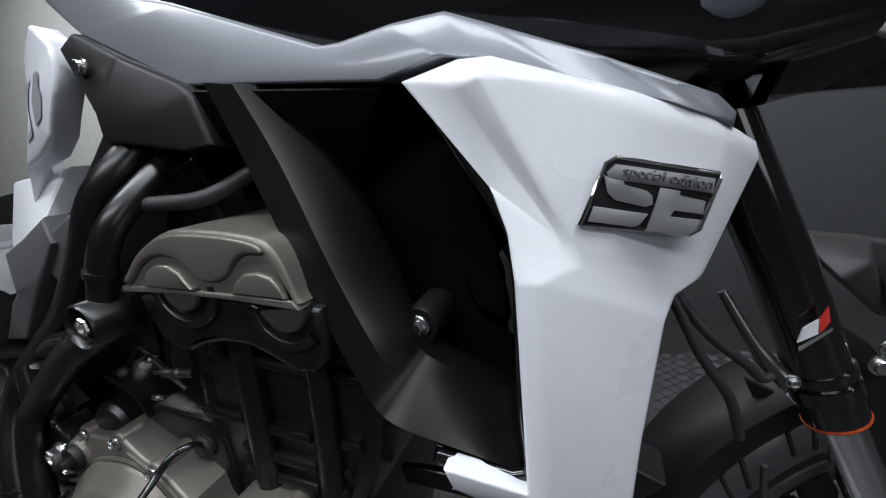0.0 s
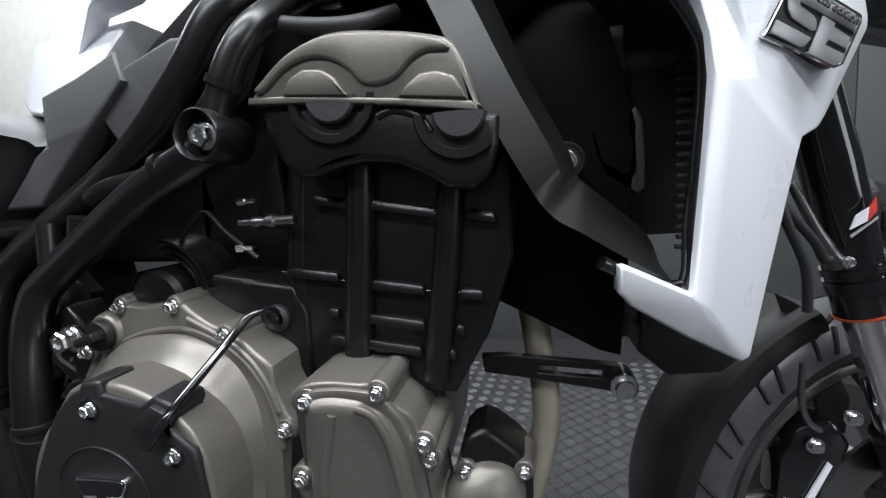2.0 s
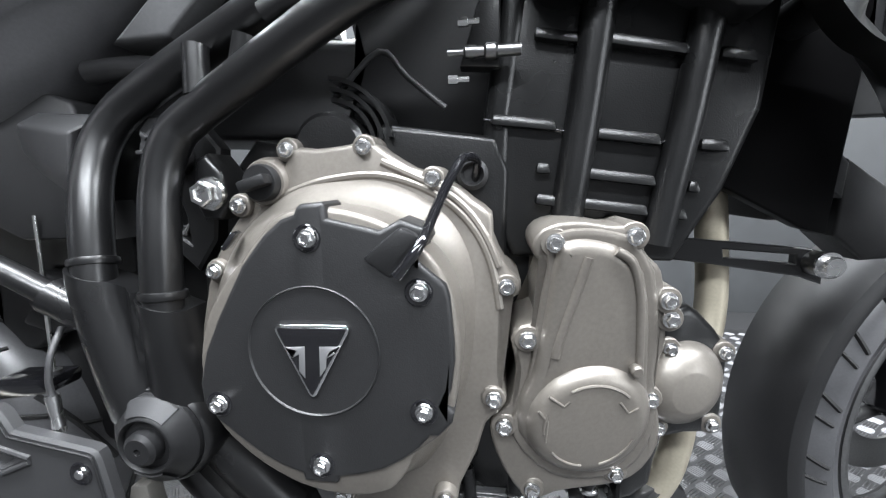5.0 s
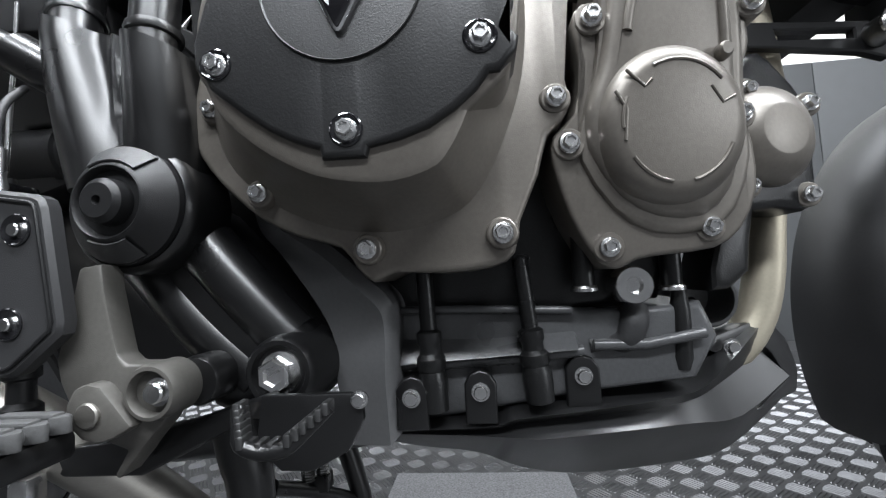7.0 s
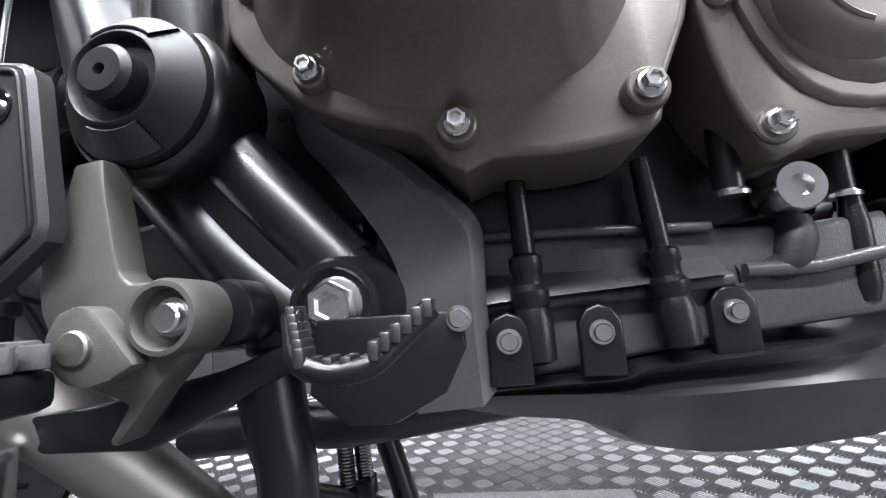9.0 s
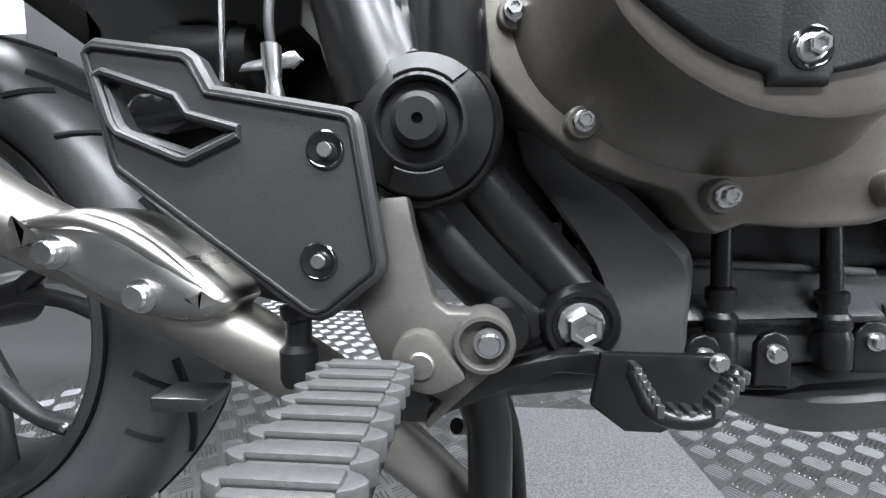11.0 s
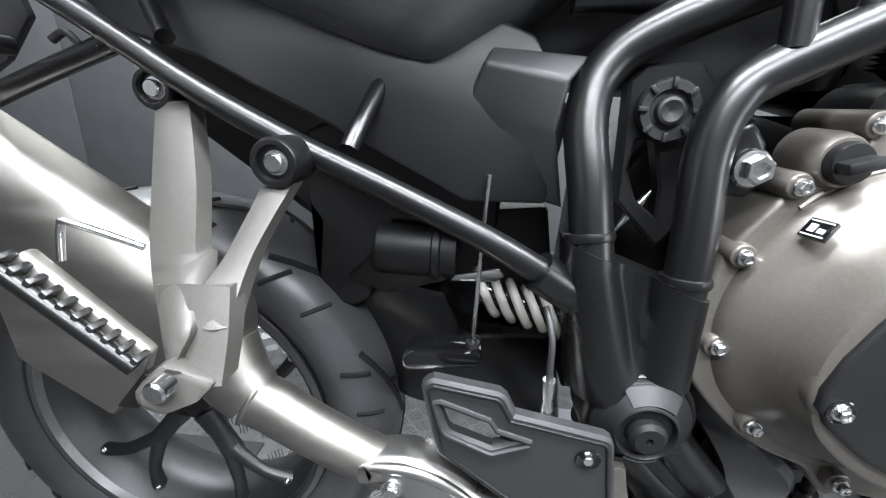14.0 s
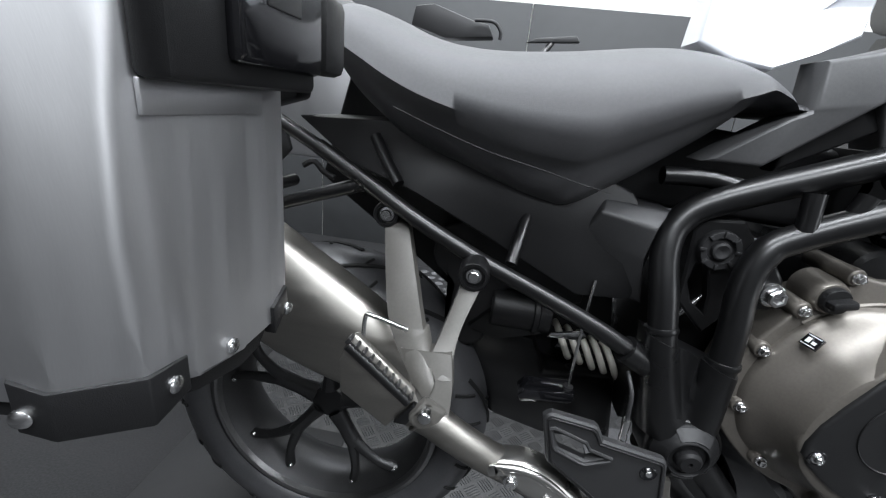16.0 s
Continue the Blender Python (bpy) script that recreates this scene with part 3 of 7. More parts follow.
for a0, a1 in ((0.75, 2.05), (2.75, 3.25), (3.75, 4.55), (4.95, 5.9)):
    part("cover_ridge", tucked(lathe([(0.0395, -0.0105), (0.04, -0.0118), (0.041, -0.0123), (0.0422, -0.0116), (0.043, -0.009)], CB, a0=a0, a1=a1, segs=18)), BRONZE, sprag)
for pts in ([(0.3718, 0.5607), (0.3849, 0.5502), (0.3898, 0.5547)], [(0.4327, 0.5506), (0.441, 0.5395), (0.4496, 0.5439)], [(0.364, 0.547), (0.3718, 0.5355), (0.3705, 0.5147)]):
    part("cover_notch", tucked(tube([(x, -0.0108, z) for x, z in pts], 0.0013, segs=8, smooth=1)), BRONZE, sprag)
for pts in ([(0.3995, 0.678), (0.3913, 0.6472), (0.3806, 0.6086), (0.3776, 0.5917)], [(0.4207, 0.6824), (0.4344, 0.6726), (0.4433, 0.6462), (0.4475, 0.6118), (0.4502, 0.5773)]):
    part("cover_rib", tucked(tube([(x, 0.0015, z) for x, z in pts], 0.004)), BRONZE, sprag)
part("cover_stub", tucked(lathe([(0.006, 0.01), (0.0055, -0.006), (0.004, -0.008), (0.0001, -0.008)], (0.4466, 0, 0.577), segs=16)), BRONZE, sprag)
for x, z in [(0.3741, 0.6889), (0.4373, 0.6924), (0.3548, 0.6058), (0.3357, 0.5198), (0.3631, 0.4444), (0.4759, 0.6188), (0.4676, 0.539), (0.4432, 0.4565), (0.4721, 0.6358)]:
    bolt(sprag, x, 0.0095 + tuck(x, z), z, 0.0078)
    part("bolt_boss", lathe([(0.0118, 0.07), (0.0118, 0.001), (0.0108, -0.0002), (0.0001, -0.0002)], (x, 0.011 + tuck(x, z), z), segs=16), BRONZE, sprag)


# water pump
def toe(x, z):
    return (x - 0.52) * 0.3


pumpb = part("water_pump", tucked(plate([(0.4926, 0.5693), (0.4955, 0.5988), (0.5191, 0.6119), (0.5427, 0.5929), (0.5602, 0.5723), (0.5675, 0.5481), (0.5663, 0.5096), (0.564, 0.4812), (0.5514, 0.4694), (0.4996, 0.4707), (0.4898, 0.4195), (0.4527, 0.4056), (0.4612, 0.4486), (0.4922, 0.5023)], 0.105, 0.16, 0.008, n=2), toe), BLACK_CAST, bike)
part("pump_lid", tucked(lathe([(0.0435, 0.115), (0.0435, 0.104), (0.042, 0.0975), (0.038, 0.0915), (0.031, 0.0855), (0.025, 0.082), (0.0215, 0.0805), (0.0205, 0.0802), (0.0001, 0.08)], (0.5165, 0, 0.533), segs=48), toe), BRONZE, pumpb)
for p in ((0.4983, 0.094, 0.5717), (0.5591, 0.1121, 0.5622), (0.5518, 0.1119, 0.4829), (0.49, 0.09, 0.4902)):
    bolt(pumpb, p[0], p[1] - 0.002, p[2], 0.0072)
    part("bolt_boss", lathe([(0.011, 0.05), (0.011, 0.001), (0.01, 0.0), (0.0001, 0.0)], p, segs=16), BRONZE, pumpb)
plug = lathe([(0.0155, 0.1), (0.0155, 0.077), (0.0142, 0.075), (0.007, 0.075), (0.0055, 0.079), (0.0001, 0.079)], (0.3884, 0, 0.4141), segs=32)
part("drain_plug", plug, STEEL, bike, "round silver filler plug")
part("oil_port", lathe([(0.027, 0.2), (0.027, 0.15), (0.0255, 0.147), (0.0225, 0.147), (0.021, 0.151), (0.0205, 0.19), (0.0001, 0.19)], (0.4806, 0, 0.3943), segs=36), STEEL_DARK, bike)

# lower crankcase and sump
part("sump", plate([(0.1421, 0.4007), (0.1653, 0.402), (0.3458, 0.3934), (0.3974, 0.3902), (0.4521, 0.3947), (0.4631, 0.3653), (0.4434, 0.3311), (0.3535, 0.3223), (0.1834, 0.297), (0.1389, 0.2998)], 0.12, 0.34, 0.006), SUMP_LIFTED, bike)
part("sump_ledge", tube([(0.1711, 0.115, 0.3994), (0.2582, 0.115, 0.3968), (0.3444, 0.115, 0.3923)], 0.0035, smooth=1), SUMP_LIFTED, bike)
part("sump_ledge", tube([(0.1578, 0.115, 0.3467), (0.2066, 0.115, 0.3505), (0.2955, 0.115, 0.3534), (0.3524, 0.115, 0.3586)], 0.0045, smooth=1), SUMP_LIFTED, bike)
part("sump_ledge", tube([(0.3608, 0.115, 0.3628), (0.4034, 0.115, 0.362), (0.4496, 0.115, 0.3696)], 0.0045, smooth=1), SUMP_LIFTED, bike)
part("sump_face", slab([(0.1659, 0.14, 0.3963), (0.3502, 0.14, 0.3896), (0.3474, 0.103, 0.361), (0.211, 0.103, 0.3537), (0.1662, 0.103, 0.3496)], 0.04, 0.003), SUMP_LIFTED, bike)
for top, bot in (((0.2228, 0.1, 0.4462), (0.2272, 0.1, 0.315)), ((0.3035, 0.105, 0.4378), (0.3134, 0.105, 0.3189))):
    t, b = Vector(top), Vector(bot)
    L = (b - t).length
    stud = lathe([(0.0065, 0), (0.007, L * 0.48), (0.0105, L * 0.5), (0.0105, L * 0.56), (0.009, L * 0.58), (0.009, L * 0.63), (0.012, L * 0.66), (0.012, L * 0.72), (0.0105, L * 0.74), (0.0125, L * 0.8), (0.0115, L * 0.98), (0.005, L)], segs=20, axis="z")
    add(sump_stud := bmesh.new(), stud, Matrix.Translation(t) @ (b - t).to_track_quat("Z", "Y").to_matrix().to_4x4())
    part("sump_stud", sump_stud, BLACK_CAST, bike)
# Moved out along the camera's line of sight so lamp light reaches the sump.
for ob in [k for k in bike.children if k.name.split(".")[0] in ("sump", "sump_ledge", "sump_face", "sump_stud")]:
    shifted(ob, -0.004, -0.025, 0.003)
for p, w in (((0.206, 0.064, 0.334), 0.013), ((0.261, 0.071, 0.3355), 0.013), ((0.3459, 0.088, 0.3415), 0.014)):
    tab = part("guard_tab", plate([(p[0] - w, p[2] - 0.026), (p[0] - w, p[2] + 0.006), (p[0] - w * 0.6, p[2] + 0.014), (p[0], p[2] + 0.017), (p[0] + w * 0.6, p[2] + 0.014), (p[0] + w, p[2] + 0.006), (p[0] + w, p[2] - 0.026)], p[1], p[1] + 0.006, 0.002), BLACK_PAINT, bike)
    bolt(tab, p[0], p[1] - 0.001, p[2], 0.0055, "socket")
for pts in ([(0.1931, 0.11, 0.4343), (0.2131, 0.112, 0.4171), (0.227, 0.113, 0.4041)], [(0.2711, 0.11, 0.4405), (0.2478, 0.112, 0.4199), (0.2312, 0.113, 0.4037)]):
    part("casting_rib", tube(pts, 0.004, smooth=1), BLACK_CAST, bike)
part("coolant_elbow", tube([(0.3545, 0.1, 0.3643), (0.3715, 0.1, 0.3658), (0.3846, 0.095, 0.3684), (0.3919, 0.095, 0.3829), (0.3934, 0.1, 0.3928)], 0.0075, radii=[0.008, 0.007, 0.0105, 0.012, 0.0125]), RUBBER, bike)
part("coolant_pipe", tube([(0.3583, 0.11, 0.3873), (0.3892, 0.11, 0.3874), (0.4197, 0.11, 0.389), (0.4521, 0.12, 0.3947)], 0.005), BLACK_PAINT, bike)
part("coolant_stub", tube([(0.4321, 0.1, 0.41), (0.4315, 0.1, 0.3792), (0.4293, 0.1, 0.3416)], 0.008, radii=[0.006, 0.0065, 0.009, 0.008, 0.0095, 0.007], smooth=3), BLACK_CAST, bike)
for p in ((0.35, 0.08, 0.4121), (0.4272, 0.1, 0.4086)):
    ob = bolt(bike, 0, 0, 0, 0.011, turn=pose(p[0], p[1], p[2], -90, 0, 0))
    part("bolt_sleeve", lathe([(0.0085, 0), (0.0085, 0.05)], p, axis="z", segs=16), BLACK_CAST, bike)

# header pipe
part("header_pipe", tube([(0.5704, 0.2, 0.7515), (0.5806, 0.2, 0.6686), (0.5855, 0.2, 0.5683)] + [(0.5542, 0.175, 0.4675), (0.5452, 0.17, 0.4181), (0.5338, 0.17, 0.3752), (0.5109, 0.17, 0.3428), (0.4757, 0.18, 0.3162)], 0.0175), HEADER, bike, "bronze-tinted stainless header pipe")
# Shade under the engine is put into this pipe's dark colour.
part("lower_pipe", tube([(0.4827, 0.19, 0.3286), (0.4493, 0.19, 0.3193), (0.4141, 0.2, 0.3061)] + [(0.084, 0.2, 0.2586), (0.0085, 0.2, 0.2576), (-0.101, 0.2, 0.2499)], 0.02), RIM_GREY, bike)

# cylinder block and head
part("cylinder_block", plate([(0.3235, 0.933), (0.3337, 0.8963), (0.3304, 0.8386), (0.3161, 0.7905), (0.33, 0.6876), (0.3453, 0.6636), (0.495, 0.6587), (0.5338, 0.7242), (0.5607, 0.7972), (0.5693, 0.8872), (0.5578, 0.927), (0.3581, 0.9649)], 0.09, 0.4, 0.008), BLACK_CAST, bike)
part("cylinder_head", plate([(0.3415, 0.9525), (0.3453, 0.9313), (0.357, 0.901), (0.3726, 0.8883), (0.3914, 0.8859), (0.4152, 0.8939), (0.4407, 0.8958), (0.4677, 0.8918), (0.492, 0.88), (0.5117, 0.8669), (0.5337, 0.8652), (0.5492, 0.8784), (0.556, 0.9017), (0.5571, 0.9246), (0.5005, 0.9366), (0.4435, 0.9497), (0.3897, 0.9601)], 0.045, 0.2, 0.008), BLACK_CAST, bike)
for c, r in (((0.4146, 0, 0.9545), 0.0335), ((0.5255, 0, 0.9291), 0.031)):
    part("camshaft_lobe", lathe([(r + 0.0085, 0.06), (r + 0.0085, 0.042), (r + 0.007, 0.0395), (r - 0.0, 0.0395), (r - 0.002, 0.044), (r - 0.002, 0.06)], c, a0=math.pi * 1.0, a1=math.pi * (1.98 if c[0] < 0.5 else 1.72), segs=24), BLACK_CAST, bike)
    part("cam_plug", lathe([(r * 0.72, 0.06), (r * 0.72, 0.04), (r * 0.66, 0.038), (0.0001, 0.038)], c, a0=math.pi, a1=math.pi * 1.97, segs=24), RUBBER, bike)
part("head_ridge", tube([(0.454, 0.0465, 0.9328), (0.4698, 0.0465, 0.9366), (0.4895, 0.0465, 0.9296), (0.5001, 0.0465, 0.9156)], 0.004), BLACK_CAST, bike)
part("cylinder_column", tube([(0.4191, 0.085, 0.9012), (0.4075, 0.085, 0.7964), (0.3919, 0.088, 0.6803)], 0.0155, smooth=1, flat=1), BLACK_CAST, bike)
part("cylinder_column", tube([(0.5091, 0.085, 0.8864), (0.4959, 0.085, 0.791), (0.4765, 0.088, 0.6772)], 0.014, smooth=1), BLACK_CAST, bike)
part("cylinder_column", tube([(0.3456, 0.1, 0.9022), (0.3315, 0.1, 0.7999), (0.3276, 0.1, 0.6843)], 0.014, smooth=1), BLACK_CAST, bike)
for a in ([(0.4272, 0.08, 0.8633), (0.4921, 0.08, 0.8504)], [(0.3638, 0.082, 0.8723), (0.4, 0.082, 0.8655)], [(0.5197, 0.082, 0.8481), (0.5466, 0.082, 0.8427)], [(0.4201, 0.08, 0.7839), (0.4726, 0.08, 0.7761)], [(0.3256, 0.082, 0.7994), (0.3824, 0.082, 0.7917)], [(0.5085, 0.082, 0.7717), (0.5302, 0.082, 0.7695)], [(0.4117, 0.08, 0.7485), (0.4701, 0.08, 0.7402)], [(0.4085, 0.08, 0.7214), (0.4648, 0.08, 0.7135)], [(0.3669, 0.082, 0.7261), (0.3949, 0.082, 0.7215)], [(0.4823, 0.082, 0.7122), (0.4994, 0.082, 0.7092)], [(0.367, 0.084, 0.7544), (0.3779, 0.084, 0.7533)], [(0.5016, 0.084, 0.7352), (0.5094, 0.084, 0.7342)]):
    part("cylinder_rib", slab([a[0], a[1], Vector(a[1]) + Vector((0.002, -0.002, -0.0105)), Vector(a[0]) + Vector((-0.002, -0.002, -0.0105))], 0.02, 0.003), BLACK_CAST, bike)
part("head_joint", tube([(0.3175, 0.086, 0.7941), (0.3824, 0.086, 0.7827), (0.4511, 0.086, 0.7713), (0.524, 0.088, 0.7654)], 0.0016, smooth=1), BLACK_GLOSS, bike)
cam_cover = part("cam_cover", plate([(0.3371, 0.9553), (0.3398, 0.9627), (0.3551, 0.9773), (0.3713, 0.9899), (0.3919, 0.9997), (0.4164, 1.0055), (0.444, 1.0042), (0.4821, 0.998), (0.5096, 0.9911), (0.5228, 0.9849), (0.5314, 0.9711), (0.5371, 0.9534), (0.5402, 0.9378), (0.5394, 0.9282), (0.4746, 0.9399), (0.4044, 0.9505)], 0.04, 0.32, 0.006, n=2), BRONZE, bike, "bronze-grey painted cam cover")
part("cover_lip", plate([(0.336, 0.9547), (0.3378, 0.9608), (0.3674, 0.9587), (0.4372, 0.9498), (0.486, 0.9431), (0.5378, 0.9353), (0.5426, 0.927), (0.4757, 0.9387), (0.4059, 0.9488)], 0.0378, 0.06, 0.0018), BRONZE, cam_cover)
CAM_STEP = [(0.345, 0.9665), (0.3565, 0.9755), (0.372, 0.987), (0.392, 0.9965), (0.4164, 1.002), (0.444, 1.0005), (0.4821, 0.9945), (0.509, 0.9875), (0.5195, 0.982), (0.5205, 0.976), (0.5029, 0.9775), (0.489, 0.9715), (0.478, 0.962), (0.462, 0.957), (0.4455, 0.96), (0.434, 0.973), (0.417, 0.983), (0.3965, 0.9855), (0.376, 0.979), (0.359, 0.967), (0.35, 0.9625)]
part("cover_step", plate(CAM_STEP, 0.0362, 0.05, 0.0028, n=3), BRONZE, cam_cover)
for pts in ([(0.3719, 0.9582), (0.38, 0.9713), (0.3936, 0.9775), (0.4105, 0.9755), (0.4215, 0.968), (0.4278, 0.957), (0.433, 0.9512)], [(0.4769, 0.9457), (0.4854, 0.9545), (0.4959, 0.9611), (0.5101, 0.9615), (0.5237, 0.9562), (0.5292, 0.9474), (0.5328, 0.9373)]):
    part("cover_pad", plate(pts, 0.0362, 0.05, 0.0025), BRONZE, cam_cover)
part("hose", tube([(0.3439, 0.07, 1.0345), (0.3824, 0.08, 1.0293), (0.4224, 0.09, 1.0288), (0.4572, 0.12, 1.0457)], 0.008), RUBBER, bike)
for p, r in (((0.3006, 0.06, 0.8708), 0.0042), ((0.2918, 0.06, 0.8245), 0.004)):
    part("intake_bolt", lathe([(r, -0.004), (r, 0.004), (r * 0.6, 0.004), (r * 0.6, 0.014)], p, axis="x", segs=6), STEEL, bike)
part("intake_fitting", lathe([(0.003, -0.014), (0.003, 0.0), (0.0055, 0.002), (0.0055, 0.01), (0.0045, 0.012), (0.0045, 0.018), (0.007, 0.02), (0.007, 0.028), (0.005, 0.03), (0.005, 0.05)], (0.3003, 0.07, 0.8495), axis="x", segs=16), STEEL_DARK, bike)
part("intake_flange", plate([(0.312, 0.8939), (0.3325, 0.9149), (0.3327, 0.8382), (0.2961, 0.8407), (0.3056, 0.8713)], 0.08, 0.1, 0.003), BLACK_CAST, bike)
part("cable", tube([(0.1693, 0.1, 0.8213), (0.2164, 0.1, 0.8633), (0.243, 0.1, 0.8392), (0.2805, 0.1, 0.8086)], 0.003), RUBBER, bike)

# frame
part("frame_tube", tube([(-0.0605, 0.036, 0.63), (-0.0715, 0.052, 0.705), (-0.0785, 0.072, 0.762), (-0.066, 0.086, 0.804), (-0.017, 0.088, 0.84)] + [(0.161, 0.07, 0.922), (0.25, 0.066, 0.994)] + [(0.2893, 0.07, 1.0428), (0.3156, 0.085, 1.0714), (0.3317, 0.12, 1.1071)], 0.0185, segs=18), BLACK_PAINT, bike)
part("frame_tube", tube([(0.0145, 0.03, 0.61), (0.0145, 0.037, 0.685), (0.0145, 0.047, 0.74), (0.0265, 0.053, 0.781), (0.058, 0.055, 0.808)] + [(0.199, 0.04, 0.8826), (0.2646, 0.036, 0.9091), (0.2926, 0.036, 0.9225)], 0.018, segs=18), BLACK_PAINT, bike)
part("frame_tube", tube([(0.3, 0.036, 0.932), (0.3089, 0.038, 0.9609), (0.3236, 0.04, 0.9931), (0.3408, 0.05, 1.0218), (0.3512, 0.08, 1.0497), (0.3597, 0.12, 1.0787)], 0.0135, segs=16), BLACK_PAINT, bike)
part("tube_collar", tube([(0.3139, 0.038, 0.9725), (0.3172, 0.038, 0.9793)], 0.0155, smooth=1), BLACK_PAINT, bike)
part("tube_collar", tube([(0.2382, 0.038, 0.9026), (0.2466, 0.038, 0.906)], 0.0195, smooth=1), BLACK_PAINT, bike)
part("cross_tube", tube([(0.1272, 0.055, 0.8848), (0.1534, 0.055, 0.8952), (0.2183, 0.055, 0.9024)], 0.0115), BLACK_PAINT, bike)
part("cross_tube", tube([(0.1106, 0.05, 0.868), (0.0975, 0.05, 0.8229)], 0.0105), BLACK_PAINT, bike)
part("cross_tube", tube([(-0.0978, 0.1, 0.8588), (-0.0369, 0.1, 0.8609), (0.0183, 0.09, 0.8487)], 0.012), BLACK_PAINT, bike)
part("cross_tube", tube([(0.0583, 0.055, 0.8631), (0.0593, 0.05, 0.8189)], 0.0115), BLACK_PAINT, bike)
cup = part("engine_mount", lathe([(0.0235, 0.06), (0.0235, 0.014), (0.0215, 0.011), (0.0195, 0.014), (0.0185, 0.026), (0.0001, 0.026)], (0.3008, 0, 0.9295), segs=32), BLACK_PAINT, bike)
bolt(cup, 0.3008, 0.026, 0.9295, 0.0135)
mount = part("engine_mount", plate([(0.0452, 0.7625), (0.0578, 0.7685), (0.0721, 0.7496), (0.077, 0.7188), (0.0669, 0.7041), (0.0485, 0.7046), (0.0395, 0.7254)], 0.08, 0.12, 0.006), BLACK_PAINT, bike)
bolt(mount, 0.0612, 0.078, 0.7299, 0.0165)
shifted(mount, -0.005, -0.02, 0.001)

# pivot casting: two sockets that run together over the swingarm pivot
def casting_front(x, v):
    """Depth of the node's front face: two sockets that melt into one web, v from the top to the pivot."""
    cl, cr = -0.066 + 0.04 * v ** 1.25, 0.0135 + 0.005 * v
    rl, rr = 0.0228 + 0.0135 * v ** 0.8, 0.0228 + 0.0055 * v
    yl, yr = 0.0425 + 0.006 * v, 0.034 + 0.012 * v
    lobes = [math.sqrt(max(r * r - (x - c) ** 2, 0)) + 0.06 - y for c, r, y in ((cl, rl, yl), (cr, rr, yr)) if abs(x - c) < r]
    ridge = 0.007 * math.exp(-((x + 0.0185 - 0.0095 * v) / 0.0042) ** 2) * (1 - 0.6 * v)
    web = 0.0255 + 0.009 * v + ridge
    inside = cl < x < cr
    return 0.06 - sum(q ** 6 for q in lobes + ([web] if inside else [0.004])) ** (1 / 6)


cast_rows = []
for i in range(17):
    v = i / 16
    x0, x1 = -0.0885 + 0.0255 * v ** 1.25, 0.0362 + 0.0105 * v
    row = []
    for k in range(45):
        x = (x0 + x1) / 2 - (x1 - x0) / 2 * math.cos(math.pi * k / 44)
        row.append(Vector((x, casting_front(x, v), (0.634 - 0.335 * x) * (1 - v) + 0.512 * v)))
    cast_rows.append(row)
own = bmesh.new()
bridge(own, [row + [row[-1] + Vector((0, 0.03, 0)), row[0] + Vector((0, 0.03, 0))] for row in cast_rows])
cast = part("pivot_casting", own, BLACK_PAINT, bike, "satin black cast frame node", angle=60)
for p, d, r in (((-0.0668, 0.0445, 0.666), (-0.011, 0.016, 0.075), 0.0192), ((0.0145, 0.033, 0.637), (0, 0.007, 0.075), 0.0187)):
    ring = lathe([(r - 0.002, -0.005), (r + 0.0018, -0.0035), (r + 0.0026, 0.0), (r + 0.0018, 0.0035), (r - 0.002, 0.005)], axis="z", segs=24, caps=False)
    add(weld := bmesh.new(), ring, Matrix.Translation(p) @ Vector(d).to_track_quat("Z", "Y").to_matrix().to_4x4())
    part("weld_ring", weld, BLACK_PAINT, cast)
arm = part("mount_arm", plate([(-0.0392, 0.4663), (-0.0122, 0.5025), (0.0218, 0.5039), (0.0419, 0.4876), (0.0986, 0.4243), (0.1269, 0.3888), (0.1364, 0.3632), (0.1312, 0.3426), (0.112, 0.3335), (0.0859, 0.3325), (0.0682, 0.328), (0.044, 0.335), (0.0385, 0.36), (0.0188, 0.387), (0.0078, 0.4021), (-0.0189, 0.4452)], 0.049, 0.12, 0.014, n=2), BLACK_PAINT, bike)
part("arm_ridge", tube([(-0.005, 0.066, 0.5139), (0.03, 0.066, 0.4701), (0.067, 0.067, 0.426), (0.104, 0.07, 0.3838)], 0.0245, segs=20), BLACK_PAINT, arm)
part("arm_ridge", tube([(-0.03, 0.068, 0.4699), (0.0096, 0.068, 0.4222), (0.0446, 0.068, 0.3852), (0.082, 0.069, 0.3552)], 0.0235, segs=20), BLACK_PAINT, arm)
part("arm_flange", tube([(0.0128, 0.06, 0.5731), (0.0245, 0.06, 0.5379), (0.0314, 0.06, 0.4982), (0.0635, 0.062, 0.4529), (0.105, 0.062, 0.3946)], 0.005), BLACK_PAINT, arm)
boss = part("bolt_boss", lathe([(0.034, 0.09), (0.032, 0.06), (0.0285, 0.046), (0.0275, 0.04), (0.025, 0.0365), (0.0215, 0.0365), (0.0195, 0.041), (0.0001, 0.041)], (0.1095, 0, 0.3625), segs=32), BLACK_PAINT, bike)
c = (0.1095, 0.04, 0.3625)
bolt(boss, c[0], 0.045, c[2], 0.018)
part("bracket_boss", lathe([(0.0185, 0.08), (0.0185, 0.024), (0.0165, 0.021), (0.0001, 0.021)], (0.0539, 0, 0.3624), segs=28), BLACK_PAINT, bike)
part("pivot_collar", lathe([(0.054, 0.07), (0.053, 0.03), (0.0515, 0.025), (0.048, 0.022), (0.044, 0.024), (0.044, 0.05)], (0.0, 0, 0.4965), segs=48), BLACK_PAINT, cast)
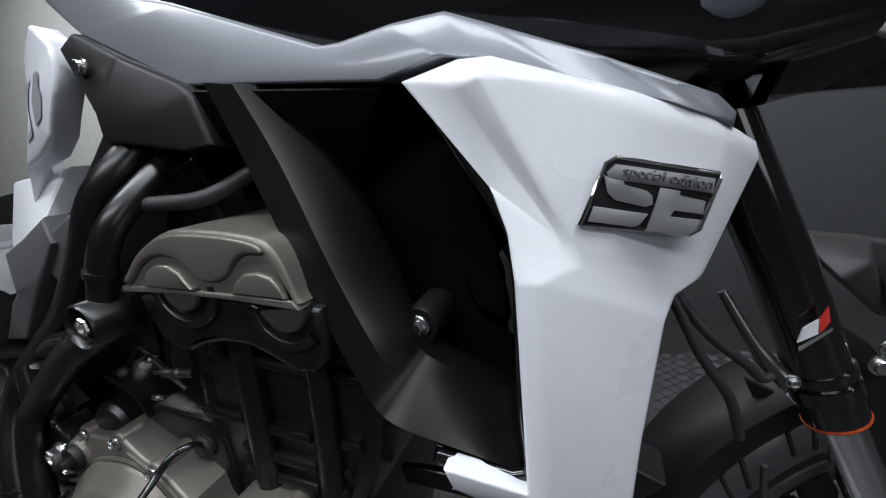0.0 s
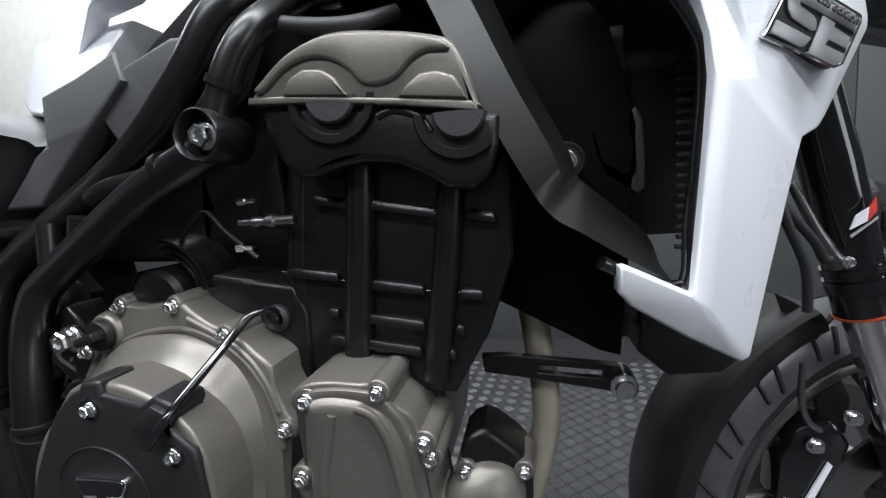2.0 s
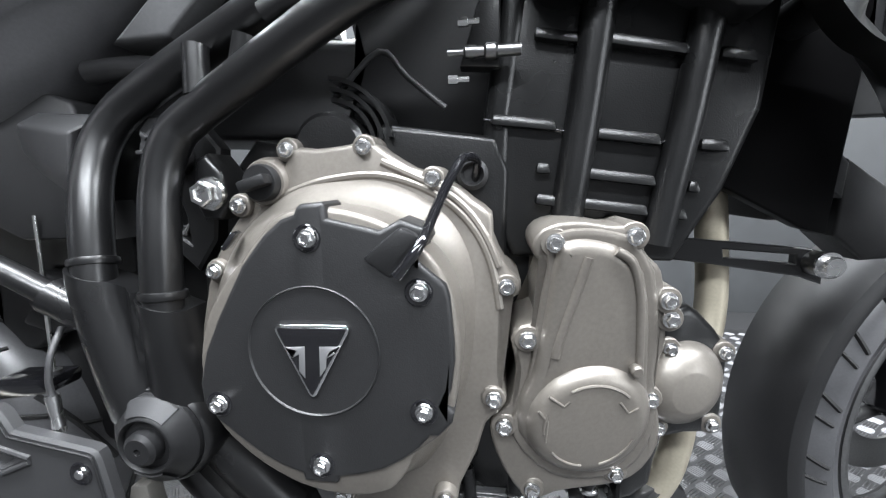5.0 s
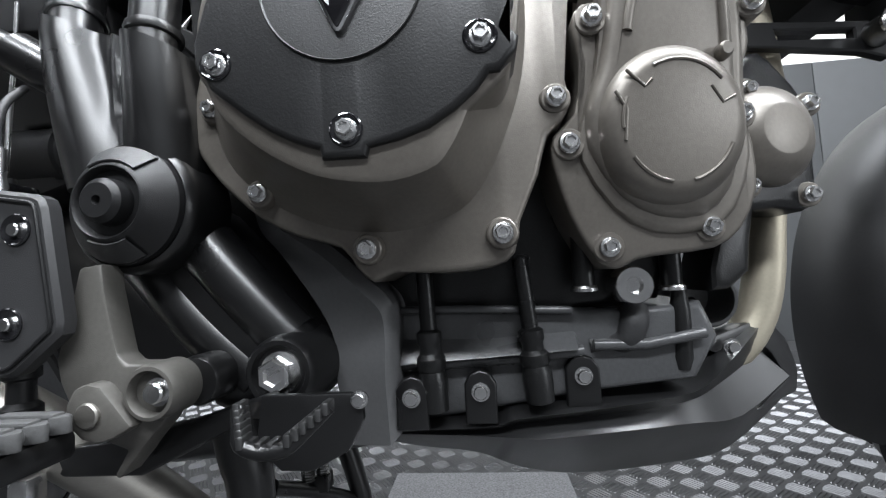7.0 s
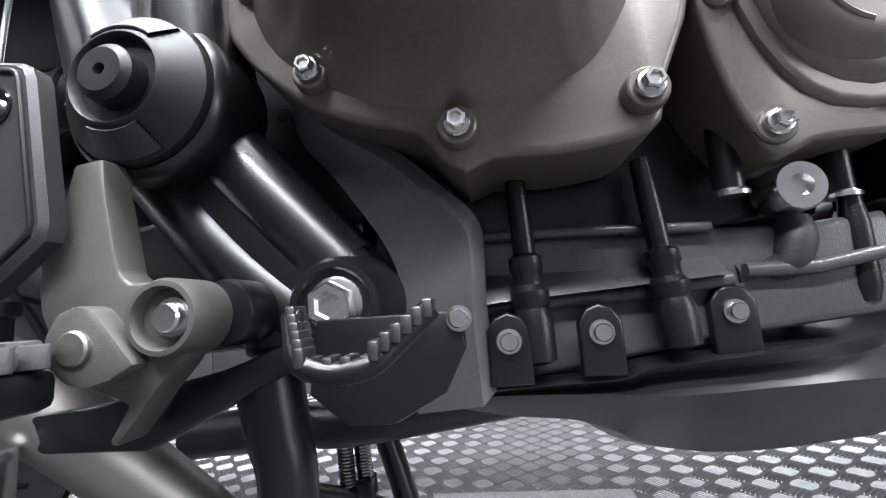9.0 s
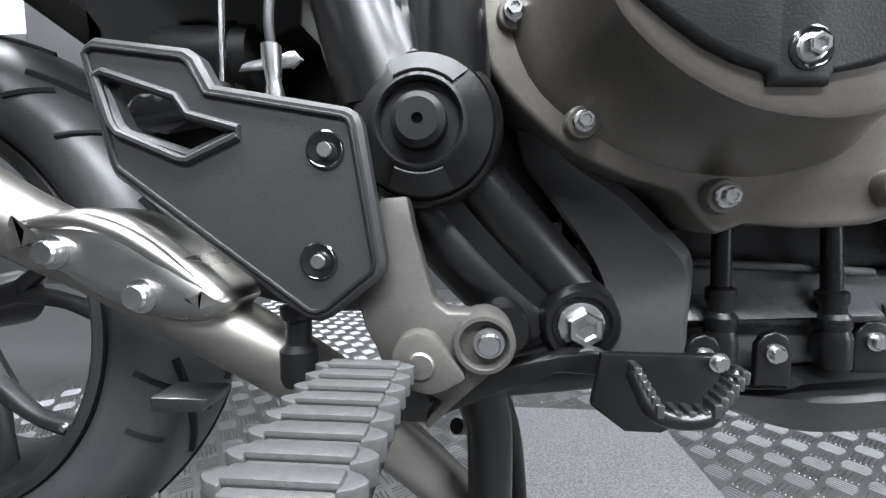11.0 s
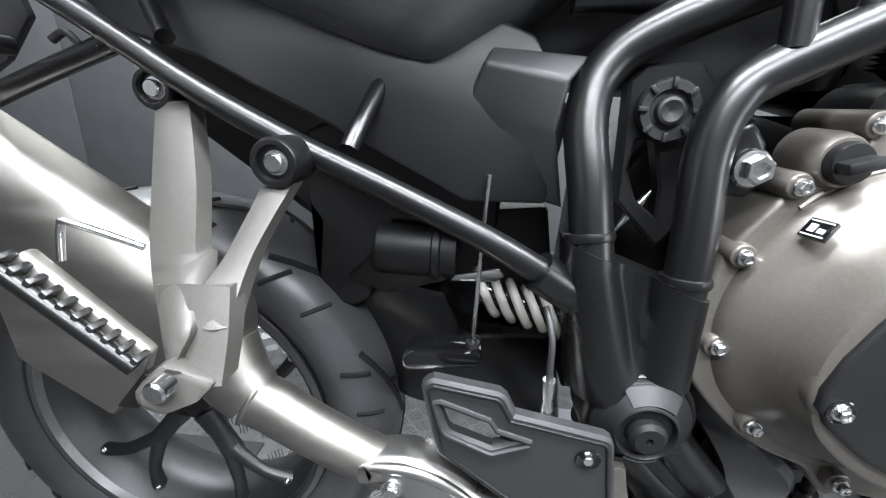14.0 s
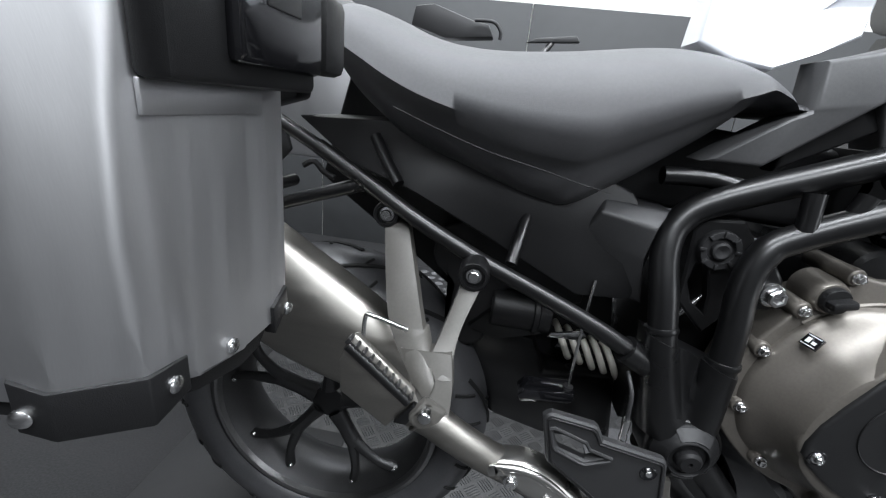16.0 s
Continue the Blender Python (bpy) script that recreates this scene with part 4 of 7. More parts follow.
cap = part("pivot_cap", lathe([(0.0465, 0.036), (0.0465, 0.022), (0.0455, 0.0185), (0.043, 0.0165), (0.0305, 0.006), (0.0285, 0.0035), (0.027, 0.003), (0.0255, 0.0045), (0.0245, 0.009), (0.0175, 0.009), (0.0165, -0.001), (0.0125, -0.0045), (0.0035, -0.0045), (0.0025, 0.0), (0.0001, 0.0)], (0.0, 0, 0.4965), segs=48), BLACK_PLASTIC, bike, "round black plastic pivot cap")
part("cap_sector", lathe([(0.0305, 0.008), (0.0305, 0.0045), (0.0315, 0.004), (0.0445, 0.0155), (0.0445, 0.019)], (0.0, 0, 0.4965), a0=0.85, a1=2.1, segs=14), GREY_PLASTIC, cap)
part("cap_sector", lathe([(0.0305, 0.008), (0.0305, 0.0045), (0.0315, 0.004), (0.0445, 0.0155), (0.0445, 0.019)], (0.0, 0, 0.4965), a0=4.2, a1=5.2, segs=14), GREY_PLASTIC, cap)


# ---- motorcycle: bodywork ----
def patchwork(points, faces, back=0.012, soft=0.003, segs=3):
    """A moulded panel: named 3D corners and faces between them, thickened to the back, creases softened."""
    own = bmesh.new()
    v = {k: own.verts.new(p) for k, p in points.items()}
    for f in faces:
        own.faces.new([v[k] for k in f.split()])
    bmesh.ops.recalc_face_normals(own, faces=own.faces)
    if sum(f.normal.y * f.calc_area() for f in own.faces) > 0:
        bmesh.ops.reverse_faces(own, faces=own.faces)
    ring = [e for e in own.edges if len(e.link_faces) == 1]
    made = bmesh.ops.extrude_edge_only(own, edges=ring)
    for g in made["geom"]:
        if isinstance(g, bmesh.types.BMVert):
            g.co.y += back
    bmesh.ops.bevel(own, geom=[e for e in own.edges if len(e.link_faces) == 2 and e.calc_face_angle(0) > 0.06], offset=soft, segments=segs, affect="EDGES", profile=0.5, clamp_overlap=True)
    bmesh.ops.triangulate(own, faces=[f for f in own.faces if len(f.verts) > 4])
    return own


def named(keys, pts):
    return dict(zip(keys.split(), pts))


WING = named("a b c d e f g h i j", [(0.6505, 0.0720, 1.0797), (0.6952, 0.0670, 1.0831), (0.7167, 0.0690, 1.0801), (0.7720, 0.0870, 1.0547), (0.8411, 0.1220, 1.0246), (0.8807, 0.1620, 0.9943), (0.8834, 0.1650, 0.9822), (0.8390, 0.1470, 0.8975), (0.8183, 0.1320, 0.8892), (0.8093, 0.1220, 0.8738)])
WING |= named("k l m n o p q2", [(0.6946, 0.0550, 1.0654), (0.7123, 0.0510, 1.0684), (0.8543, 0.1270, 1.0038), (0.7572, 0.0790, 0.9362), (0.7132, 0.0540, 0.9678), (0.7148, 0.0470, 0.9364), (0.7058, 0.0570, 0.9986)])
WING |= named("n2 jj", [(0.7287, 0.0530, 0.9333), (0.7843, 0.1090, 0.7746)])
WING |= dict(r=(0.7007, 0.0470, 0.7700), s=(0.7161, 0.0550, 0.7510), t=(0.7591, 0.1020, 0.6910), v=(0.6499, 0.0330, 0.7960), x=(0.6439, 0.0390, 0.7740))
WING |= named("u w y z", [(0.7689, 0.1070, 0.6937), (0.6434, 0.0310, 0.7973), (0.6543, 0.0470, 0.7608), (0.7038, 0.0670, 0.7266)])
wing = part("side_panel", patchwork(WING, ["a b k", "b c l k", "c d l", "d e m l", "e f m", "f g m", "m h n l", "m g h", "k l n", "a k n q2", "q2 n o", "o n n2 p", "n h i j n2", "p n2 s r", "n2 j jj u s", "s u t", "r s v", "v s x w", "s z y x", "s t z"], 0.02, 0.0035), WHITE, bike, "pearl white angular radiator side panel", angle=40)
BADGE = [(0.7577, 0.0770, 0.9641), (0.7598, 0.0770, 0.9672), (0.7778, 0.0820, 1.0011), (0.7840, 0.0840, 1.0038), (0.8471, 0.1190, 0.9803), (0.8473, 0.1190, 0.9762), (0.8327, 0.1140, 0.9441), (0.8263, 0.1110, 0.9420)]
badge = part("model_badge", slab(BADGE, 0.012, 0.0015), BLACK_PLASTIC, wing, "chrome-edged special edition badge")
part("badge_edge", tube(BADGE + [BADGE[0]], 0.0016, smooth=1, segs=8), CHROME, badge)


def flat_text(body, size, m, material, parent, name="lettering", width=None, extrude=0.0008, bold=0.0):
    cu = bpy.data.curves.new(name, "FONT")
    cu.body, cu.size, cu.extrude, cu.offset, cu.align_x, cu.align_y = body, size, extrude, bold, "CENTER", "CENTER"
    tmp = bpy.data.objects.new("tmp", cu)
    scene.collection.objects.link(tmp)
    me = bpy.data.meshes.new_from_object(tmp.evaluated_get(bpy.context.evaluated_depsgraph_get()))
    bpy.data.objects.remove(tmp)
    bpy.data.curves.remove(cu)
    if width:
        w = max(v.co.x for v in me.vertices) - min(v.co.x for v in me.vertices)
        for v in me.vertices:
            v.co.x *= width / w
    me.materials.clear()
    me.materials.append(material)
    me.transform(m)
    ob = new(name, me)
    ob.parent = parent
    return ob


p0, p1, p2 = (Vector(p) for p in [(0.7815, 0.0818, 0.9974), (0.8438, 0.1165, 0.9737), (0.7984, 0.0970, 0.9674)])
ex = (p1 - p0).normalized()
ey = (Vector((0, 0, 1)) - ex * ex.z).normalized()
ez = ex.cross(ey)
rot = Matrix((ex, ey, ez)).transposed().to_4x4()
width = (p1 - p0).length
mid = (p0 + p1) / 2
part("badge_band", slab([(0.7778, 0.0804, 0.9953), (0.7834, 0.0827, 0.9996), (0.8442, 0.1145, 0.9775), (0.8420, 0.1144, 0.9681), (0.7870, 0.0856, 0.9880), (0.7786, 0.0813, 0.9905)], 0.003, 0.0003), LETTERS, badge)
for pts in ([(0.7760, 0.0795, 0.9940), (0.7790, 0.0813, 0.9916), (0.7873, 0.0857, 0.9884), (0.7878, 0.0863, 0.9851), (0.8011, 0.0933, 0.9782), (0.8039, 0.0951, 0.9745), (0.8041, 0.0958, 0.9683), (0.7990, 0.0934, 0.9678), (0.7810, 0.0838, 0.9764), (0.7768, 0.0811, 0.9824)], [(0.7677, 0.0774, 0.9749), (0.8007, 0.0948, 0.9625), (0.7946, 0.0923, 0.9563), (0.7906, 0.0905, 0.9557), (0.7632, 0.0760, 0.9658)], [(0.8093, 0.0974, 0.9790), (0.8218, 0.1039, 0.9738), (0.8211, 0.1039, 0.9710), (0.8374, 0.1125, 0.9634), (0.8354, 0.1124, 0.9547), (0.8171, 0.1029, 0.9615), (0.8141, 0.1018, 0.9578), (0.8336, 0.1119, 0.9510), (0.8307, 0.1112, 0.9445), (0.8250, 0.1086, 0.9420), (0.7986, 0.0949, 0.9514), (0.8061, 0.0967, 0.9696)]):
    part("lettering", slab(pts, 0.003, 0.0003), LETTERS, badge)
flat_text("special edition", 0.0098, Matrix.Translation(mid + ez * 0.0036 + ex * 0.0005 - ey * 0.0012) @ rot @ Matrix.Shear("XY", 4, (0.12, 0)), COVER_GREY, badge, width=width * 0.86)

part("tank_trim", patchwork(named("a b c d e f g h i j k l m n o p q r", [(0.2197, 0.1300, 1.2931), (0.4078, 0.1200, 1.2145), (0.5755, 0.1000, 1.1285), (0.5928, 0.0980, 1.1262), (0.6403, 0.1000, 1.1277), (0.6813, 0.1000, 1.1244), (0.7056, 0.1000, 1.1114), (0.7787, 0.1050, 1.0719), (0.8279, 0.1150, 1.0438), (0.8506, 0.1250, 1.0315), (0.8623, 0.1320, 1.0179), (0.8599, 0.1300, 1.0081), (0.8332, 0.1120, 1.0242), (0.7668, 0.0900, 1.0545), (0.7064, 0.0850, 1.0818), (0.6801, 0.0850, 1.0911), (0.6260, 0.0900, 1.0876), (0.4192, 0.1000, 1.1332)])
     | named("s t", [(0.2830, 0.1100, 1.2170), (0.2223, 0.1250, 1.2695)]), ["a b s t", "b c r s", "c d q r", "d e p q", "e f o p", "f g n o", "g h m n", "h i l m", "i j k l"], 0.03, 0.004), SILVER, bike, "silver-blue painted tank trim panel")
tank = bmesh.new()
rows = []
for x, zb, zt, hw in ((0.2, 1.07, 1.2, 0.065), (0.3, 1.06, 1.26, 0.085), (0.45, 1.06, 1.3, 0.1), (0.6, 1.07, 1.3, 0.115), (0.75, 1.06, 1.27, 0.12), (0.88, 1.04, 1.2, 0.1), (0.96, 1.05, 1.13, 0.06)):
    row = []
    for k in range(20):
        a = math.tau * k / 20
        cx, cz = math.cos(a), math.sin(a)
        row.append((x, CY + 0.01 + hw * math.copysign(abs(cx) ** 0.7, cx), (zb + zt) / 2 + (zt - zb) / 2 * math.copysign(abs(cz) ** 0.7, cz)))
    rows.append(row)
bridge(tank, rows)
part("fuel_tank", tank, BLACK_GLOSS, bike, "gloss black fuel tank")
tank_side = part("rear_tank_panel", patchwork(named("a b c d e f g h i j k", [(0.195, 0.105, 1.245), (0.232, 0.098, 1.215), (0.2375, 0.093, 1.187), (0.2256, 0.092, 1.1677), (0.198, 0.096, 1.146), (0.1728, 0.102, 1.129), (0.12, 0.115, 1.115), (0.0631, 0.12, 1.1087), (0.02, 0.135, 1.06), (0.015, 0.17, 1.15), (0.09, 0.15, 1.25)]) | named("m", [(0.13, 0.115, 1.18)]), ["a b m k", "b c d m", "d e f m", "f g h m", "h i j m", "j k m"], 0.03, 0.006), WHITE, bike, "white tank side with faint grey decal", angle=70)
part("tank_shoulder", patchwork(named("a b c d e f g", [(-0.083, 0.15, 1.025), (-0.07, 0.17, 1.11), (0.11, 0.15, 1.105), (0.085, 0.115, 1.04), (0.041, 0.108, 1.018), (-0.0035, 0.11, 0.995), (-0.045, 0.128, 1.003)]), ["a b c d e f g"], 0.05, 0.008), WHITE, bike, "white tank shoulder panel")


def decal(ob, pts, material):
    """A film laid on a panel, cast on to it along the bike's width."""
    tree = BVHTree.FromPolygons([v.co for v in ob.data.vertices], [p.vertices[:] for p in ob.data.polygons])
    own = bmesh.new()
    found = [tree.ray_cast(Vector((x, -1, z)), Vector((0, 1, 0)))[0] for x, y, z in pts]
    vs = [own.verts.new(p - Vector((0, 0.0012, 0))) for p in found if p]
    if len(vs) > 2:
        own.faces.new(vs)
        bmesh.ops.triangulate(own, faces=own.faces[:])
    return part("decal", own, material, ob)


shifted(tank_side, 0.018, 0, 0)
for pts in ([(0.1, 0.1, 1.135), (0.108, 0.1, 1.17), (0.125, 0.1, 1.198), (0.145, 0.1, 1.208), (0.158, 0.1, 1.2), (0.143, 0.1, 1.19), (0.13, 0.1, 1.17), (0.123, 0.1, 1.14)], [(0.14, 0.1, 1.148), (0.15, 0.1, 1.176), (0.172, 0.1, 1.2), (0.19, 0.1, 1.198), (0.182, 0.1, 1.182), (0.186, 0.1, 1.172), (0.165, 0.1, 1.152)]):
    decal(tank_side, pts, DECAL)
part("side_cover_tail", patchwork(named("a b c d e f g h", [(0.3175, 0.083, 1.116), (0.3262, 0.085, 1.0892), (0.2551, 0.09, 1.0383), (0.1461, 0.1, 0.9475), (0.0373, 0.11, 0.8781), (0.0455, 0.115, 0.9592), (0.1493, 0.105, 1.0325), (0.2539, 0.094, 1.0869)]), ["a b h", "b c g h", "c d f g", "d e f"], 0.03, 0.005), BLACK_PLASTIC, bike)
side = part("side_cover", patchwork(named("a b c d e f g h", [(0.2669, 0.095, 1.2037), (0.2863, 0.1, 1.2158), (0.3499, 0.095, 1.1766), (0.4284, 0.09, 1.1315), (0.4391, 0.085, 1.121), (0.4494, 0.085, 1.0726), (0.4178, 0.08, 1.0726), (0.3155, 0.078, 1.0999)]) | named("i", [(0.3166, 0.077, 1.1305)]), ["a b c i", "c d e h i", "e f g h"], 0.03, 0.005), BLACK_PLASTIC, bike, "matt black side cover below the tank")
c = (0.3108, 0.085, 1.1743)
bolt(side, c[0], c[1], c[2], 0.0065, "socket")
part("side_cover_lower", patchwork(named("a b c d e f", [(0.1063, 0.085, 0.9921), (0.1349, 0.085, 1.0171), (0.2166, 0.09, 1.0478), (0.2878, 0.1, 1.0451), (0.2607, 0.1, 0.9979), (0.1403, 0.1, 0.9161)]), ["a b c d e f"], 0.05, 0.005), COVER_GREY, bike)
part("seat_side_cover", patchwork(named("a b c d e f g h i", [(-0.0599, 0.09, 0.8829), (0.0093, 0.085, 0.8842), (0.1067, 0.08, 0.9657), (0.1587, 0.08, 1.0097), (0.1503, 0.085, 1.0426), (0.091, 0.085, 1.022), (0.0388, 0.085, 1.0075), (0.0401, 0.08, 0.9541), (0.0198, 0.085, 0.9429)]), ["a b c h i", "c d e f g h"], 0.05, 0.005), COVER_GREY, bike)

# radiator shroud
ARM_OUT = [(0.4566, 0.088, 1.126), (0.4877, 0.078, 1.0567), (0.5324, 0.06, 0.9544), (0.5758, 0.044, 0.8682), (0.5953, 0.038, 0.839), (0.6169, 0.038, 0.8246), (0.6501, 0.05, 0.8021), (0.6925, 0.064, 0.7752)]
ARM_MID = [(0.4935, 0.083, 1.1155), (0.527, 0.075, 1.0475), (0.5675, 0.058, 0.9535), (0.599, 0.048, 0.887), (0.6077, 0.06, 0.8548), (0.6245, 0.0615, 0.8413), (0.665, 0.0775, 0.8085), (0.6915, 0.082, 0.78)]
ARM_IN = [(0.517, 0.118, 1.1135), (0.5496, 0.11, 1.0468), (0.586, 0.094, 0.9535), (0.6111, 0.074, 0.8963), (0.62, 0.082, 0.8705), (0.632, 0.085, 0.858), (0.6798, 0.105, 0.8149), (0.6905, 0.1, 0.785)]
arm_rows = [[tuple(p) for p in smooth_loop(row, 5, closed=False)] for row in (ARM_OUT, ARM_MID, ARM_IN)]
part("shroud_arm", strips(arm_rows, 0.03), SHROUD_SATIN, bike, "satin dark grey radiator shroud arm")
part("shroud_back", plate([(0.367, 1.1416), (0.6027, 1.0946), (0.6609, 1.0168), (0.6876, 0.9171), (0.6663, 0.6768), (0.6434, 0.6832), (0.4994, 0.7624), (0.4206, 0.9549)], 0.15, 0.17, 0.003), SHROUD, bike)
part("shroud_edge", tube([(0.6593, 0.085, 1.0791), (0.6846, 0.08, 1.0234), (0.7086, 0.074, 0.9789), (0.7158, 0.07, 0.9497), (0.7115, 0.066, 0.8915), (0.7045, 0.065, 0.825), (0.699, 0.064, 0.774), (0.6583, 0.056, 0.7848), (0.6324, 0.046, 0.7991)], 0.006, smooth=3), BLACK_GLOSS, bike)
part("shroud_top", patchwork(named("a b c d e f", [(0.4247, 0.09, 1.1274), (0.6236, 0.094, 1.084), (0.6204, 0.12, 1.0662), (0.5603, 0.13, 1.0167), (0.4942, 0.125, 1.0423), (0.4434, 0.095, 1.0833)]), ["a b c d e f"], 0.03, 0.004), SHROUD, bike)
radiator = part("radiator", box(0.62, 0.68, 0.17, 0.4, 0.69, 1.02, 0.004), BLACK_PLASTIC, bike)
FIN = mesh_of(box(-0.013, 0.013, -0.004, 0.004, -0.0022, 0.0022, 0.0006), "radiator_fin", GREY_PLASTIC)
for k in range(26):
    fin = new("radiator_fin", FIN)
    fin.parent = radiator
    fin.location = (0.738 + 0.0012 * (k % 2), 0.168, 0.79 + k * 0.0105)
part("radiator_bracket", plate([(0.6766, 0.9292), (0.6844, 0.9349), (0.6908, 0.9226), (0.6928, 0.8901), (0.6923, 0.8544), (0.6854, 0.8488), (0.6736, 0.8558), (0.6547, 0.8684), (0.6455, 0.8886), (0.6412, 0.9136), (0.6466, 0.9137), (0.6546, 0.8845), (0.6735, 0.872), (0.6809, 0.8714), (0.6816, 0.9019), (0.6758, 0.9079)], 0.15, 0.165, 0.002), GREY_PLASTIC, bike)
# Dark sheet added to hide the white wall through the shroud opening.
part("shroud_gap_backing", plate([(0.44, 0.8), (0.79, 0.8), (0.8, 1.1), (0.43, 1.12)], 0.2, 0.22, 0.003), BLACK_PLASTIC, bike)
c = (0.6125, 0.1, 0.8845)
part("shroud_boss", lathe([(0.018, 0.06), (0.018, 0.003), (0.016, 0.0), (0.0135, 0.003), (0.0001, 0.003)], c, segs=24), BLACK_PLASTIC, bike)
bolt(bike, c[0], c[1] - 0.0005, c[2], 0.0105)
part("oil_cooler", plate([(0.593, 0.834), (0.619, 0.8439), (0.6447, 0.8007), (0.6879, 0.7499), (0.6855, 0.7132), (0.636, 0.7466), (0.5953, 0.7796)], 0.16, 0.2, 0.004), GREY_PLASTIC, bike)
part("lower_cowl", plate([(0.6933, 0.7545), (0.7578, 0.7076), (0.8045, 0.6803), (0.7711, 0.65), (0.7185, 0.6456), (0.6884, 0.6727)], 0.17, 0.22, 0.004), BLACK_PLASTIC, bike)
brace = part("radiator_brace", plate_hole([(0.5187, 0.6779), (0.5489, 0.6792), (0.6692, 0.668), (0.6836, 0.66), (0.684, 0.6285), (0.6608, 0.6369), (0.5723, 0.6502), (0.5211, 0.6566)], [(0.5815, 0.6671), (0.6548, 0.6611), (0.6549, 0.6517), (0.5832, 0.6575)], 0.15, 0.16, 0.0015), BLACK_PAINT, bike)
part("brace_bush", lathe([(0.0135, 0.16), (0.0135, 0.128), (0.0122, 0.126), (0.0001, 0.126)], (0.6739, 0, 0.6526), segs=28), STEEL_DARK, brace)
c = (0.6723, 0.127, 0.6537)
bolt(brace, c[0], 0.128, c[2], 0.0105, "socket")
shifted(brace, -0.005, 0.015, -0.008)

# seat
TOP = [(-0.6815, 1.0955), (-0.6008, 1.0689), (-0.545, 1.01), (-0.511, 1.025), (-0.4657, 1.016), (-0.405, 0.996), (-0.34, 0.99), (-0.2459, 0.997), (-0.1255, 1.012), (-0.047, 1.005), (0.0077, 0.98), (0.0238, 0.9629)]
LOW = [(-0.5811, 0.9952), (-0.5417, 0.9645), (-0.5116, 0.92), (-0.4777, 0.89), (-0.4364, 0.862), (-0.343, 0.825), (-0.2709, 0.799), (-0.2147, 0.79), (-0.1726, 0.815), (-0.1172, 0.855), (-0.0491, 0.91), (-0.0153, 0.9475)]


def along(poly, x):
    pts = sorted(poly)
    for (x0, z0), (x1, z1) in zip(pts, pts[1:]):
        if x0 <= x <= x1:
            t = (x - x0) / max(x1 - x0, 1e-6)
            return z0 + (z1 - z0) * t
    return pts[0][1] if x < pts[0][0] else pts[-1][1]


TOP_S = [(v.x, v.y) for v in smooth_loop([(a, b, 0) for a, b in TOP], 6, closed=False)]
LOW_S = [(v.x, v.y) for v in smooth_loop([(a, b, 0) for a, b in LOW], 6, closed=False)]
seat_bm = bmesh.new()
loops = []
for i in range(121):
    x = -0.6 + (0.1 + 0.6) * i / 120
    zt, zb = along(TOP_S, x), along(LOW_S, x)
    zb = min(zb, zt - 0.02)
    hw = 0.215 - 0.1 * max(min((x + 0.22) / 0.3, 1), 0) ** 1.3
    row = []
    for k in range(64):
        a = math.tau * k / 64
        cx, cz = math.cos(a), math.sin(a)
        u = math.copysign(abs(cx) ** 0.45, cx)
        w = math.copysign(abs(cz) ** 0.6, cz)
        z = (zt + zb) / 2 + (zt - zb) / 2 * w
        y = CY + hw * u * (0.86 + 0.14 * w if w < 0 else 1 - 0.1 * w)
        wr = 0.0038 * math.sin((x * 0.55 - z) * 150 + 2.5 * noise.noise((x * 14, z * 14, 0))) * (0.4 + noise.noise((x * 20, z * 9, 3))) * math.exp(-(((x + 0.2) / 0.09) ** 2 + ((z - zb - 0.05) / 0.045) ** 2)) if u < -0.5 else 0
        row.append((x, y + wr, z))
    loops.append(row)
bridge(seat_bm, loops)
part("seat", seat_bm, SEAT_VINYL, bike, "black vinyl rider seat with stitched seam", angle=80)
seam = [(x, 0.0048, z) for x, z in [(-0.4378, 0.9082), (-0.3926, 0.8921), (-0.3267, 0.8718), (-0.2635, 0.8586), (-0.2157, 0.8476), (-0.1827, 0.8418)]]
part("seat_seam", tube(seam, 0.0007, segs=8), BLACK_PLASTIC, bike)
part("seat_pan", slab([(-0.6032, 0.11, 0.8808), (-0.5148, 0.1, 0.8207), (-0.4289, 0.08, 0.8002), (-0.2963, 0.07, 0.7422), (-0.1782, 0.07, 0.6845), (-0.1021, 0.08, 0.6847), (-0.0906, 0.08, 0.7678), (-0.1254, 0.1, 0.8311), (-0.3096, 0.1, 0.8953)], 0.2, 0.004), BLACK_PLASTIC, bike)
# Black block added to darken the opening under the seat.
part("seat_gap_block", slab([(-0.3546, 0.26, 0.6127), (-0.068, 0.26, 0.6467), (-0.0346, 0.26, 0.4593), (-0.1394, 0.26, 0.3727), (-0.2674, 0.26, 0.3876)], 0.1, 0.01), BLACK_PLASTIC, bike)
# Added backing sheet; keeps the wall from showing through below the seat.
part("seat_gap_backing", plate([(-0.5579, 1.0198), (-0.2069, 0.9947), (-0.2612, 0.6576), (-0.3644, 0.585), (-0.6264, 0.77)], 0.25, 0.3, 0.006), BLACK_PLASTIC, bike)
part("air_filter_box", plate([(-0.1739, 0.9354), (-0.1956, 0.8029), (0.2607, 0.7838), (0.2624, 0.9065)], 0.2, 0.36, 0.02), GREY_PLASTIC, bike)
part("battery_box", patchwork(named("a b c d e f g h", [(-0.1715, 0.055, 0.81), (-0.1644, 0.075, 0.8247), (-0.0778, 0.07, 0.8187), (-0.0977, 0.045, 0.7978), (-0.1051, 0.045, 0.7546), (-0.0884, 0.06, 0.6861), (-0.1689, 0.08, 0.702), (-0.1852, 0.07, 0.7765)]), ["a b c d", "a d e h", "h e f g"], 0.06, 0.005), GREY_PLASTIC, bike, "dark grey plastic battery side box")
shifted(bpy.data.objects["battery_box"], 0.002, 0.02, -0.004)
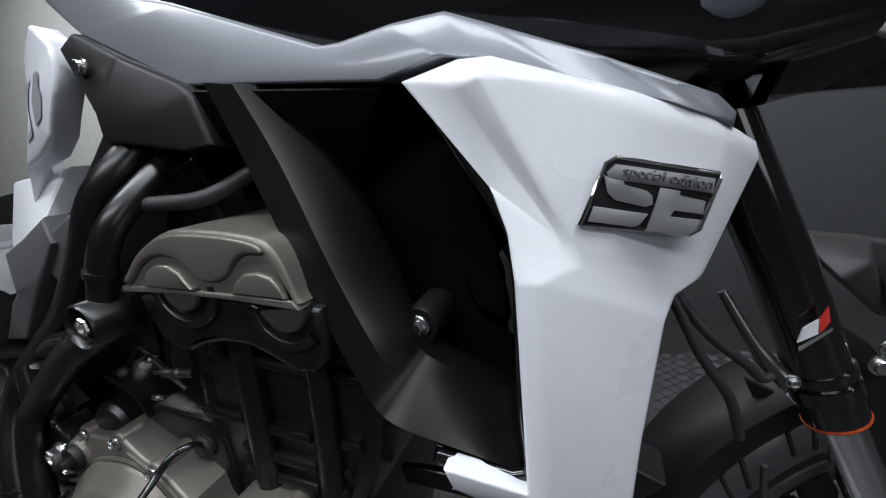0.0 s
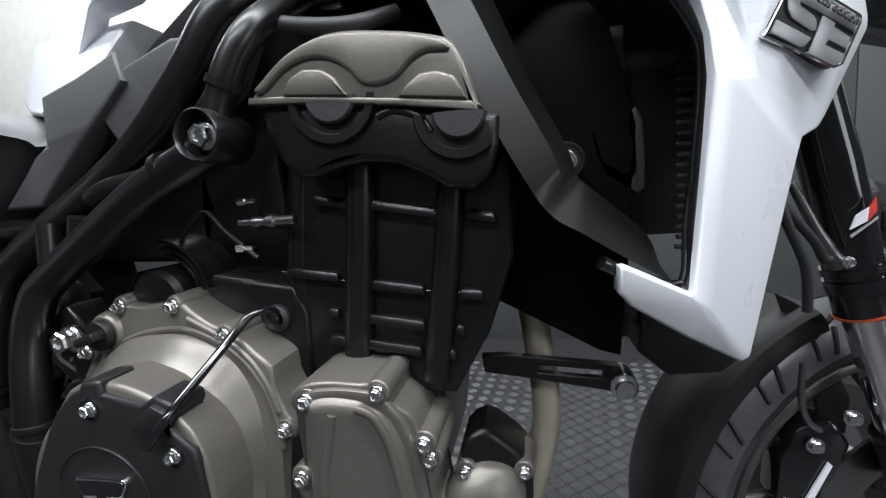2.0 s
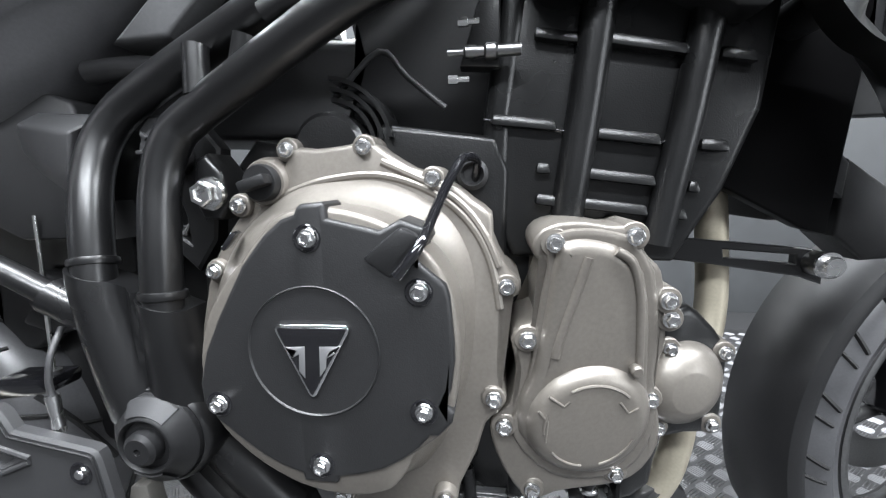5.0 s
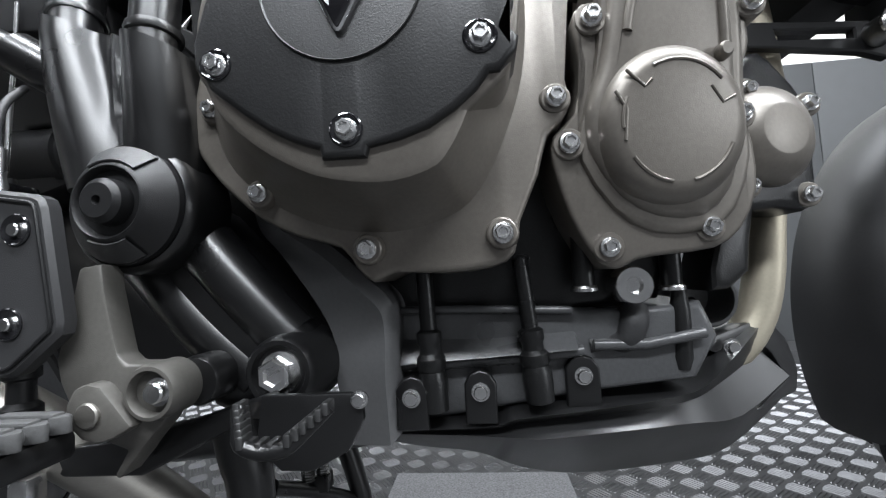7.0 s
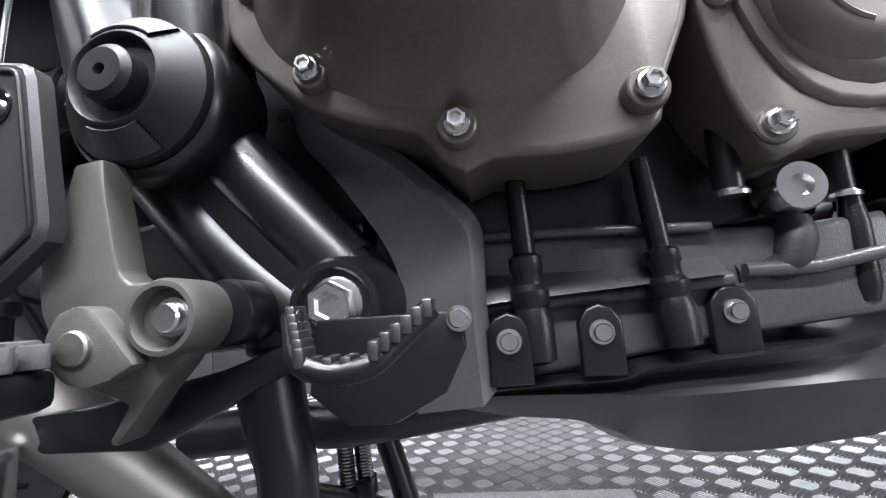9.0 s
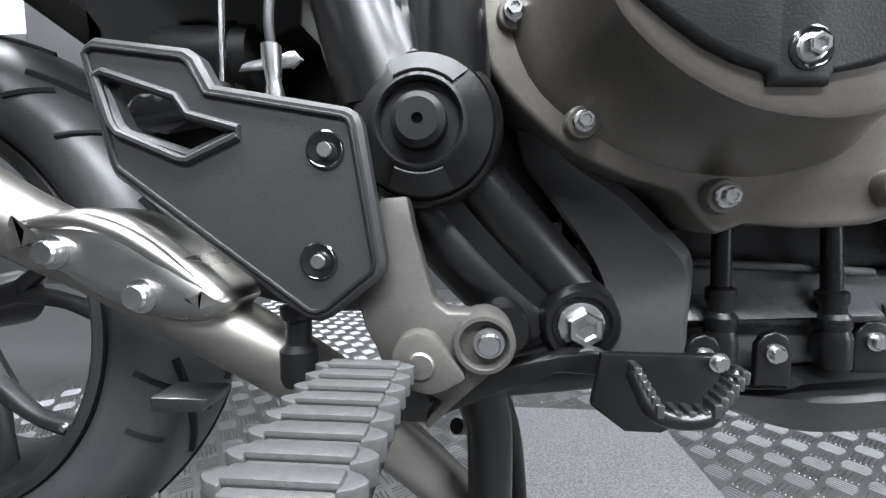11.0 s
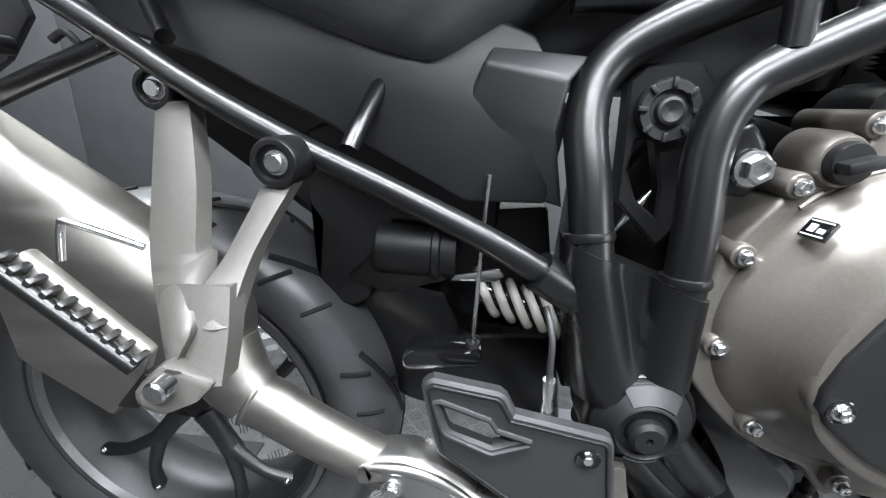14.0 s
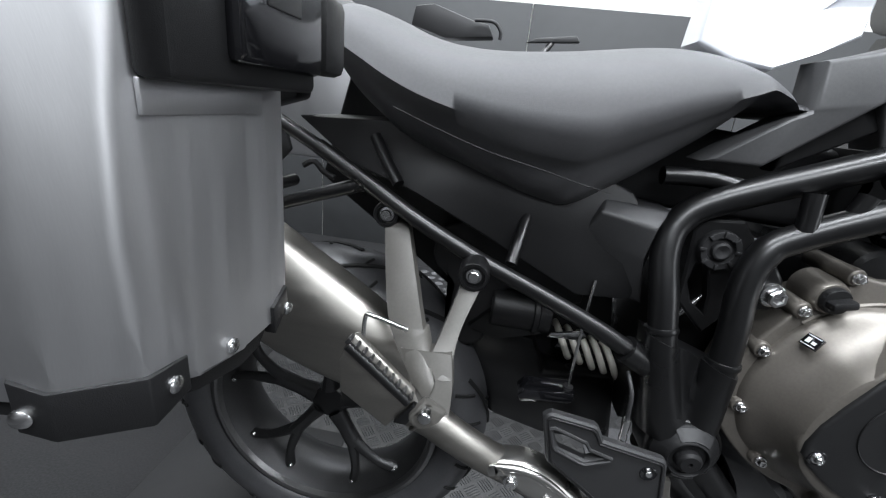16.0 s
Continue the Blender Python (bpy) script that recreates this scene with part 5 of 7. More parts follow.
bracket = part("tank_bracket", plate_hole([(-0.0425, 0.7969), (-0.03, 0.8105), (0.0165, 0.8139), (0.0471, 0.7762), (0.0335, 0.681), (0.0091, 0.6469), (-0.0356, 0.6901)], [(-0.0265, 0.7464), (-0.012, 0.7504), (0.001, 0.7063), (0.0037, 0.6769), (-0.0173, 0.6923), (-0.0299, 0.7204)], 0.09, 0.11, 0.003), BLACK_PLASTIC, bike)
part("rubber_cap", lathe([(0.027, 0.1), (0.027, 0.083), (0.025, 0.079), (0.018, 0.079), (0.016, 0.083), (0.0125, 0.083), (0.0115, 0.077), (0.009, 0.076), (0.0001, 0.079)], (-0.0073, 0, 0.773), segs=36), RUBBER, bracket)
for k in range(8):
    a = math.tau * k / 8
    c = (-0.0084, 0, 0.7734)
    add(tooth := bmesh.new(), box(0.0185, 0.0265, -0.002, 0.002, -0.002, 0.002, 0.0006), Matrix.Translation((c[0], 0.078, c[2])) @ Matrix.Rotation(a, 4, "Y"))
    part("cap_rib", tooth, RUBBER, bracket)
part("hook_spring", tube([(-0.0337, 0.1, 0.6506), (-0.0137, 0.1, 0.6807), (-0.0012, 0.1, 0.7005)], 0.003, radii=[0.0015, 0.0015, 0.005, 0.005, 0.0025, 0.0015], smooth=4), STEEL, bike)

# subframe, hangers
sub = part("subframe_tube", tube([(-0.5463, 0.05, 0.8484), (-0.4767, 0.045, 0.8104), (-0.3999, 0.035, 0.7691), (-0.3177, 0.03, 0.7308), (-0.2423, 0.03, 0.6996), (-0.1585, 0.03, 0.6625), (-0.1005, 0.035, 0.6303), (-0.0649, 0.045, 0.607), (-0.035, 0.058, 0.588)], 0.0115, radii=[0.0105, 0.0105, 0.011, 0.0125, 0.015]), BLACK_PAINT, bike)
part("tube_collar", tube([(-0.1092, 0.034, 0.6353), (-0.0709, 0.042, 0.6105), (-0.042, 0.056, 0.592)], 0.0185, smooth=1), BLACK_PAINT, sub)
part("subframe_tube", tube([(-0.7302, 0.06, 0.7105), (-0.5916, 0.055, 0.767), (-0.4719, 0.05, 0.8101)], 0.0095), BLACK_PAINT, bike)
part("subframe_tube", tube([(-0.6986, 0.06, 0.9179), (-0.574, 0.055, 0.8608), (-0.481, 0.05, 0.8104)], 0.0095), BLACK_PAINT, bike)
part("subframe_strut", tube([(-0.2767, 0.035, 0.7295), (-0.2697, 0.06, 0.7574), (-0.2614, 0.09, 0.7858)], 0.008), BLACK_PAINT, bike)
part("subframe_strut", tube([(-0.4359, 0.05, 0.8118), (-0.46, 0.07, 0.8392), (-0.4811, 0.09, 0.8654)], 0.008), BLACK_PAINT, bike)
def cast_arm(outer, ridge, inner, depth):
    return strips([[tuple(p) for p in smooth_loop(row, 4, closed=False)] for row in (outer, ridge, inner)], depth)


hanger = part("footrest_hanger", cast_arm([(-0.4501, 0.045, 0.7602), (-0.4342, 0.005, 0.6944), (-0.4163, -0.03, 0.6487), (-0.3784, -0.075, 0.6133), (-0.3528, -0.1, 0.6004)], [(-0.433, 0.039, 0.7605), (-0.4125, 0.0005, 0.6975), (-0.392, -0.036, 0.652), (-0.3665, -0.072, 0.6319), (-0.35, -0.094, 0.6103)], [(-0.4178, 0.043, 0.7625), (-0.395, 0.006, 0.702), (-0.3743, -0.035, 0.6562), (-0.3671, -0.04, 0.6494), (-0.348, -0.088, 0.6171)], 0.02), GREY_CAST, bike, "grey cast passenger footrest hanger", angle=70)
part("hanger_arm", cast_arm([(-0.3367, 0.0, 0.7013), (-0.3504, -0.035, 0.6556), (-0.3576, -0.062, 0.6332), (-0.3505, -0.078, 0.6171)], [(-0.3225, -0.004, 0.704), (-0.338, -0.039, 0.657), (-0.3406, -0.066, 0.63), (-0.338, -0.08, 0.6178)], [(-0.3101, 0.0, 0.7065), (-0.3281, -0.035, 0.6596), (-0.3316, -0.063, 0.6265), (-0.329, -0.076, 0.6185)], 0.022), GREY_CAST, hanger)
part("hanger_node", cast_arm([(-0.396, -0.052, 0.634), (-0.38, -0.074, 0.612), (-0.3585, -0.098, 0.59)], [(-0.3625, -0.0625, 0.6425), (-0.354, -0.084, 0.612), (-0.343, -0.1, 0.586)], [(-0.334, -0.06, 0.641), (-0.3275, -0.079, 0.613), (-0.3265, -0.094, 0.585)], 0.02), GREY_CAST, hanger)
part("hanger_foot", slab([(-0.371, -0.117, 0.5915), (-0.3545, -0.109, 0.6085), (-0.3475, -0.104, 0.6), (-0.3275, -0.097, 0.5885), (-0.3361, -0.107, 0.5787), (-0.3547, -0.115, 0.5723), (-0.3688, -0.117, 0.58)], 0.016, 0.005), GREY_CAST, hanger)
for c, r in (((-0.4479, 0.042, 0.771), 0.018), ((-0.3215, -0.006, 0.721), 0.0195)):
    part("hanger_boss", lathe([(r, 0.035), (r, 0.0), (r * 0.9, -0.003), (r * 0.72, -0.003), (r * 0.66, 0.002), (0.0001, 0.002)], c, segs=28), BLACK_PAINT, hanger)
    bolt(hanger, c[0], c[1] + 0.003, c[2], 0.0072, "socket")
c = (-0.3518, -0.118, 0.5952)
part("peg_pin", lathe([(0.0075, 0.01), (0.0075, -0.001), (0.006, -0.0025), (0.0001, -0.003)], c, segs=20), STEEL, hanger)
peg = part("passenger_peg", slab([(-0.443, -0.106, 0.668), (-0.438, -0.1, 0.674), (-0.367, -0.1, 0.61), (-0.372, -0.104, 0.594), (-0.396, -0.108, 0.563), (-0.45, -0.11, 0.603), (-0.453, -0.11, 0.642)], 0.01, 0.003), BRUSHED, bike, "folded metal passenger footrest")
part("peg_bar", tube([(-0.443, -0.11, 0.665), (-0.407, -0.109, 0.634), (-0.373, -0.107, 0.603)], 0.0055, smooth=1), BLACK_PAINT, peg)
a, b = Vector((-0.441, -0.108, 0.6715)), Vector((-0.371, -0.105, 0.6085))
for k in range(10):
    q = a.lerp(b, k / 9)
    add(tooth := bmesh.new(), box(-0.0022, 0.0022, -0.005, 0.007, -0.0045, 0.0035, 0.001), Matrix.Translation(q) @ Matrix.Rotation(0.73, 4, "Y"))
    part("peg_tooth", tooth, STEEL_DARK, peg)
part("peg_loop", tube([(-0.435, -0.08, 0.66), (-0.435, -0.075, 0.682), (-0.427, -0.075, 0.685), (-0.388, -0.065, 0.668)], 0.0025), STEEL, peg)
part("peg_link", slab([(-0.388, -0.112, 0.575), (-0.368, -0.108, 0.6), (-0.358, -0.108, 0.597), (-0.372, -0.112, 0.575)], 0.01, 0.002), BLACK_PAINT, peg)

# exhaust
part("exhaust_pipe", tube([(-0.372, 0.014, 0.486), (-0.352, 0.014, 0.477), (-0.324, 0.014, 0.459), (-0.275, 0.016, 0.431), (-0.2208, 0.02, 0.405), (-0.1445, 0.026, 0.361), (-0.0786, 0.045, 0.312), (-0.0346, 0.085, 0.2471), (0.0172, 0.13, 0.1684)], 0.024, radii=[0.0265, 0.026, 0.025, 0.0245, 0.0245, 0.024, 0.023], segs=28), BRUSHED, bike, "brushed stainless exhaust pipe")


def silencer_ring(p, along, w, h, n=5):
    """A ring of the silencer's six-sided section with rounded corners round p."""
    d = Vector(along).normalized()
    side = Vector((0, 1, 0))
    up = side.cross(d).normalized()
    if up.z < 0:
        up = -up
    corners = [Vector((1, 0.45)), Vector((0.5, 1)), Vector((-0.5, 1)), Vector((-1, 0.45)), Vector((-0.72, -1)), Vector((0.72, -1))]
    out = []
    for i, c in enumerate(corners):
        a, b = corners[i - 1], corners[(i + 1) % 6]
        q0, q1 = c + (a - c).normalized() * 0.3, c + (b - c).normalized() * 0.3
        for k in range(n + 1):
            t = k / n
            g = (1 - t) ** 2 * q0 + 2 * t * (1 - t) * c + t * t * q1
            out.append(Vector(p) + side * g.x * w + up * g.y * h)
    return out


can_bm = bmesh.new()
AX = Vector((-0.86, 0.04, 0.5)).normalized()
P0 = Vector((-0.392, 0.03, 0.546))
bridge(can_bm, [silencer_ring(P0 + AX * a + Vector((-0.43, 0, -0.86)) * drop, Vector((-1, 0, tilt)), w, h) for a, w, h, tilt, drop in ((-0.008, 0.024, 0.038, 0.0, 0.0), (-0.003, 0.036, 0.05, 0.0, 0.0), (0.006, 0.04, 0.054, 0.03, 0.0), (0.03, 0.043, 0.058, 0.15, 0.003), (0.07, 0.047, 0.064, 0.35, 0.009), (0.12, 0.05, 0.071, 0.5, 0.015), (0.18, 0.052, 0.077, 0.55, 0.02), (0.44, 0.054, 0.08, 0.58, 0.022), (0.47, 0.052, 0.076, 0.58, 0.022), (0.48, 0.044, 0.066, 0.58, 0.022))])
can = part("silencer", can_bm, BRUSHED, bike, "brushed stainless six-sided silencer", angle=50)
part("inlet_neck", tube([(-0.408, 0.025, 0.535), (-0.394, 0.019, 0.508), (-0.372, 0.014, 0.486)], 0.03, radii=[0.036, 0.034, 0.0275], segs=28), BRUSHED, can)
part("inlet_weld", tube([Vector((-0.372, 0.014, 0.486)) + 0.0265 * (math.cos(a) * Vector((0.45, 0, 0.89)) + math.sin(a) * Vector((0, -1, 0))) for a in [k * math.tau / 20 for k in range(21)]], 0.0028, smooth=1, segs=8), BRUSHED, can)
SHIELD = [(-0.272, 0.4315), (-0.2553, 0.4375), (-0.238, 0.442), (-0.2116, 0.4445), (-0.1863, 0.439), (-0.155, 0.4205), (-0.1266, 0.398), (-0.1186, 0.3885), (-0.1195, 0.381), (-0.1356, 0.3715), (-0.1582, 0.3695), (-0.1922, 0.3775), (-0.2284, 0.3955), (-0.2527, 0.415)]
shield = part("heat_shield", dome(SHIELD, [(0.0, 0.03), (0.0, 0.004), (0.0012, 0.0), (0.004, -0.0045), (0.009, -0.0085), (0.014, -0.0105), (0.018, -0.0112)], n=3), POLISHED, bike, "polished heat shield with two bolts")
part("shield_crease", tube([(x, -0.0055, z) for x, z in [(-0.262, 0.4325), (-0.238, 0.4345), (-0.2116, 0.4345), (-0.184, 0.426), (-0.157, 0.409), (-0.131, 0.3905)]], 0.0055, radii=[0.002, 0.006, 0.0065, 0.006, 0.002], segs=12), POLISHED, shield)
for c in ((-0.2285, -0.012, 0.4165), (-0.1725, -0.011, 0.3895)):
    bolt(shield, c[0], c[1], c[2], 0.008, "socket")
part("pipe_bracket", slab([(-0.1998, 0.02, 0.3081), (-0.1539, 0.02, 0.3082), (-0.1602, 0.02, 0.2976), (-0.1985, 0.02, 0.2965)], 0.03, 0.002), STEEL_DARK, bike)

# heel plate and footrest bracket
HEEL = [(-0.2034, 0.5362), (-0.1994, 0.5417), (-0.1931, 0.5455), (-0.1350, 0.5375), (-0.1285, 0.5330), (-0.1195, 0.5163), (-0.0398, 0.5023), (-0.0340, 0.4990), (-0.0312, 0.4924), (-0.0182, 0.4128), (-0.0199, 0.4037), (-0.0512, 0.3782), (-0.0587, 0.3753), (-0.0671, 0.3761), (-0.1854, 0.4635), (-0.1884, 0.4698)]
HOLE = [(-0.1875, 0.5190), (-0.1824, 0.5207), (-0.1436, 0.5061), (-0.1356, 0.4957), (-0.1127, 0.4890), (-0.1372, 0.4790), (-0.1735, 0.4911), (-0.1775, 0.4950)]
heel = part("heel_plate", plate_hole(HEEL, HOLE, -0.004, 0.008, 0.003), GREY_PLASTIC, bike, "dark grey plastic heel guard with a slot")
part("heel_rim", tube([(p.x, -0.0045, p.y) for p in inset_loop(HEEL, 0.0065)] + [(inset_loop(HEEL, 0.0065)[0].x, -0.0045, inset_loop(HEEL, 0.0065)[0].y)], 0.0016, segs=8, smooth=1), BLACK_PLASTIC, heel)
RIM = [(-0.1916, 0.5216), (-0.1867, 0.5243), (-0.1414, 0.5093), (-0.1346, 0.4989), (-0.1038, 0.4903), (-0.1047, 0.4863), (-0.1359, 0.4725), (-0.1415, 0.4730), (-0.1796, 0.4888), (-0.1838, 0.4947)]
part("slot_rim", tube([(x, -0.0045, z) for x, z in RIM + RIM[:1]], 0.0028, segs=8, smooth=1), GREY_PLASTIC, heel)
for c in ((-0.0525, -0.004, 0.4775), (-0.058, -0.004, 0.4125)):
    part("bolt_seat", lathe([(0.0115, -0.003), (0.0115, -0.0048), (0.0105, -0.0055), (0.009, -0.0045), (0.0001, -0.0042)], (c[0], 0, c[2]), segs=24), BLACK_GLOSS, heel)
    bolt(heel, c[0], -0.003, c[2], 0.0046, "socket")
shifted(heel, 0, -0.008, 0)
peg_br = part("footrest_bracket", slab([(-0.0396, 0.004, 0.3838), (-0.033, 0.006, 0.413), (-0.026, 0.008, 0.45), (-0.008, 0.008, 0.452), (-0.0044, 0.006, 0.4325), (0.0043, 0.004, 0.4018), (0.0095, 0.002, 0.3865), (0.0185, 0.0, 0.3803), (0.0424, 0.0, 0.3797), (0.0524, 0.0, 0.376), (0.0571, 0.0, 0.3669), (0.0561, 0.0, 0.3559), (0.0422, 0.002, 0.3373), (0.0279, 0.004, 0.3231), (0.0208, 0.006, 0.3153), (0.0054, 0.008, 0.2988), (0.0015, 0.008, 0.3015), (0.0137, 0.006, 0.3196), (-0.0008, 0.002, 0.3283), (-0.0125, 0.002, 0.331), (-0.023, 0.002, 0.3403), (-0.0273, 0.002, 0.3544), (-0.035, 0.003, 0.3676)], 0.02, 0.0055), GREY_CAST, bike, "grey cast rider footrest bracket")
part("pin_plate", slab([(-0.0165, -0.012, 0.3552), (-0.0095, -0.012, 0.3675), (0.0007, -0.013, 0.3705), (0.01, -0.012, 0.3686), (0.0307, -0.009, 0.3401), (0.0184, -0.011, 0.3335), (0.0084, -0.012, 0.3305), (-0.0035, -0.012, 0.3328), (-0.0133, -0.012, 0.342)], 0.018, 0.004), GREY_CAST, peg_br)
c = (0.0405, 0.001, 0.3615)
part("bracket_eye", lathe([(0.0195, 0.02), (0.0195, -0.004), (0.018, -0.0075), (0.0155, -0.0078), (0.0145, -0.005), (0.014, 0.018), (0.0001, 0.018)], c, segs=32), GREY_CAST, peg_br)
bolt(peg_br, c[0] + 0.003, -0.0005, c[2], 0.0072, "socket")
c = (0.0025, -0.013, 0.35)
part("peg_pin", lathe([(0.0085, 0.01), (0.0085, -0.0005), (0.0075, -0.0015), (0.0001, -0.002)], c, segs=20), BRUSHED, peg_br)
rider_peg = part("rider_peg", box(-0.052, -0.006, -0.13, -0.01, 0.323, 0.342, 0.005), BLACK_PAINT, bike, "black steel rider footrest with a toothed rubber pad")
part("peg_pad", box(-0.05, -0.008, -0.132, -0.014, 0.3425, 0.352, 0.003), PEG_RUBBER, rider_peg)
for k in range(8):
    q = -0.129 + k * 0.0146
    for sgn, x0 in ((1, -0.0095), (-1, -0.0485)):
        pad = bmesh.new()
        bridge(pad, [[(x0 + sgn * dx, q + in_, z) for in_, z in ((0.0055 - w, 0.3425), (0.0055 + w, 0.3425), (0.0055 + w, 0.3535), (0.0055 - w, 0.3535))] for dx, w in ((0.0, 0.0062), (0.006, 0.004), (0.0095, 0.0012))])
        bmesh.ops.bevel(pad, geom=pad.edges[:], offset=0.0008, segments=2, affect="EDGES", profile=0.5, clamp_overlap=True)
        part("peg_cleat", pad, PEG_RUBBER, rider_peg)
    part("peg_rib", box(-0.05, -0.008, q + 0.001, q + 0.0105, 0.351, 0.3555, 0.002), PEG_RUBBER, rider_peg)
part("brake_hose_fitting", lathe([(0.011, -0.025), (0.013, -0.02), (0.013, 0.0), (0.009, 0.004), (0.009, 0.02), (0.012, 0.022), (0.012, 0.03)], (-0.0861, 0.02, 0.3478), axis="z", segs=20), BLACK_PLASTIC, bike)
part("brake_rod_clevis", box(-0.0855, -0.0695, 0.01, 0.026, 0.2678, 0.2978, 0.002), STEEL, bike)

# brake pedal
pedal = part("brake_pedal", patchwork(named("a b c d e f", [(-0.1025, 0.02, 0.3101), (-0.0304, 0.03, 0.3154), (0.0441, 0.035, 0.3304), (0.0913, 0.03, 0.3449), (0.1122, 0.015, 0.3528), (0.1184, 0.01, 0.3521)]) | named("g h i j k", [(0.1138, 0.015, 0.3359), (0.0903, 0.03, 0.3306), (0.0426, 0.035, 0.3084), (-0.0016, 0.035, 0.2884), (-0.0621, 0.03, 0.2901)]), ["a b k", "b c j k", "c d i j", "d e h i", "e f g h"], 0.012, 0.003), BLACK_PAINT, bike, "black brake pedal with a toothed pad")
part("pad_plate", slab([(0.113, 0.005, 0.3549), (0.1834, 0.005, 0.3552), (0.1845, 0.005, 0.338), (0.174, 0.004, 0.318), (0.15, 0.002, 0.306), (0.128, 0.002, 0.306), (0.108, 0.006, 0.32)], 0.006, 0.0015), BLACK_PAINT, pedal)
part("pad_frame", tube([(0.1188, -0.03, 0.3578), (0.1219, -0.035, 0.3487), (0.126, -0.04, 0.3401), (0.1384, -0.04, 0.3359), (0.1521, -0.04, 0.3377), (0.1607, -0.035, 0.3443), (0.1739, -0.028, 0.3569)], 0.0045, smooth=3), BLACK_PAINT, pedal)
for row, n in (([(0.1197, -0.032, 0.3583), (0.1276, -0.042, 0.3427)], 6), ([(0.1551, -0.042, 0.3439), (0.1735, -0.032, 0.3575)], 6), ([(0.1301, -0.04, 0.3389), (0.1512, -0.04, 0.3388)], 4)):
    a, b = Vector(row[0]), Vector(row[1])
    for k in range(n):
        q = a.lerp(b, k / (n - 1))
        part("pad_tooth", box(q.x - 0.0021, q.x + 0.0021, q.y - 0.003, q.y + 0.009, q.z - 0.004, q.z + 0.0032, 0.001), STEEL_DARK, pedal)
c = (0.1821, 0.003, 0.3513)
bolt(pedal, c[0], 0.004, c[2], 0.0045, "socket")

# engine rear guard plate
GUARD_LEFT = [(0.0672, 0.08, 0.5043), (0.0747, 0.08, 0.4781), (0.0930, 0.08, 0.4560), (0.1136, 0.08, 0.4270), (0.1310, 0.08, 0.3990), (0.1395, 0.08, 0.3740), (0.1396, 0.08, 0.3465), (0.1450, 0.085, 0.2900)]
GUARD_EDGE = [(0.0890, 0.062, 0.4985), (0.1000, 0.058, 0.4785), (0.1390, 0.057, 0.4505), (0.1665, 0.057, 0.4237), (0.1842, 0.058, 0.4050), (0.1875, 0.059, 0.3840), (0.1862, 0.06, 0.3490), (0.1880, 0.062, 0.2980)]
GUARD_BACK = [(x + 0.0095, y + 0.05, z + 0.009) for x, y, z in GUARD_EDGE]
GUARD_BEVEL = [(x + 0.008, y + 0.007, z + 0.007) for x, y, z in GUARD_EDGE]
part("rear_guard", strips([[tuple(p) for p in smooth_loop(row, 4, closed=False)] for row in (GUARD_LEFT, GUARD_EDGE, GUARD_BEVEL, GUARD_BACK)], 0.02), COVER_GREY, bike, "dark grey plastic guard behind the engine", angle=50)

# belly guard
GUARD_ROWS = [
    [(0.16, 0.1, 0.3), (0.2072, 0.098, 0.3066), (0.2735, 0.1, 0.3086), (0.289, 0.1, 0.3155), (0.36, 0.112, 0.3195), (0.4358, 0.125, 0.324), (0.4752, 0.135, 0.3452), (0.5275, 0.16, 0.371)],
    [(0.162, 0.085, 0.3), (0.2089, 0.075, 0.3049), (0.2689, 0.072, 0.307), (0.29, 0.073, 0.3125), (0.36, 0.083, 0.316), (0.4374, 0.1, 0.3223), (0.4752, 0.115, 0.342), (0.5275, 0.155, 0.366)],
    [(0.163, 0.089, 0.298), (0.2085, 0.083, 0.3005), (0.268, 0.086, 0.3005), (0.292, 0.088, 0.304), (0.36, 0.1, 0.306), (0.437, 0.119, 0.308), (0.48, 0.141, 0.318), (0.535, 0.17, 0.34)],
    [(0.163, 0.09, 0.297), (0.2078, 0.08, 0.2995), (0.268, 0.076, 0.298), (0.3077, 0.075, 0.2958), (0.36, 0.086, 0.2955), (0.435, 0.11, 0.293), (0.495, 0.14, 0.2885), (0.5577, 0.168, 0.3153)],
    [(0.157, 0.105, 0.2908), (0.2, 0.1, 0.283), (0.2538, 0.1, 0.2766), (0.2924, 0.113, 0.2578), (0.345, 0.125, 0.2467), (0.43, 0.152, 0.2421), (0.5, 0.175, 0.247), (0.5802, 0.2, 0.295)],
    [(0.157, 0.16, 0.2808), (0.2, 0.16, 0.27), (0.2538, 0.165, 0.262), (0.2924, 0.17, 0.242), (0.345, 0.18, 0.231), (0.43, 0.2, 0.2271), (0.5, 0.22, 0.234), (0.5802, 0.24, 0.28)],
]
part("belly_guard", strips([[tuple(p) for p in smooth_loop(row, 4, closed=False)] for row in GUARD_ROWS], 0.05), GUARD_PLASTIC, bike, "black plastic belly guard")
part("guard_mount", slab([(0.455, 0.128, 0.357), (0.5275, 0.158, 0.372), (0.548, 0.168, 0.366), (0.565, 0.177, 0.35), (0.579, 0.186, 0.318), (0.572, 0.18, 0.296), (0.513, 0.15, 0.287), (0.555, 0.168, 0.314), (0.54, 0.164, 0.34), (0.52, 0.157, 0.353), (0.4752, 0.134, 0.3452)], 0.022, 0.004), GUARD_PLASTIC, bike)
bolt(bike, 0.488, 0.132, 0.352, 0.0055, "socket")

# centre stand
stand = part("centre_stand", tube([(0.0349, 0.1, 0.3178), (0.0425, 0.1, 0.2776), (0.0493, 0.1, 0.2302)] + [(0.0493, 0.1, 0.03)], 0.021, radii=[0.024, 0.022, 0.02, 0.018]), BLACK_PAINT, bike, "black centre stand on the floor")
base = Vector((0.0493, 0.1, 0.2302))
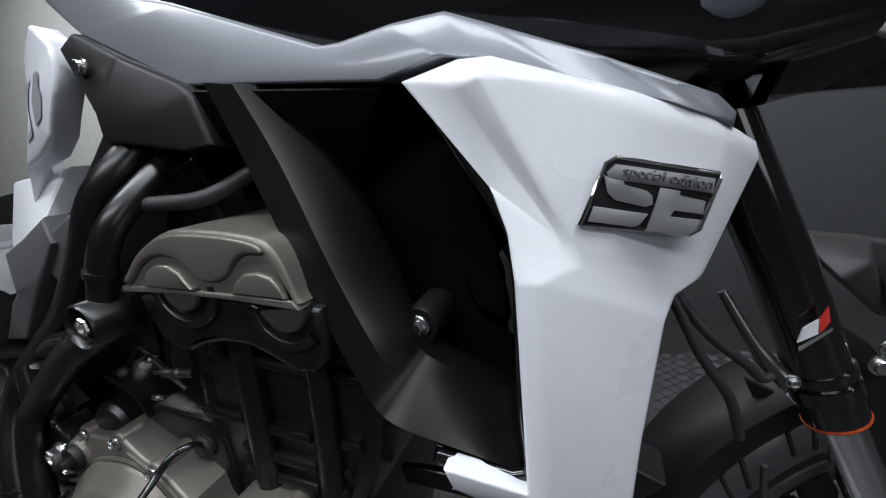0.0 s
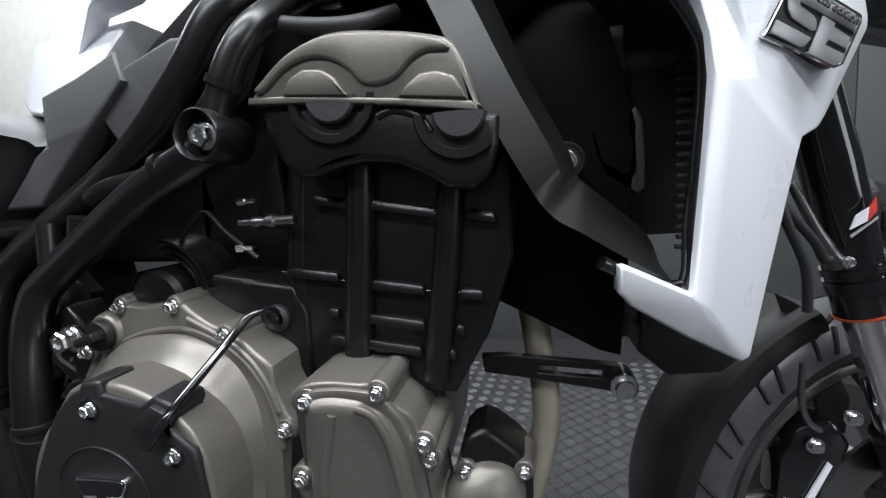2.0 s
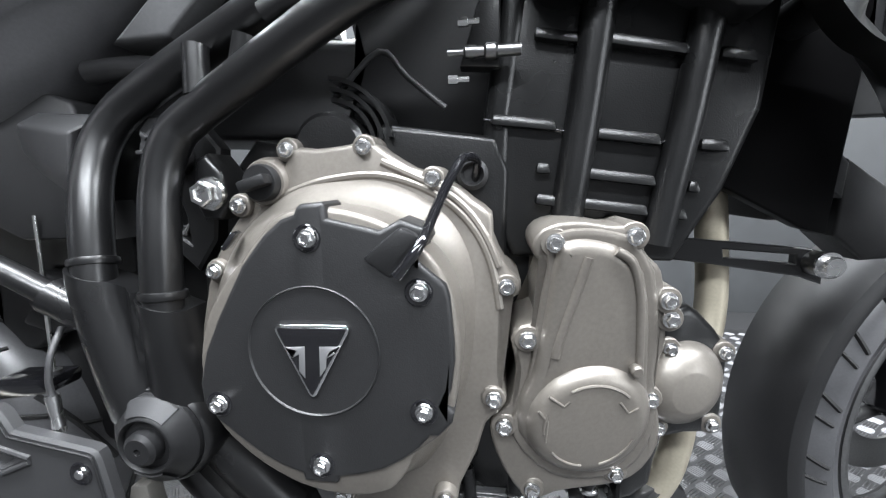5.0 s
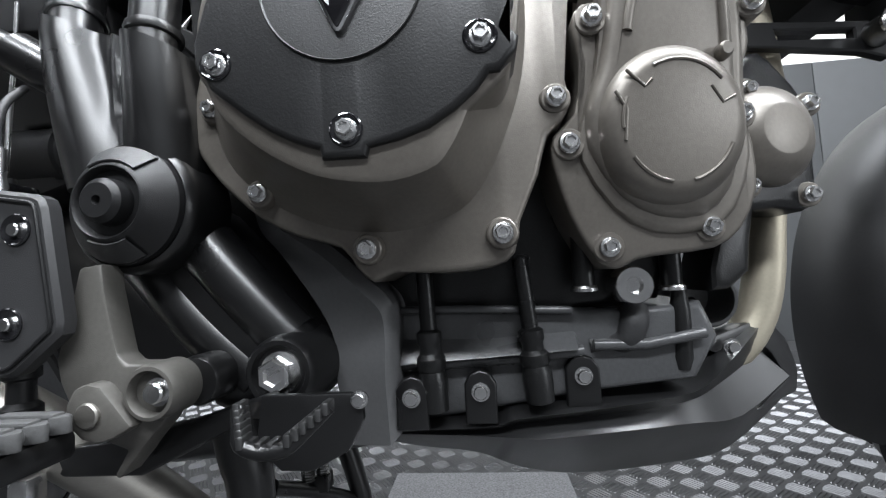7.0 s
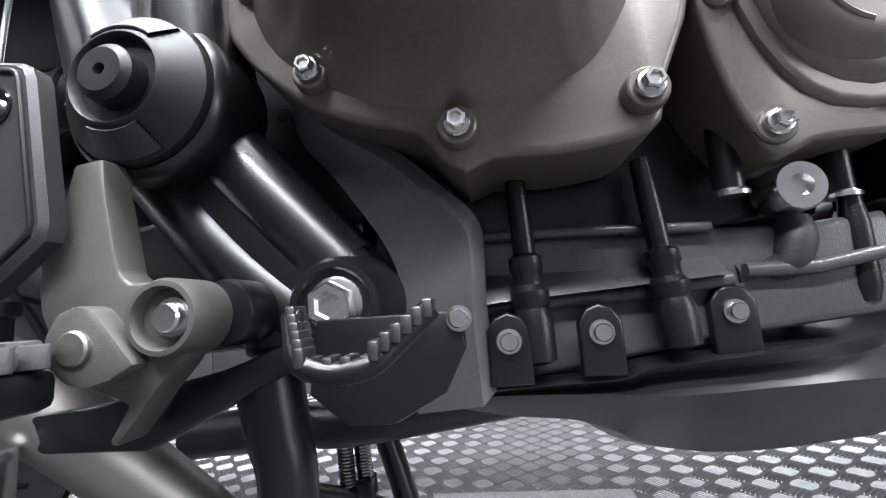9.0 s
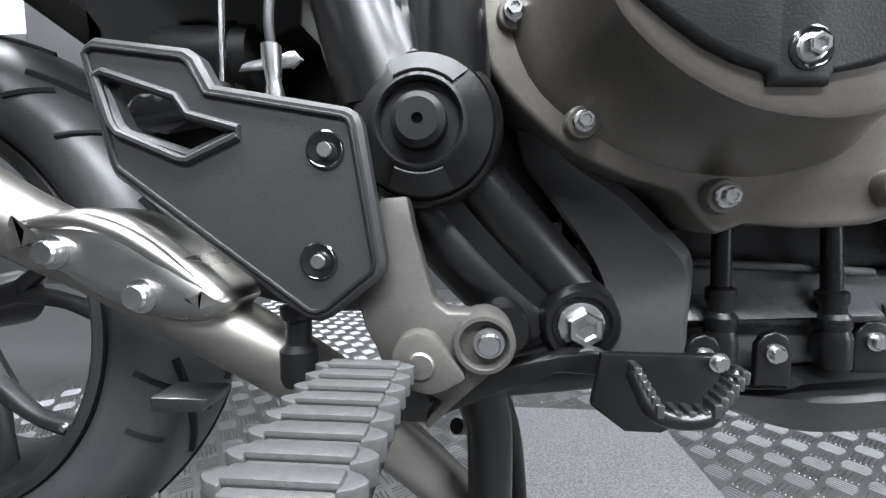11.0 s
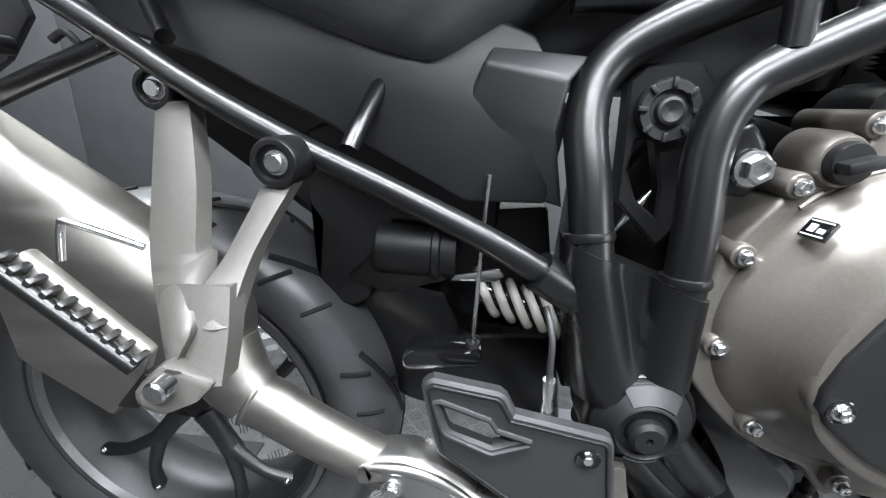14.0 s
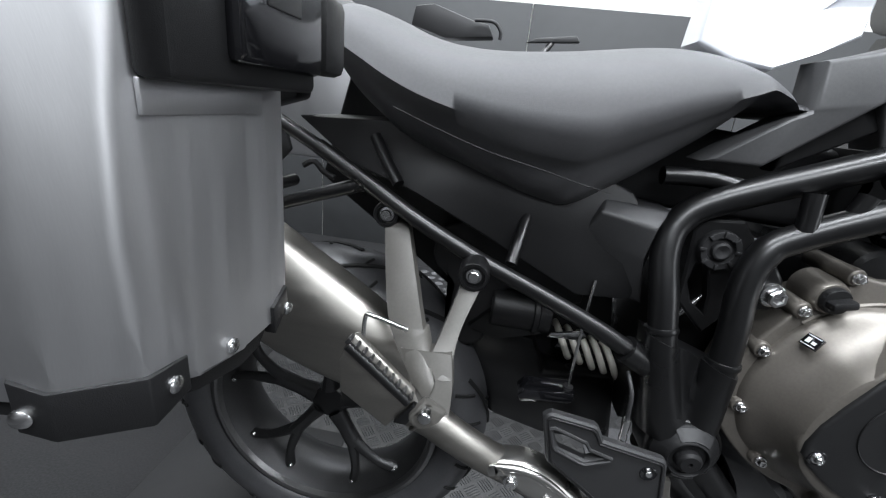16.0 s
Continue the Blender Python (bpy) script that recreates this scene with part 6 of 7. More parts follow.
part("stand_foot", tube([(base.x - 0.06, 0.1, 0.016), (base.x + 0.06, 0.1, 0.016)], 0.012, smooth=1), BLACK_PAINT, stand)
part("stand_leg", tube([(0.0553, 0.3, 0.2406), (0.0768, 0.3, 0.1747), (0.0891, 0.3, 0.123)] + [(0.0991, 0.3, 0.02)], 0.0135), BLACK_PAINT, stand)
part("stand_foot", tube([(0.0391, 0.3, 0.014), (0.1491, 0.3, 0.014)], 0.01, smooth=1), BLACK_PAINT, stand)
part("stand_bar", tube([(0.0156, 0.2, 0.1982), (0.0481, 0.25, 0.1683), (0.0832, 0.3, 0.1308)], 0.009), BLACK_PAINT, stand)
for a, b in (((0.036, 0.24, 0.2366), (0.0395, 0.24, 0.1877)), ((0.0506, 0.25, 0.2335), (0.0544, 0.25, 0.1883))):
    a, b = Vector(a), Vector(b)
    coil = [a.lerp(b, k / 120) + Vector((0.007 * math.cos(k * math.tau / 8), 0.007 * math.sin(k * math.tau / 8), 0)) for k in range(121)]
    part("stand_spring", tube(coil, 0.0018, segs=6, smooth=1), STEEL_DARK, stand)
part("stand_lug", slab([(0.0338, 0.24, 0.1908), (0.0633, 0.24, 0.1924), (0.0647, 0.24, 0.1725), (0.038, 0.24, 0.1679)], 0.02, 0.002), BLACK_PAINT, stand)


# ---- wheels ----
def tyre_point(R, hw, a, v):
    """A point of the tread: a round the axle, v across from -1 to 1."""
    s = v * 1.5
    return Vector(((R - 0.058 * (1 - math.cos(s))) * math.cos(a), hw * math.sin(s), (R - 0.058 * (1 - math.cos(s))) * math.sin(a)))


def make_wheel(name, label, at, R, hw, rim_r, yaw=0.0, spokes=5, grooves=14):
    m = pose(at[0], at[1], at[2], 0, 0, yaw)
    w = new(name)
    w.parent = bike
    w.matrix_local = m
    tagged(w, label)
    pr = [(rim_r + 0.004, -hw * 0.72), (rim_r + 0.012, -hw * 0.86), (rim_r + 0.03, -hw * 0.98)]
    for k in range(-8, 9):
        s = k / 8 * 1.5
        pr.append((R - 0.058 * (1 - math.cos(s)), hw * math.sin(s)))
    pr += [(rim_r + 0.03, hw * 0.98), (rim_r + 0.012, hw * 0.86), (rim_r + 0.004, hw * 0.72)]
    part("tyre", lathe(pr, segs=96, caps=False), TYRE, w)
    rim = part("rim", lathe([(rim_r + 0.006, -hw * 0.78), (rim_r + 0.002, -hw * 0.83), (rim_r - 0.006, -hw * 0.8), (rim_r - 0.01, -hw * 0.7), (rim_r - 0.028, -hw * 0.4), (rim_r - 0.036, 0), (rim_r - 0.028, hw * 0.4), (rim_r - 0.01, hw * 0.7), (rim_r + 0.004, hw * 0.8), (rim_r + 0.01, hw * 0.5), (rim_r + 0.01, -hw * 0.5), (rim_r + 0.006, -hw * 0.78)], segs=72), RIM_GREY, w, "dark metallic cast wheel rim")
    part("rim_lip", lathe([(rim_r + 0.005, -hw * 0.84), (rim_r - 0.003, -hw * 0.87), (rim_r - 0.008, -hw * 0.84), (rim_r - 0.012, -hw * 0.72)], segs=72, caps=False), STEEL_DARK, w)
    part("hub", lathe([(0.02, -hw * 0.45), (0.034, -hw * 0.42), (0.036, -hw * 0.2), (0.033, 0), (0.036, hw * 0.5), (0.03, hw * 0.6)], segs=32), BLACK_PAINT, w)
    for k in range(spokes):
        a = math.tau * (k + 0.2) / spokes
        fork_r = rim_r * 0.5
        stem = [Vector((r * math.cos(a), -hw * (0.3 + 0.25 * r / rim_r), r * math.sin(a))) for r in (0.03, fork_r * 0.6, fork_r)]
        part("spoke", tube(stem, 0.014, radii=[0.02, 0.0155, 0.0165], segs=10, flat=0.75), RIM_GREY, w)
        for da in (-0.27, 0.27):
            ends = [Vector((r * math.cos(a + d), -hw * y, r * math.sin(a + d))) for r, d, y in ((fork_r * 0.92, da * 0.1, 0.43), (rim_r * 0.72, da * 0.6, 0.47), (rim_r - 0.02, da, 0.42))]
            part("spoke_fork", tube(ends, 0.01, radii=[0.0125, 0.0092, 0.0115], segs=10, flat=0.8), RIM_GREY, w)
            q = ends[2] * 0.965
            bolt(w, 0, 0, 0, 0.0042, "socket", turn=pose(q.x, -hw * 0.52, q.z))
    # Raised black strips: the shade of cut grooves is put into their colour.
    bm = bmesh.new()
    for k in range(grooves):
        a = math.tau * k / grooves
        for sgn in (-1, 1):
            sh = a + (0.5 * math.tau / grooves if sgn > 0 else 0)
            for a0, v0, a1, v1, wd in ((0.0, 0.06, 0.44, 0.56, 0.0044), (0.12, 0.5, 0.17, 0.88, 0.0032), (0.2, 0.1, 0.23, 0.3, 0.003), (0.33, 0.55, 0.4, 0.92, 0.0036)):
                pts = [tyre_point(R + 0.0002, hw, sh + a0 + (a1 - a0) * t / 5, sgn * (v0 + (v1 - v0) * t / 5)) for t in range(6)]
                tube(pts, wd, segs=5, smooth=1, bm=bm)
    part("groove_shade_strips", bm, GROOVE_SHADE, w)
    return w


rear = make_wheel("rear_wheel", "black cast rear wheel with road tyre", (-0.58, CY - 0.005, 0.326), 0.322, 0.086, 0.224, grooves=11)
front = make_wheel("front_wheel", "black cast front wheel turned to the left", (1.075, 0.43, 0.337), 0.335, 0.06, 0.25, yaw=16, grooves=20)
for sgn in (-1, 1):
    part("brake_disc", lathe([(0.095, sgn * 0.066), (0.155, sgn * 0.066), (0.155, sgn * 0.071), (0.095, sgn * 0.071), (0.095, sgn * 0.066)], segs=48), STEEL_DARK, front)
part("front_mudguard", lathe([(0.322, -0.054), (0.335, -0.0555), (0.348, -0.05), (0.358, -0.032), (0.363, 0), (0.359, 0.04), (0.349, 0.066), (0.33, 0.073), (0.327, 0.069), (0.345, 0.061), (0.356, 0), (0.345, -0.046), (0.333, -0.0515), (0.323, -0.05), (0.322, -0.054)], a0=math.pi * 0.62, a1=math.pi * 1.14, segs=40), BLACK_PLASTIC, front, "satin black front mudguard")

# ---- front fork ----
fork = part("fork_leg", tube([(0.8725, 0.274, 1.05), (0.9089, 0.285, 0.9368), (0.9315, 0.29, 0.8676), (0.9863, 0.305, 0.6751)], 0.03, smooth=1, segs=24), BLACK_GLOSS, bike, "gloss black upside-down fork leg with sticker")
for p in ([(0.9679, 0.3, 0.7388), (0.9703, 0.3, 0.7301)], [(0.9721, 0.3, 0.7228), (0.9763, 0.3, 0.7067)]):
    part("fork_collar", tube(p, 0.0325, smooth=1, segs=24), BLACK_GLOSS, fork)
part("seal_ring", tube([(0.9856, 0.305, 0.6773), (0.9866, 0.305, 0.6743)], 0.0308, smooth=1, segs=24), ORANGE_RING, fork)
part("fork_tube", tube([(0.9869, 0.305, 0.6736), (1.0198, 0.31, 0.5718), (1.0519, 0.315, 0.4769)], 0.0235, smooth=1, segs=24), CHROME, fork)
part("fork_foot", tube([(1.0419, 0.315, 0.5061), (1.0683, 0.32, 0.429)], 0.031, smooth=1, segs=24), BLACK_PAINT, fork)
part("fork_sticker", slab([(0.9362, 0.256, 0.7873), (0.9402, 0.254, 0.8038), (0.9523, 0.254, 0.8124), (0.952, 0.255, 0.7967)], 0.002, 0.0), WHITE, fork)
part("fork_sticker", slab([(0.9523, 0.254, 0.8124), (0.9612, 0.258, 0.8235), (0.9626, 0.258, 0.8078), (0.953, 0.255, 0.7967)], 0.002, 0.0), mat("sticker_red", (0.5, 0.03, 0.02), 0.4), fork)
part("fork_sticker", slab([(0.9377, 0.257, 0.7809), (0.9647, 0.259, 0.8009), (0.9647, 0.259, 0.7983), (0.9383, 0.257, 0.7776)], 0.002, 0.0), ALU, fork)
hose = part("brake_line", tube([(0.80, 0.235, 0.93), (0.82, 0.225, 0.88), (0.8424, 0.22, 0.8348), (0.8598, 0.22, 0.8091), (0.8875, 0.23, 0.7778), (0.9017, 0.24, 0.7576), (0.9141, 0.25, 0.7566)], 0.005), RUBBER, bike)
part("brake_line", tube([(0.795, 0.225, 0.93), (0.815, 0.21, 0.885), (0.8312, 0.2, 0.841), (0.8451, 0.2, 0.8008), (0.8677, 0.21, 0.7535), (0.8765, 0.22, 0.7028)], 0.005), RUBBER, bike)
part("line_clamp", tube([(0.875, 0.255, 0.845), (0.8907, 0.25, 0.8069), (0.9036, 0.25, 0.7801), (0.9147, 0.252, 0.7622), (0.9262, 0.252, 0.7467)], 0.0075, radii=[0.0045, 0.0055, 0.006, 0.0085, 0.008, 0.0095]), STEEL_DARK, bike)
c = (0.9284, 0.245, 0.7516)
bolt(bike, c[0], c[1], c[2], 0.007)
guard = part("fork_guard", slab([(1.0004, 0.34, 0.7692), (1.0277, 0.34, 0.7465), (1.0757, 0.34, 0.6717), (1.0845, 0.35, 0.4056), (1.049, 0.35, 0.5119), (1.0226, 0.345, 0.6747)], 0.008, 0.002), BLACK_PLASTIC, bike)
for c in ((1.0442, 0.3292, 0.7419), (1.0332, 0.3264, 0.7245)):
    bolt(guard, c[0], c[1], c[2], 0.0085, "socket")
caliper = part("brake_caliper", slab([(0.9278, 0.32, 0.4984), (0.9707, 0.32, 0.5154), (0.9944, 0.32, 0.481), (0.9758, 0.32, 0.4284), (0.9343, 0.32, 0.3645), (0.903, 0.32, 0.3822), (0.9075, 0.32, 0.4545)], 0.05, 0.008), BLACK_GLOSS, bike, "gloss black brake caliper")
part("caliper_mark", slab([(0.9376, 0.316, 0.3967), (0.9639, 0.316, 0.4573), (0.9686, 0.316, 0.4521), (0.9439, 0.316, 0.3896)], 0.003, 0.0), WHITE, caliper)
for c in ((0.9458, 0.315, 0.4821), (0.9168, 0.315, 0.3771), (0.9879, 0.315, 0.5246)):
    bolt(caliper, c[0], c[1], c[2], 0.0085, "socket")
part("caliper_line", tube([(0.9197, 0.3, 0.6076), (0.9186, 0.3, 0.5591), (0.931, 0.305, 0.5234), (0.9481, 0.31, 0.508)], 0.004), STEEL_DARK, caliper)
part("amber_reflector", slab([(1.0577, 0.33, 0.5051), (1.0675, 0.33, 0.5158), (1.0803, 0.33, 0.5127), (1.0918, 0.33, 0.4179), (1.0735, 0.33, 0.4094)], 0.006, 0.003), ORANGE, bike, "amber side reflector")
part("fork_stay", slab([(0.9174, 0.36, 0.6871), (0.9604, 0.36, 0.6605), (1.015, 0.36, 0.5284), (1.0107, 0.36, 0.4725), (0.9811, 0.36, 0.4899)], 0.01, 0.003), BLACK_PLASTIC, bike)
cowl = part("front_cowl", patchwork(named("a b c d e f", [(0.99, 0.4, 0.8453), (1.0007, 0.4, 0.8565), (1.0608, 0.42, 0.84), (1.1471, 0.45, 0.8092), (1.153, 0.45, 0.7229), (1.0772, 0.42, 0.7386)]) | named("g h i", [(1.0129, 0.36, 0.8117), (1.0491, 0.38, 0.8244), (0.9972, 0.38, 0.8355)]), ["a b i", "b c h i", "c d e f h", "h f g", "h g i"], 0.03, 0.005), GREY_PLASTIC, bike, "dark grey front inner cowl")
part("cowl_window", slab([(1.0722, 0.4, 0.7939), (1.0817, 0.4, 0.8083), (1.1318, 0.42, 0.7954), (1.1347, 0.42, 0.7524), (1.0725, 0.4, 0.7632)], 0.01, 0.002), WALL_DARK, cowl)
part("beak", patchwork(named("a b c d e", [(0.9669, 0.3, 1.1262), (0.9825, 0.28, 1.1149), (1.0236, 0.3, 1.0638), (1.062, 0.32, 1.0223), (1.0295, 0.33, 1.0643)]), ["a b c e", "c d e"], 0.02, 0.003), WHITE, bike, "white beak panel")
part("front_fairing", patchwork(named("a b c d e f g", [(0.8989, 0.2, 1.0196), (0.916, 0.18, 1.0648), (0.9245, 0.18, 1.0789), (0.9277, 0.2, 1.1222), (1.0534, 0.34, 1.0473), (1.0846, 0.36, 1.0095), (0.9626, 0.3, 1.0233)]), ["a b c e f g", "c d e"], 0.05, 0.006), BLACK_GLOSS, bike, "gloss black front fairing")
part("cockpit_trim", tube([(0.8163, 0.15, 1.1286), (0.8466, 0.14, 1.1002), (0.8673, 0.14, 1.0899), (0.8857, 0.15, 1.0988), (0.8939, 0.16, 1.1157)], 0.014), SILVER, bike)

# ---- behind the frame ----
part("rear_mudguard", plate([(-0.3956, 0.7015), (-0.3464, 0.7457), (-0.1664, 0.7265), (-0.1411, 0.6283), (-0.2088, 0.6218), (-0.2658, 0.6334), (-0.2955, 0.5284), (-0.3334, 0.5146), (-0.3698, 0.5225), (-0.3601, 0.6271), (-0.3877, 0.655)], 0.17, 0.26, 0.006, n=2), BLACK_PLASTIC, bike)
part("reservoir", lathe([(0.032, -0.05), (0.035, -0.046), (0.035, 0.02), (0.038, 0.022), (0.038, 0.03), (0.034, 0.032), (0.034, 0.05)], (-0.2373, 0.18, 0.5973), axis="x", segs=28), BLACK_PLASTIC, bike)
part("linkage_rod", tube([(-0.1569, 0.07, 0.7113), (-0.1586, 0.07, 0.6574), (-0.1597, 0.067, 0.5995), (-0.1602, 0.065, 0.537)], 0.0022, smooth=1), STEEL, bike)
part("rod_boot", tube([(-0.1602, 0.065, 0.5398), (-0.1607, 0.065, 0.5259)], 0.0075, smooth=1), RUBBER, bike)
part("brake_cable", tube([(-0.0985, 0.03, 0.6027), (-0.0933, 0.012, 0.5821), (-0.0927, 0.006, 0.5581), (-0.0911, 0.006, 0.5402)], 0.003), RUBBER, bike)
part("cable_ferrule", tube([(-0.0917, 0.006, 0.5438), (-0.0906, 0.006, 0.5216), (-0.0893, 0.006, 0.5025)], 0.0055, radii=[0.006, 0.006, 0.0045, 0.0065, 0.003], smooth=3), STEEL, bike)
a, b = Vector((-0.1537, 0.24, 0.5214)), Vector((-0.0342, 0.24, 0.4845))
coil = [a.lerp(b, k / 60) + 0.03 * (Vector((0, 1, 0)) * math.cos(k * math.tau / 12) + Vector((-0.35, 0, 0.94)) * math.sin(k * math.tau / 12)) for k in range(61)]
part("shock_spring", tube(coil, 0.0065, segs=10, smooth=2), SPRING_WHITE, bike, "white rear shock spring")
part("shock_body", tube([a, b], 0.022, smooth=1), BLACK_GLOSS, bike)
part("master_cylinder", slab([(-0.2341, 0.05, 0.5172), (-0.2226, 0.05, 0.5311), (-0.15, 0.05, 0.5361), (-0.1524, 0.05, 0.5172), (-0.2292, 0.05, 0.5047)], 0.04, 0.006), BLACK_GLOSS, bike)
# Bottom edge dropped below the arm as a black screen against the bright floor.
part("swingarm", slab([(-0.351, 0.2, 0.5204), (-0.2876, 0.2, 0.5468), (-0.2006, 0.2, 0.5304), (-0.1718, 0.2, 0.4659), (-0.0428, 0.2, 0.478), (-0.02, 0.2, 0.33), (-0.15, 0.2, 0.325), (-0.25, 0.2, 0.35), (-0.3271, 0.2, 0.4015)], 0.08, 0.01), BLACK_PAINT, bike)
part("wheel_hugger", slab([(-0.3275, 0.16, 0.555), (-0.2681, 0.16, 0.617), (-0.2097, 0.16, 0.6128), (-0.191, 0.16, 0.563), (-0.2719, 0.16, 0.5379)], 0.1, 0.01), BLACK_PLASTIC, bike)
part("bracket_plate", slab([(-0.1911, 0.14, 0.5732), (-0.1862, 0.14, 0.5809), (-0.1357, 0.14, 0.5925), (-0.1279, 0.14, 0.584), (-0.1382, 0.14, 0.5762)], 0.006, 0.001), STEEL, bike)
part("wire", tube([(-0.5908, 0.1, 0.8117), (-0.5742, 0.1, 0.8192), (-0.5601, 0.1, 0.8057), (-0.5433, 0.1, 0.7994)], 0.004), RUBBER, bike)
part("rear_bracket", slab([(-0.6887, 0.1, 0.8448), (-0.6551, 0.1, 0.8659), (-0.6212, 0.1, 0.8728), (-0.6102, 0.1, 0.8321), (-0.646, 0.1, 0.7919), (-0.6797, 0.1, 0.7719)], 0.01, 0.003), GREY_PLASTIC, bike)
part("rear_knob", lathe([(0.014, 0.03), (0.014, 0.01), (0.011, 0.008), (0.011, 0.0), (0.014, -0.002), (0.014, -0.008), (0.008, -0.01), (0.0001, -0.01)], (-0.6702, 0.08, 0.796), segs=24), STEEL_DARK, bike)
part("tail_plastic", slab([(-0.7569, 0.12, 0.9594), (-0.6011, 0.12, 0.9538), (-0.6099, 0.12, 0.9024), (-0.7132, 0.12, 0.8681), (-0.734, 0.12, 0.8003), (-0.797, 0.12, 0.7239), (-0.8002, 0.12, 0.7981)], 0.05, 0.006), BLACK_PLASTIC, bike)

# ---- pannier ----
pannier = thing("pannier", "brushed aluminium hard pannier with black corner guards", "pannier")
FX = -0.48
ring = [(-0.55, -0.05), (FX - 0.007, -0.155), (FX - 0.0005, -0.19), (FX + 0.002, -0.235), (FX + 0.002, -0.28), (FX, -0.315), (FX - 0.031, -0.336), (-0.94, -0.39), (-0.97, -0.36), (-0.97, -0.09)]
LOW_EDGE = [0.76, 0.741, 0.7275, 0.7295, 0.742, 0.757, 0.757, 0.757, 0.757, 0.757]
bm = bmesh.new()
bridge(bm, [[(x, y - (grow if y < -0.3 else 0), z or low) for (x, y), low in zip(ring, LOW_EDGE)] for z, grow in ((None, 0.0), (0.775, 0.001), (0.8, 0.003), (0.84, 0.004), (0.9, 0.0), (0.95, -0.008), (1.03, -0.015))])
bmesh.ops.bevel(bm, geom=[e for e in bm.edges if abs(e.verts[0].co.z - e.verts[1].co.z) > 0.01], offset=0.005, segments=3, affect="EDGES", profile=0.5)
body = part("body", bm, ALU, pannier)
bm = bmesh.new()
bridge(bm, [[(x - 0.012, y + (0.012 if y < -0.2 else -0.004), low - dz) for (x, y), low in zip(ring, LOW_EDGE)] for dz in (0.022, -0.006)])
part("base", bm, BLACK_PLASTIC, pannier)
bm = bmesh.new()
bridge(bm, [[(x + (0.004 if x > -0.6 else -0.004), y + (0.012 if y < -0.3 else 0.002), z) for x, y in ring] for z in (1.03, 1.075)])
bmesh.ops.bevel(bm, geom=bm.edges[:], offset=0.004, segments=2, affect="EDGES", profile=0.5)
part("lid", bm, ALU, pannier)
edge = [((FX + 0.0035, -0.29), 0.763, 0.74), ((FX + 0.0025, -0.3165), 0.766, 0.735), ((FX - 0.0325, -0.3395), 0.766, 0.737), ((FX - 0.05, -0.342), 0.772, 0.742)]
guard = bmesh.new()
bridge(guard, [[(x, y, top), (x, y, low), (x - 0.012, y + 0.012, low - 0.004), (x - 0.012, y + 0.012, top)] for (x, y), top, low in edge])
bmesh.ops.bevel(guard, geom=guard.edges[:], offset=0.001, segments=2, affect="EDGES", profile=0.5, clamp_overlap=True)
part("corner_guard", guard, BLACK_PLASTIC, pannier)
part("corner_guard", slab([(FX + 0.003, -0.193, 0.7455), (FX - 0.003, -0.16, 0.751), (FX - 0.004, -0.157, 0.728), (FX + 0.003, -0.192, 0.7205)], 0.01, 0.001, axis=(-1, 0, 0)), BLACK_PLASTIC, pannier)
for p in ((-0.3017, 0.752), (-0.2487, 0.7445), (-0.1715, 0.7345)):
    bolt(pannier, 0, 0, 0, 0.0046, "rivet", turn=pose(FX + 0.0035, p[0], p[1], 0, 0, 90), name="rivet")
bolt(pannier, 0, 0, 0, 0.0046, "rivet", turn=pose(FX - 0.045, -0.3425, 0.752, 0, 0, 20), name="rivet")
latch = part("latch", box(FX + 0.001, FX + 0.022, -0.302, -0.155, 0.914, 1.02, 0.005), BLACK_PLASTIC, pannier, "black plastic latch housing")
part("latch_lever", box(FX + 0.018, FX + 0.03, -0.262, -0.16, 0.926, 1.0, 0.005), BLACK_GLOSS, latch)
part("latch_slot", box(FX + 0.0295, FX + 0.031, -0.236, -0.196, 0.958, 0.985, 0.0008), GREY_PLASTIC, latch)
part("latch_end", box(FX + 0.004, FX + 0.03, -0.152, -0.112, 0.928, 0.985, 0.008), BLACK_PLASTIC, latch)
part("latch_hook", box(FX + 0.001, FX + 0.004, -0.3, -0.2, 0.898, 0.915, 0.001), ALU, latch)
part("pannier_rack", tube([(FX - 0.02, -0.165, 0.78), (FX - 0.1, -0.1, 0.8), (-0.58, 0.05, 0.8)], 0.008), BLACK_PAINT, pannier)

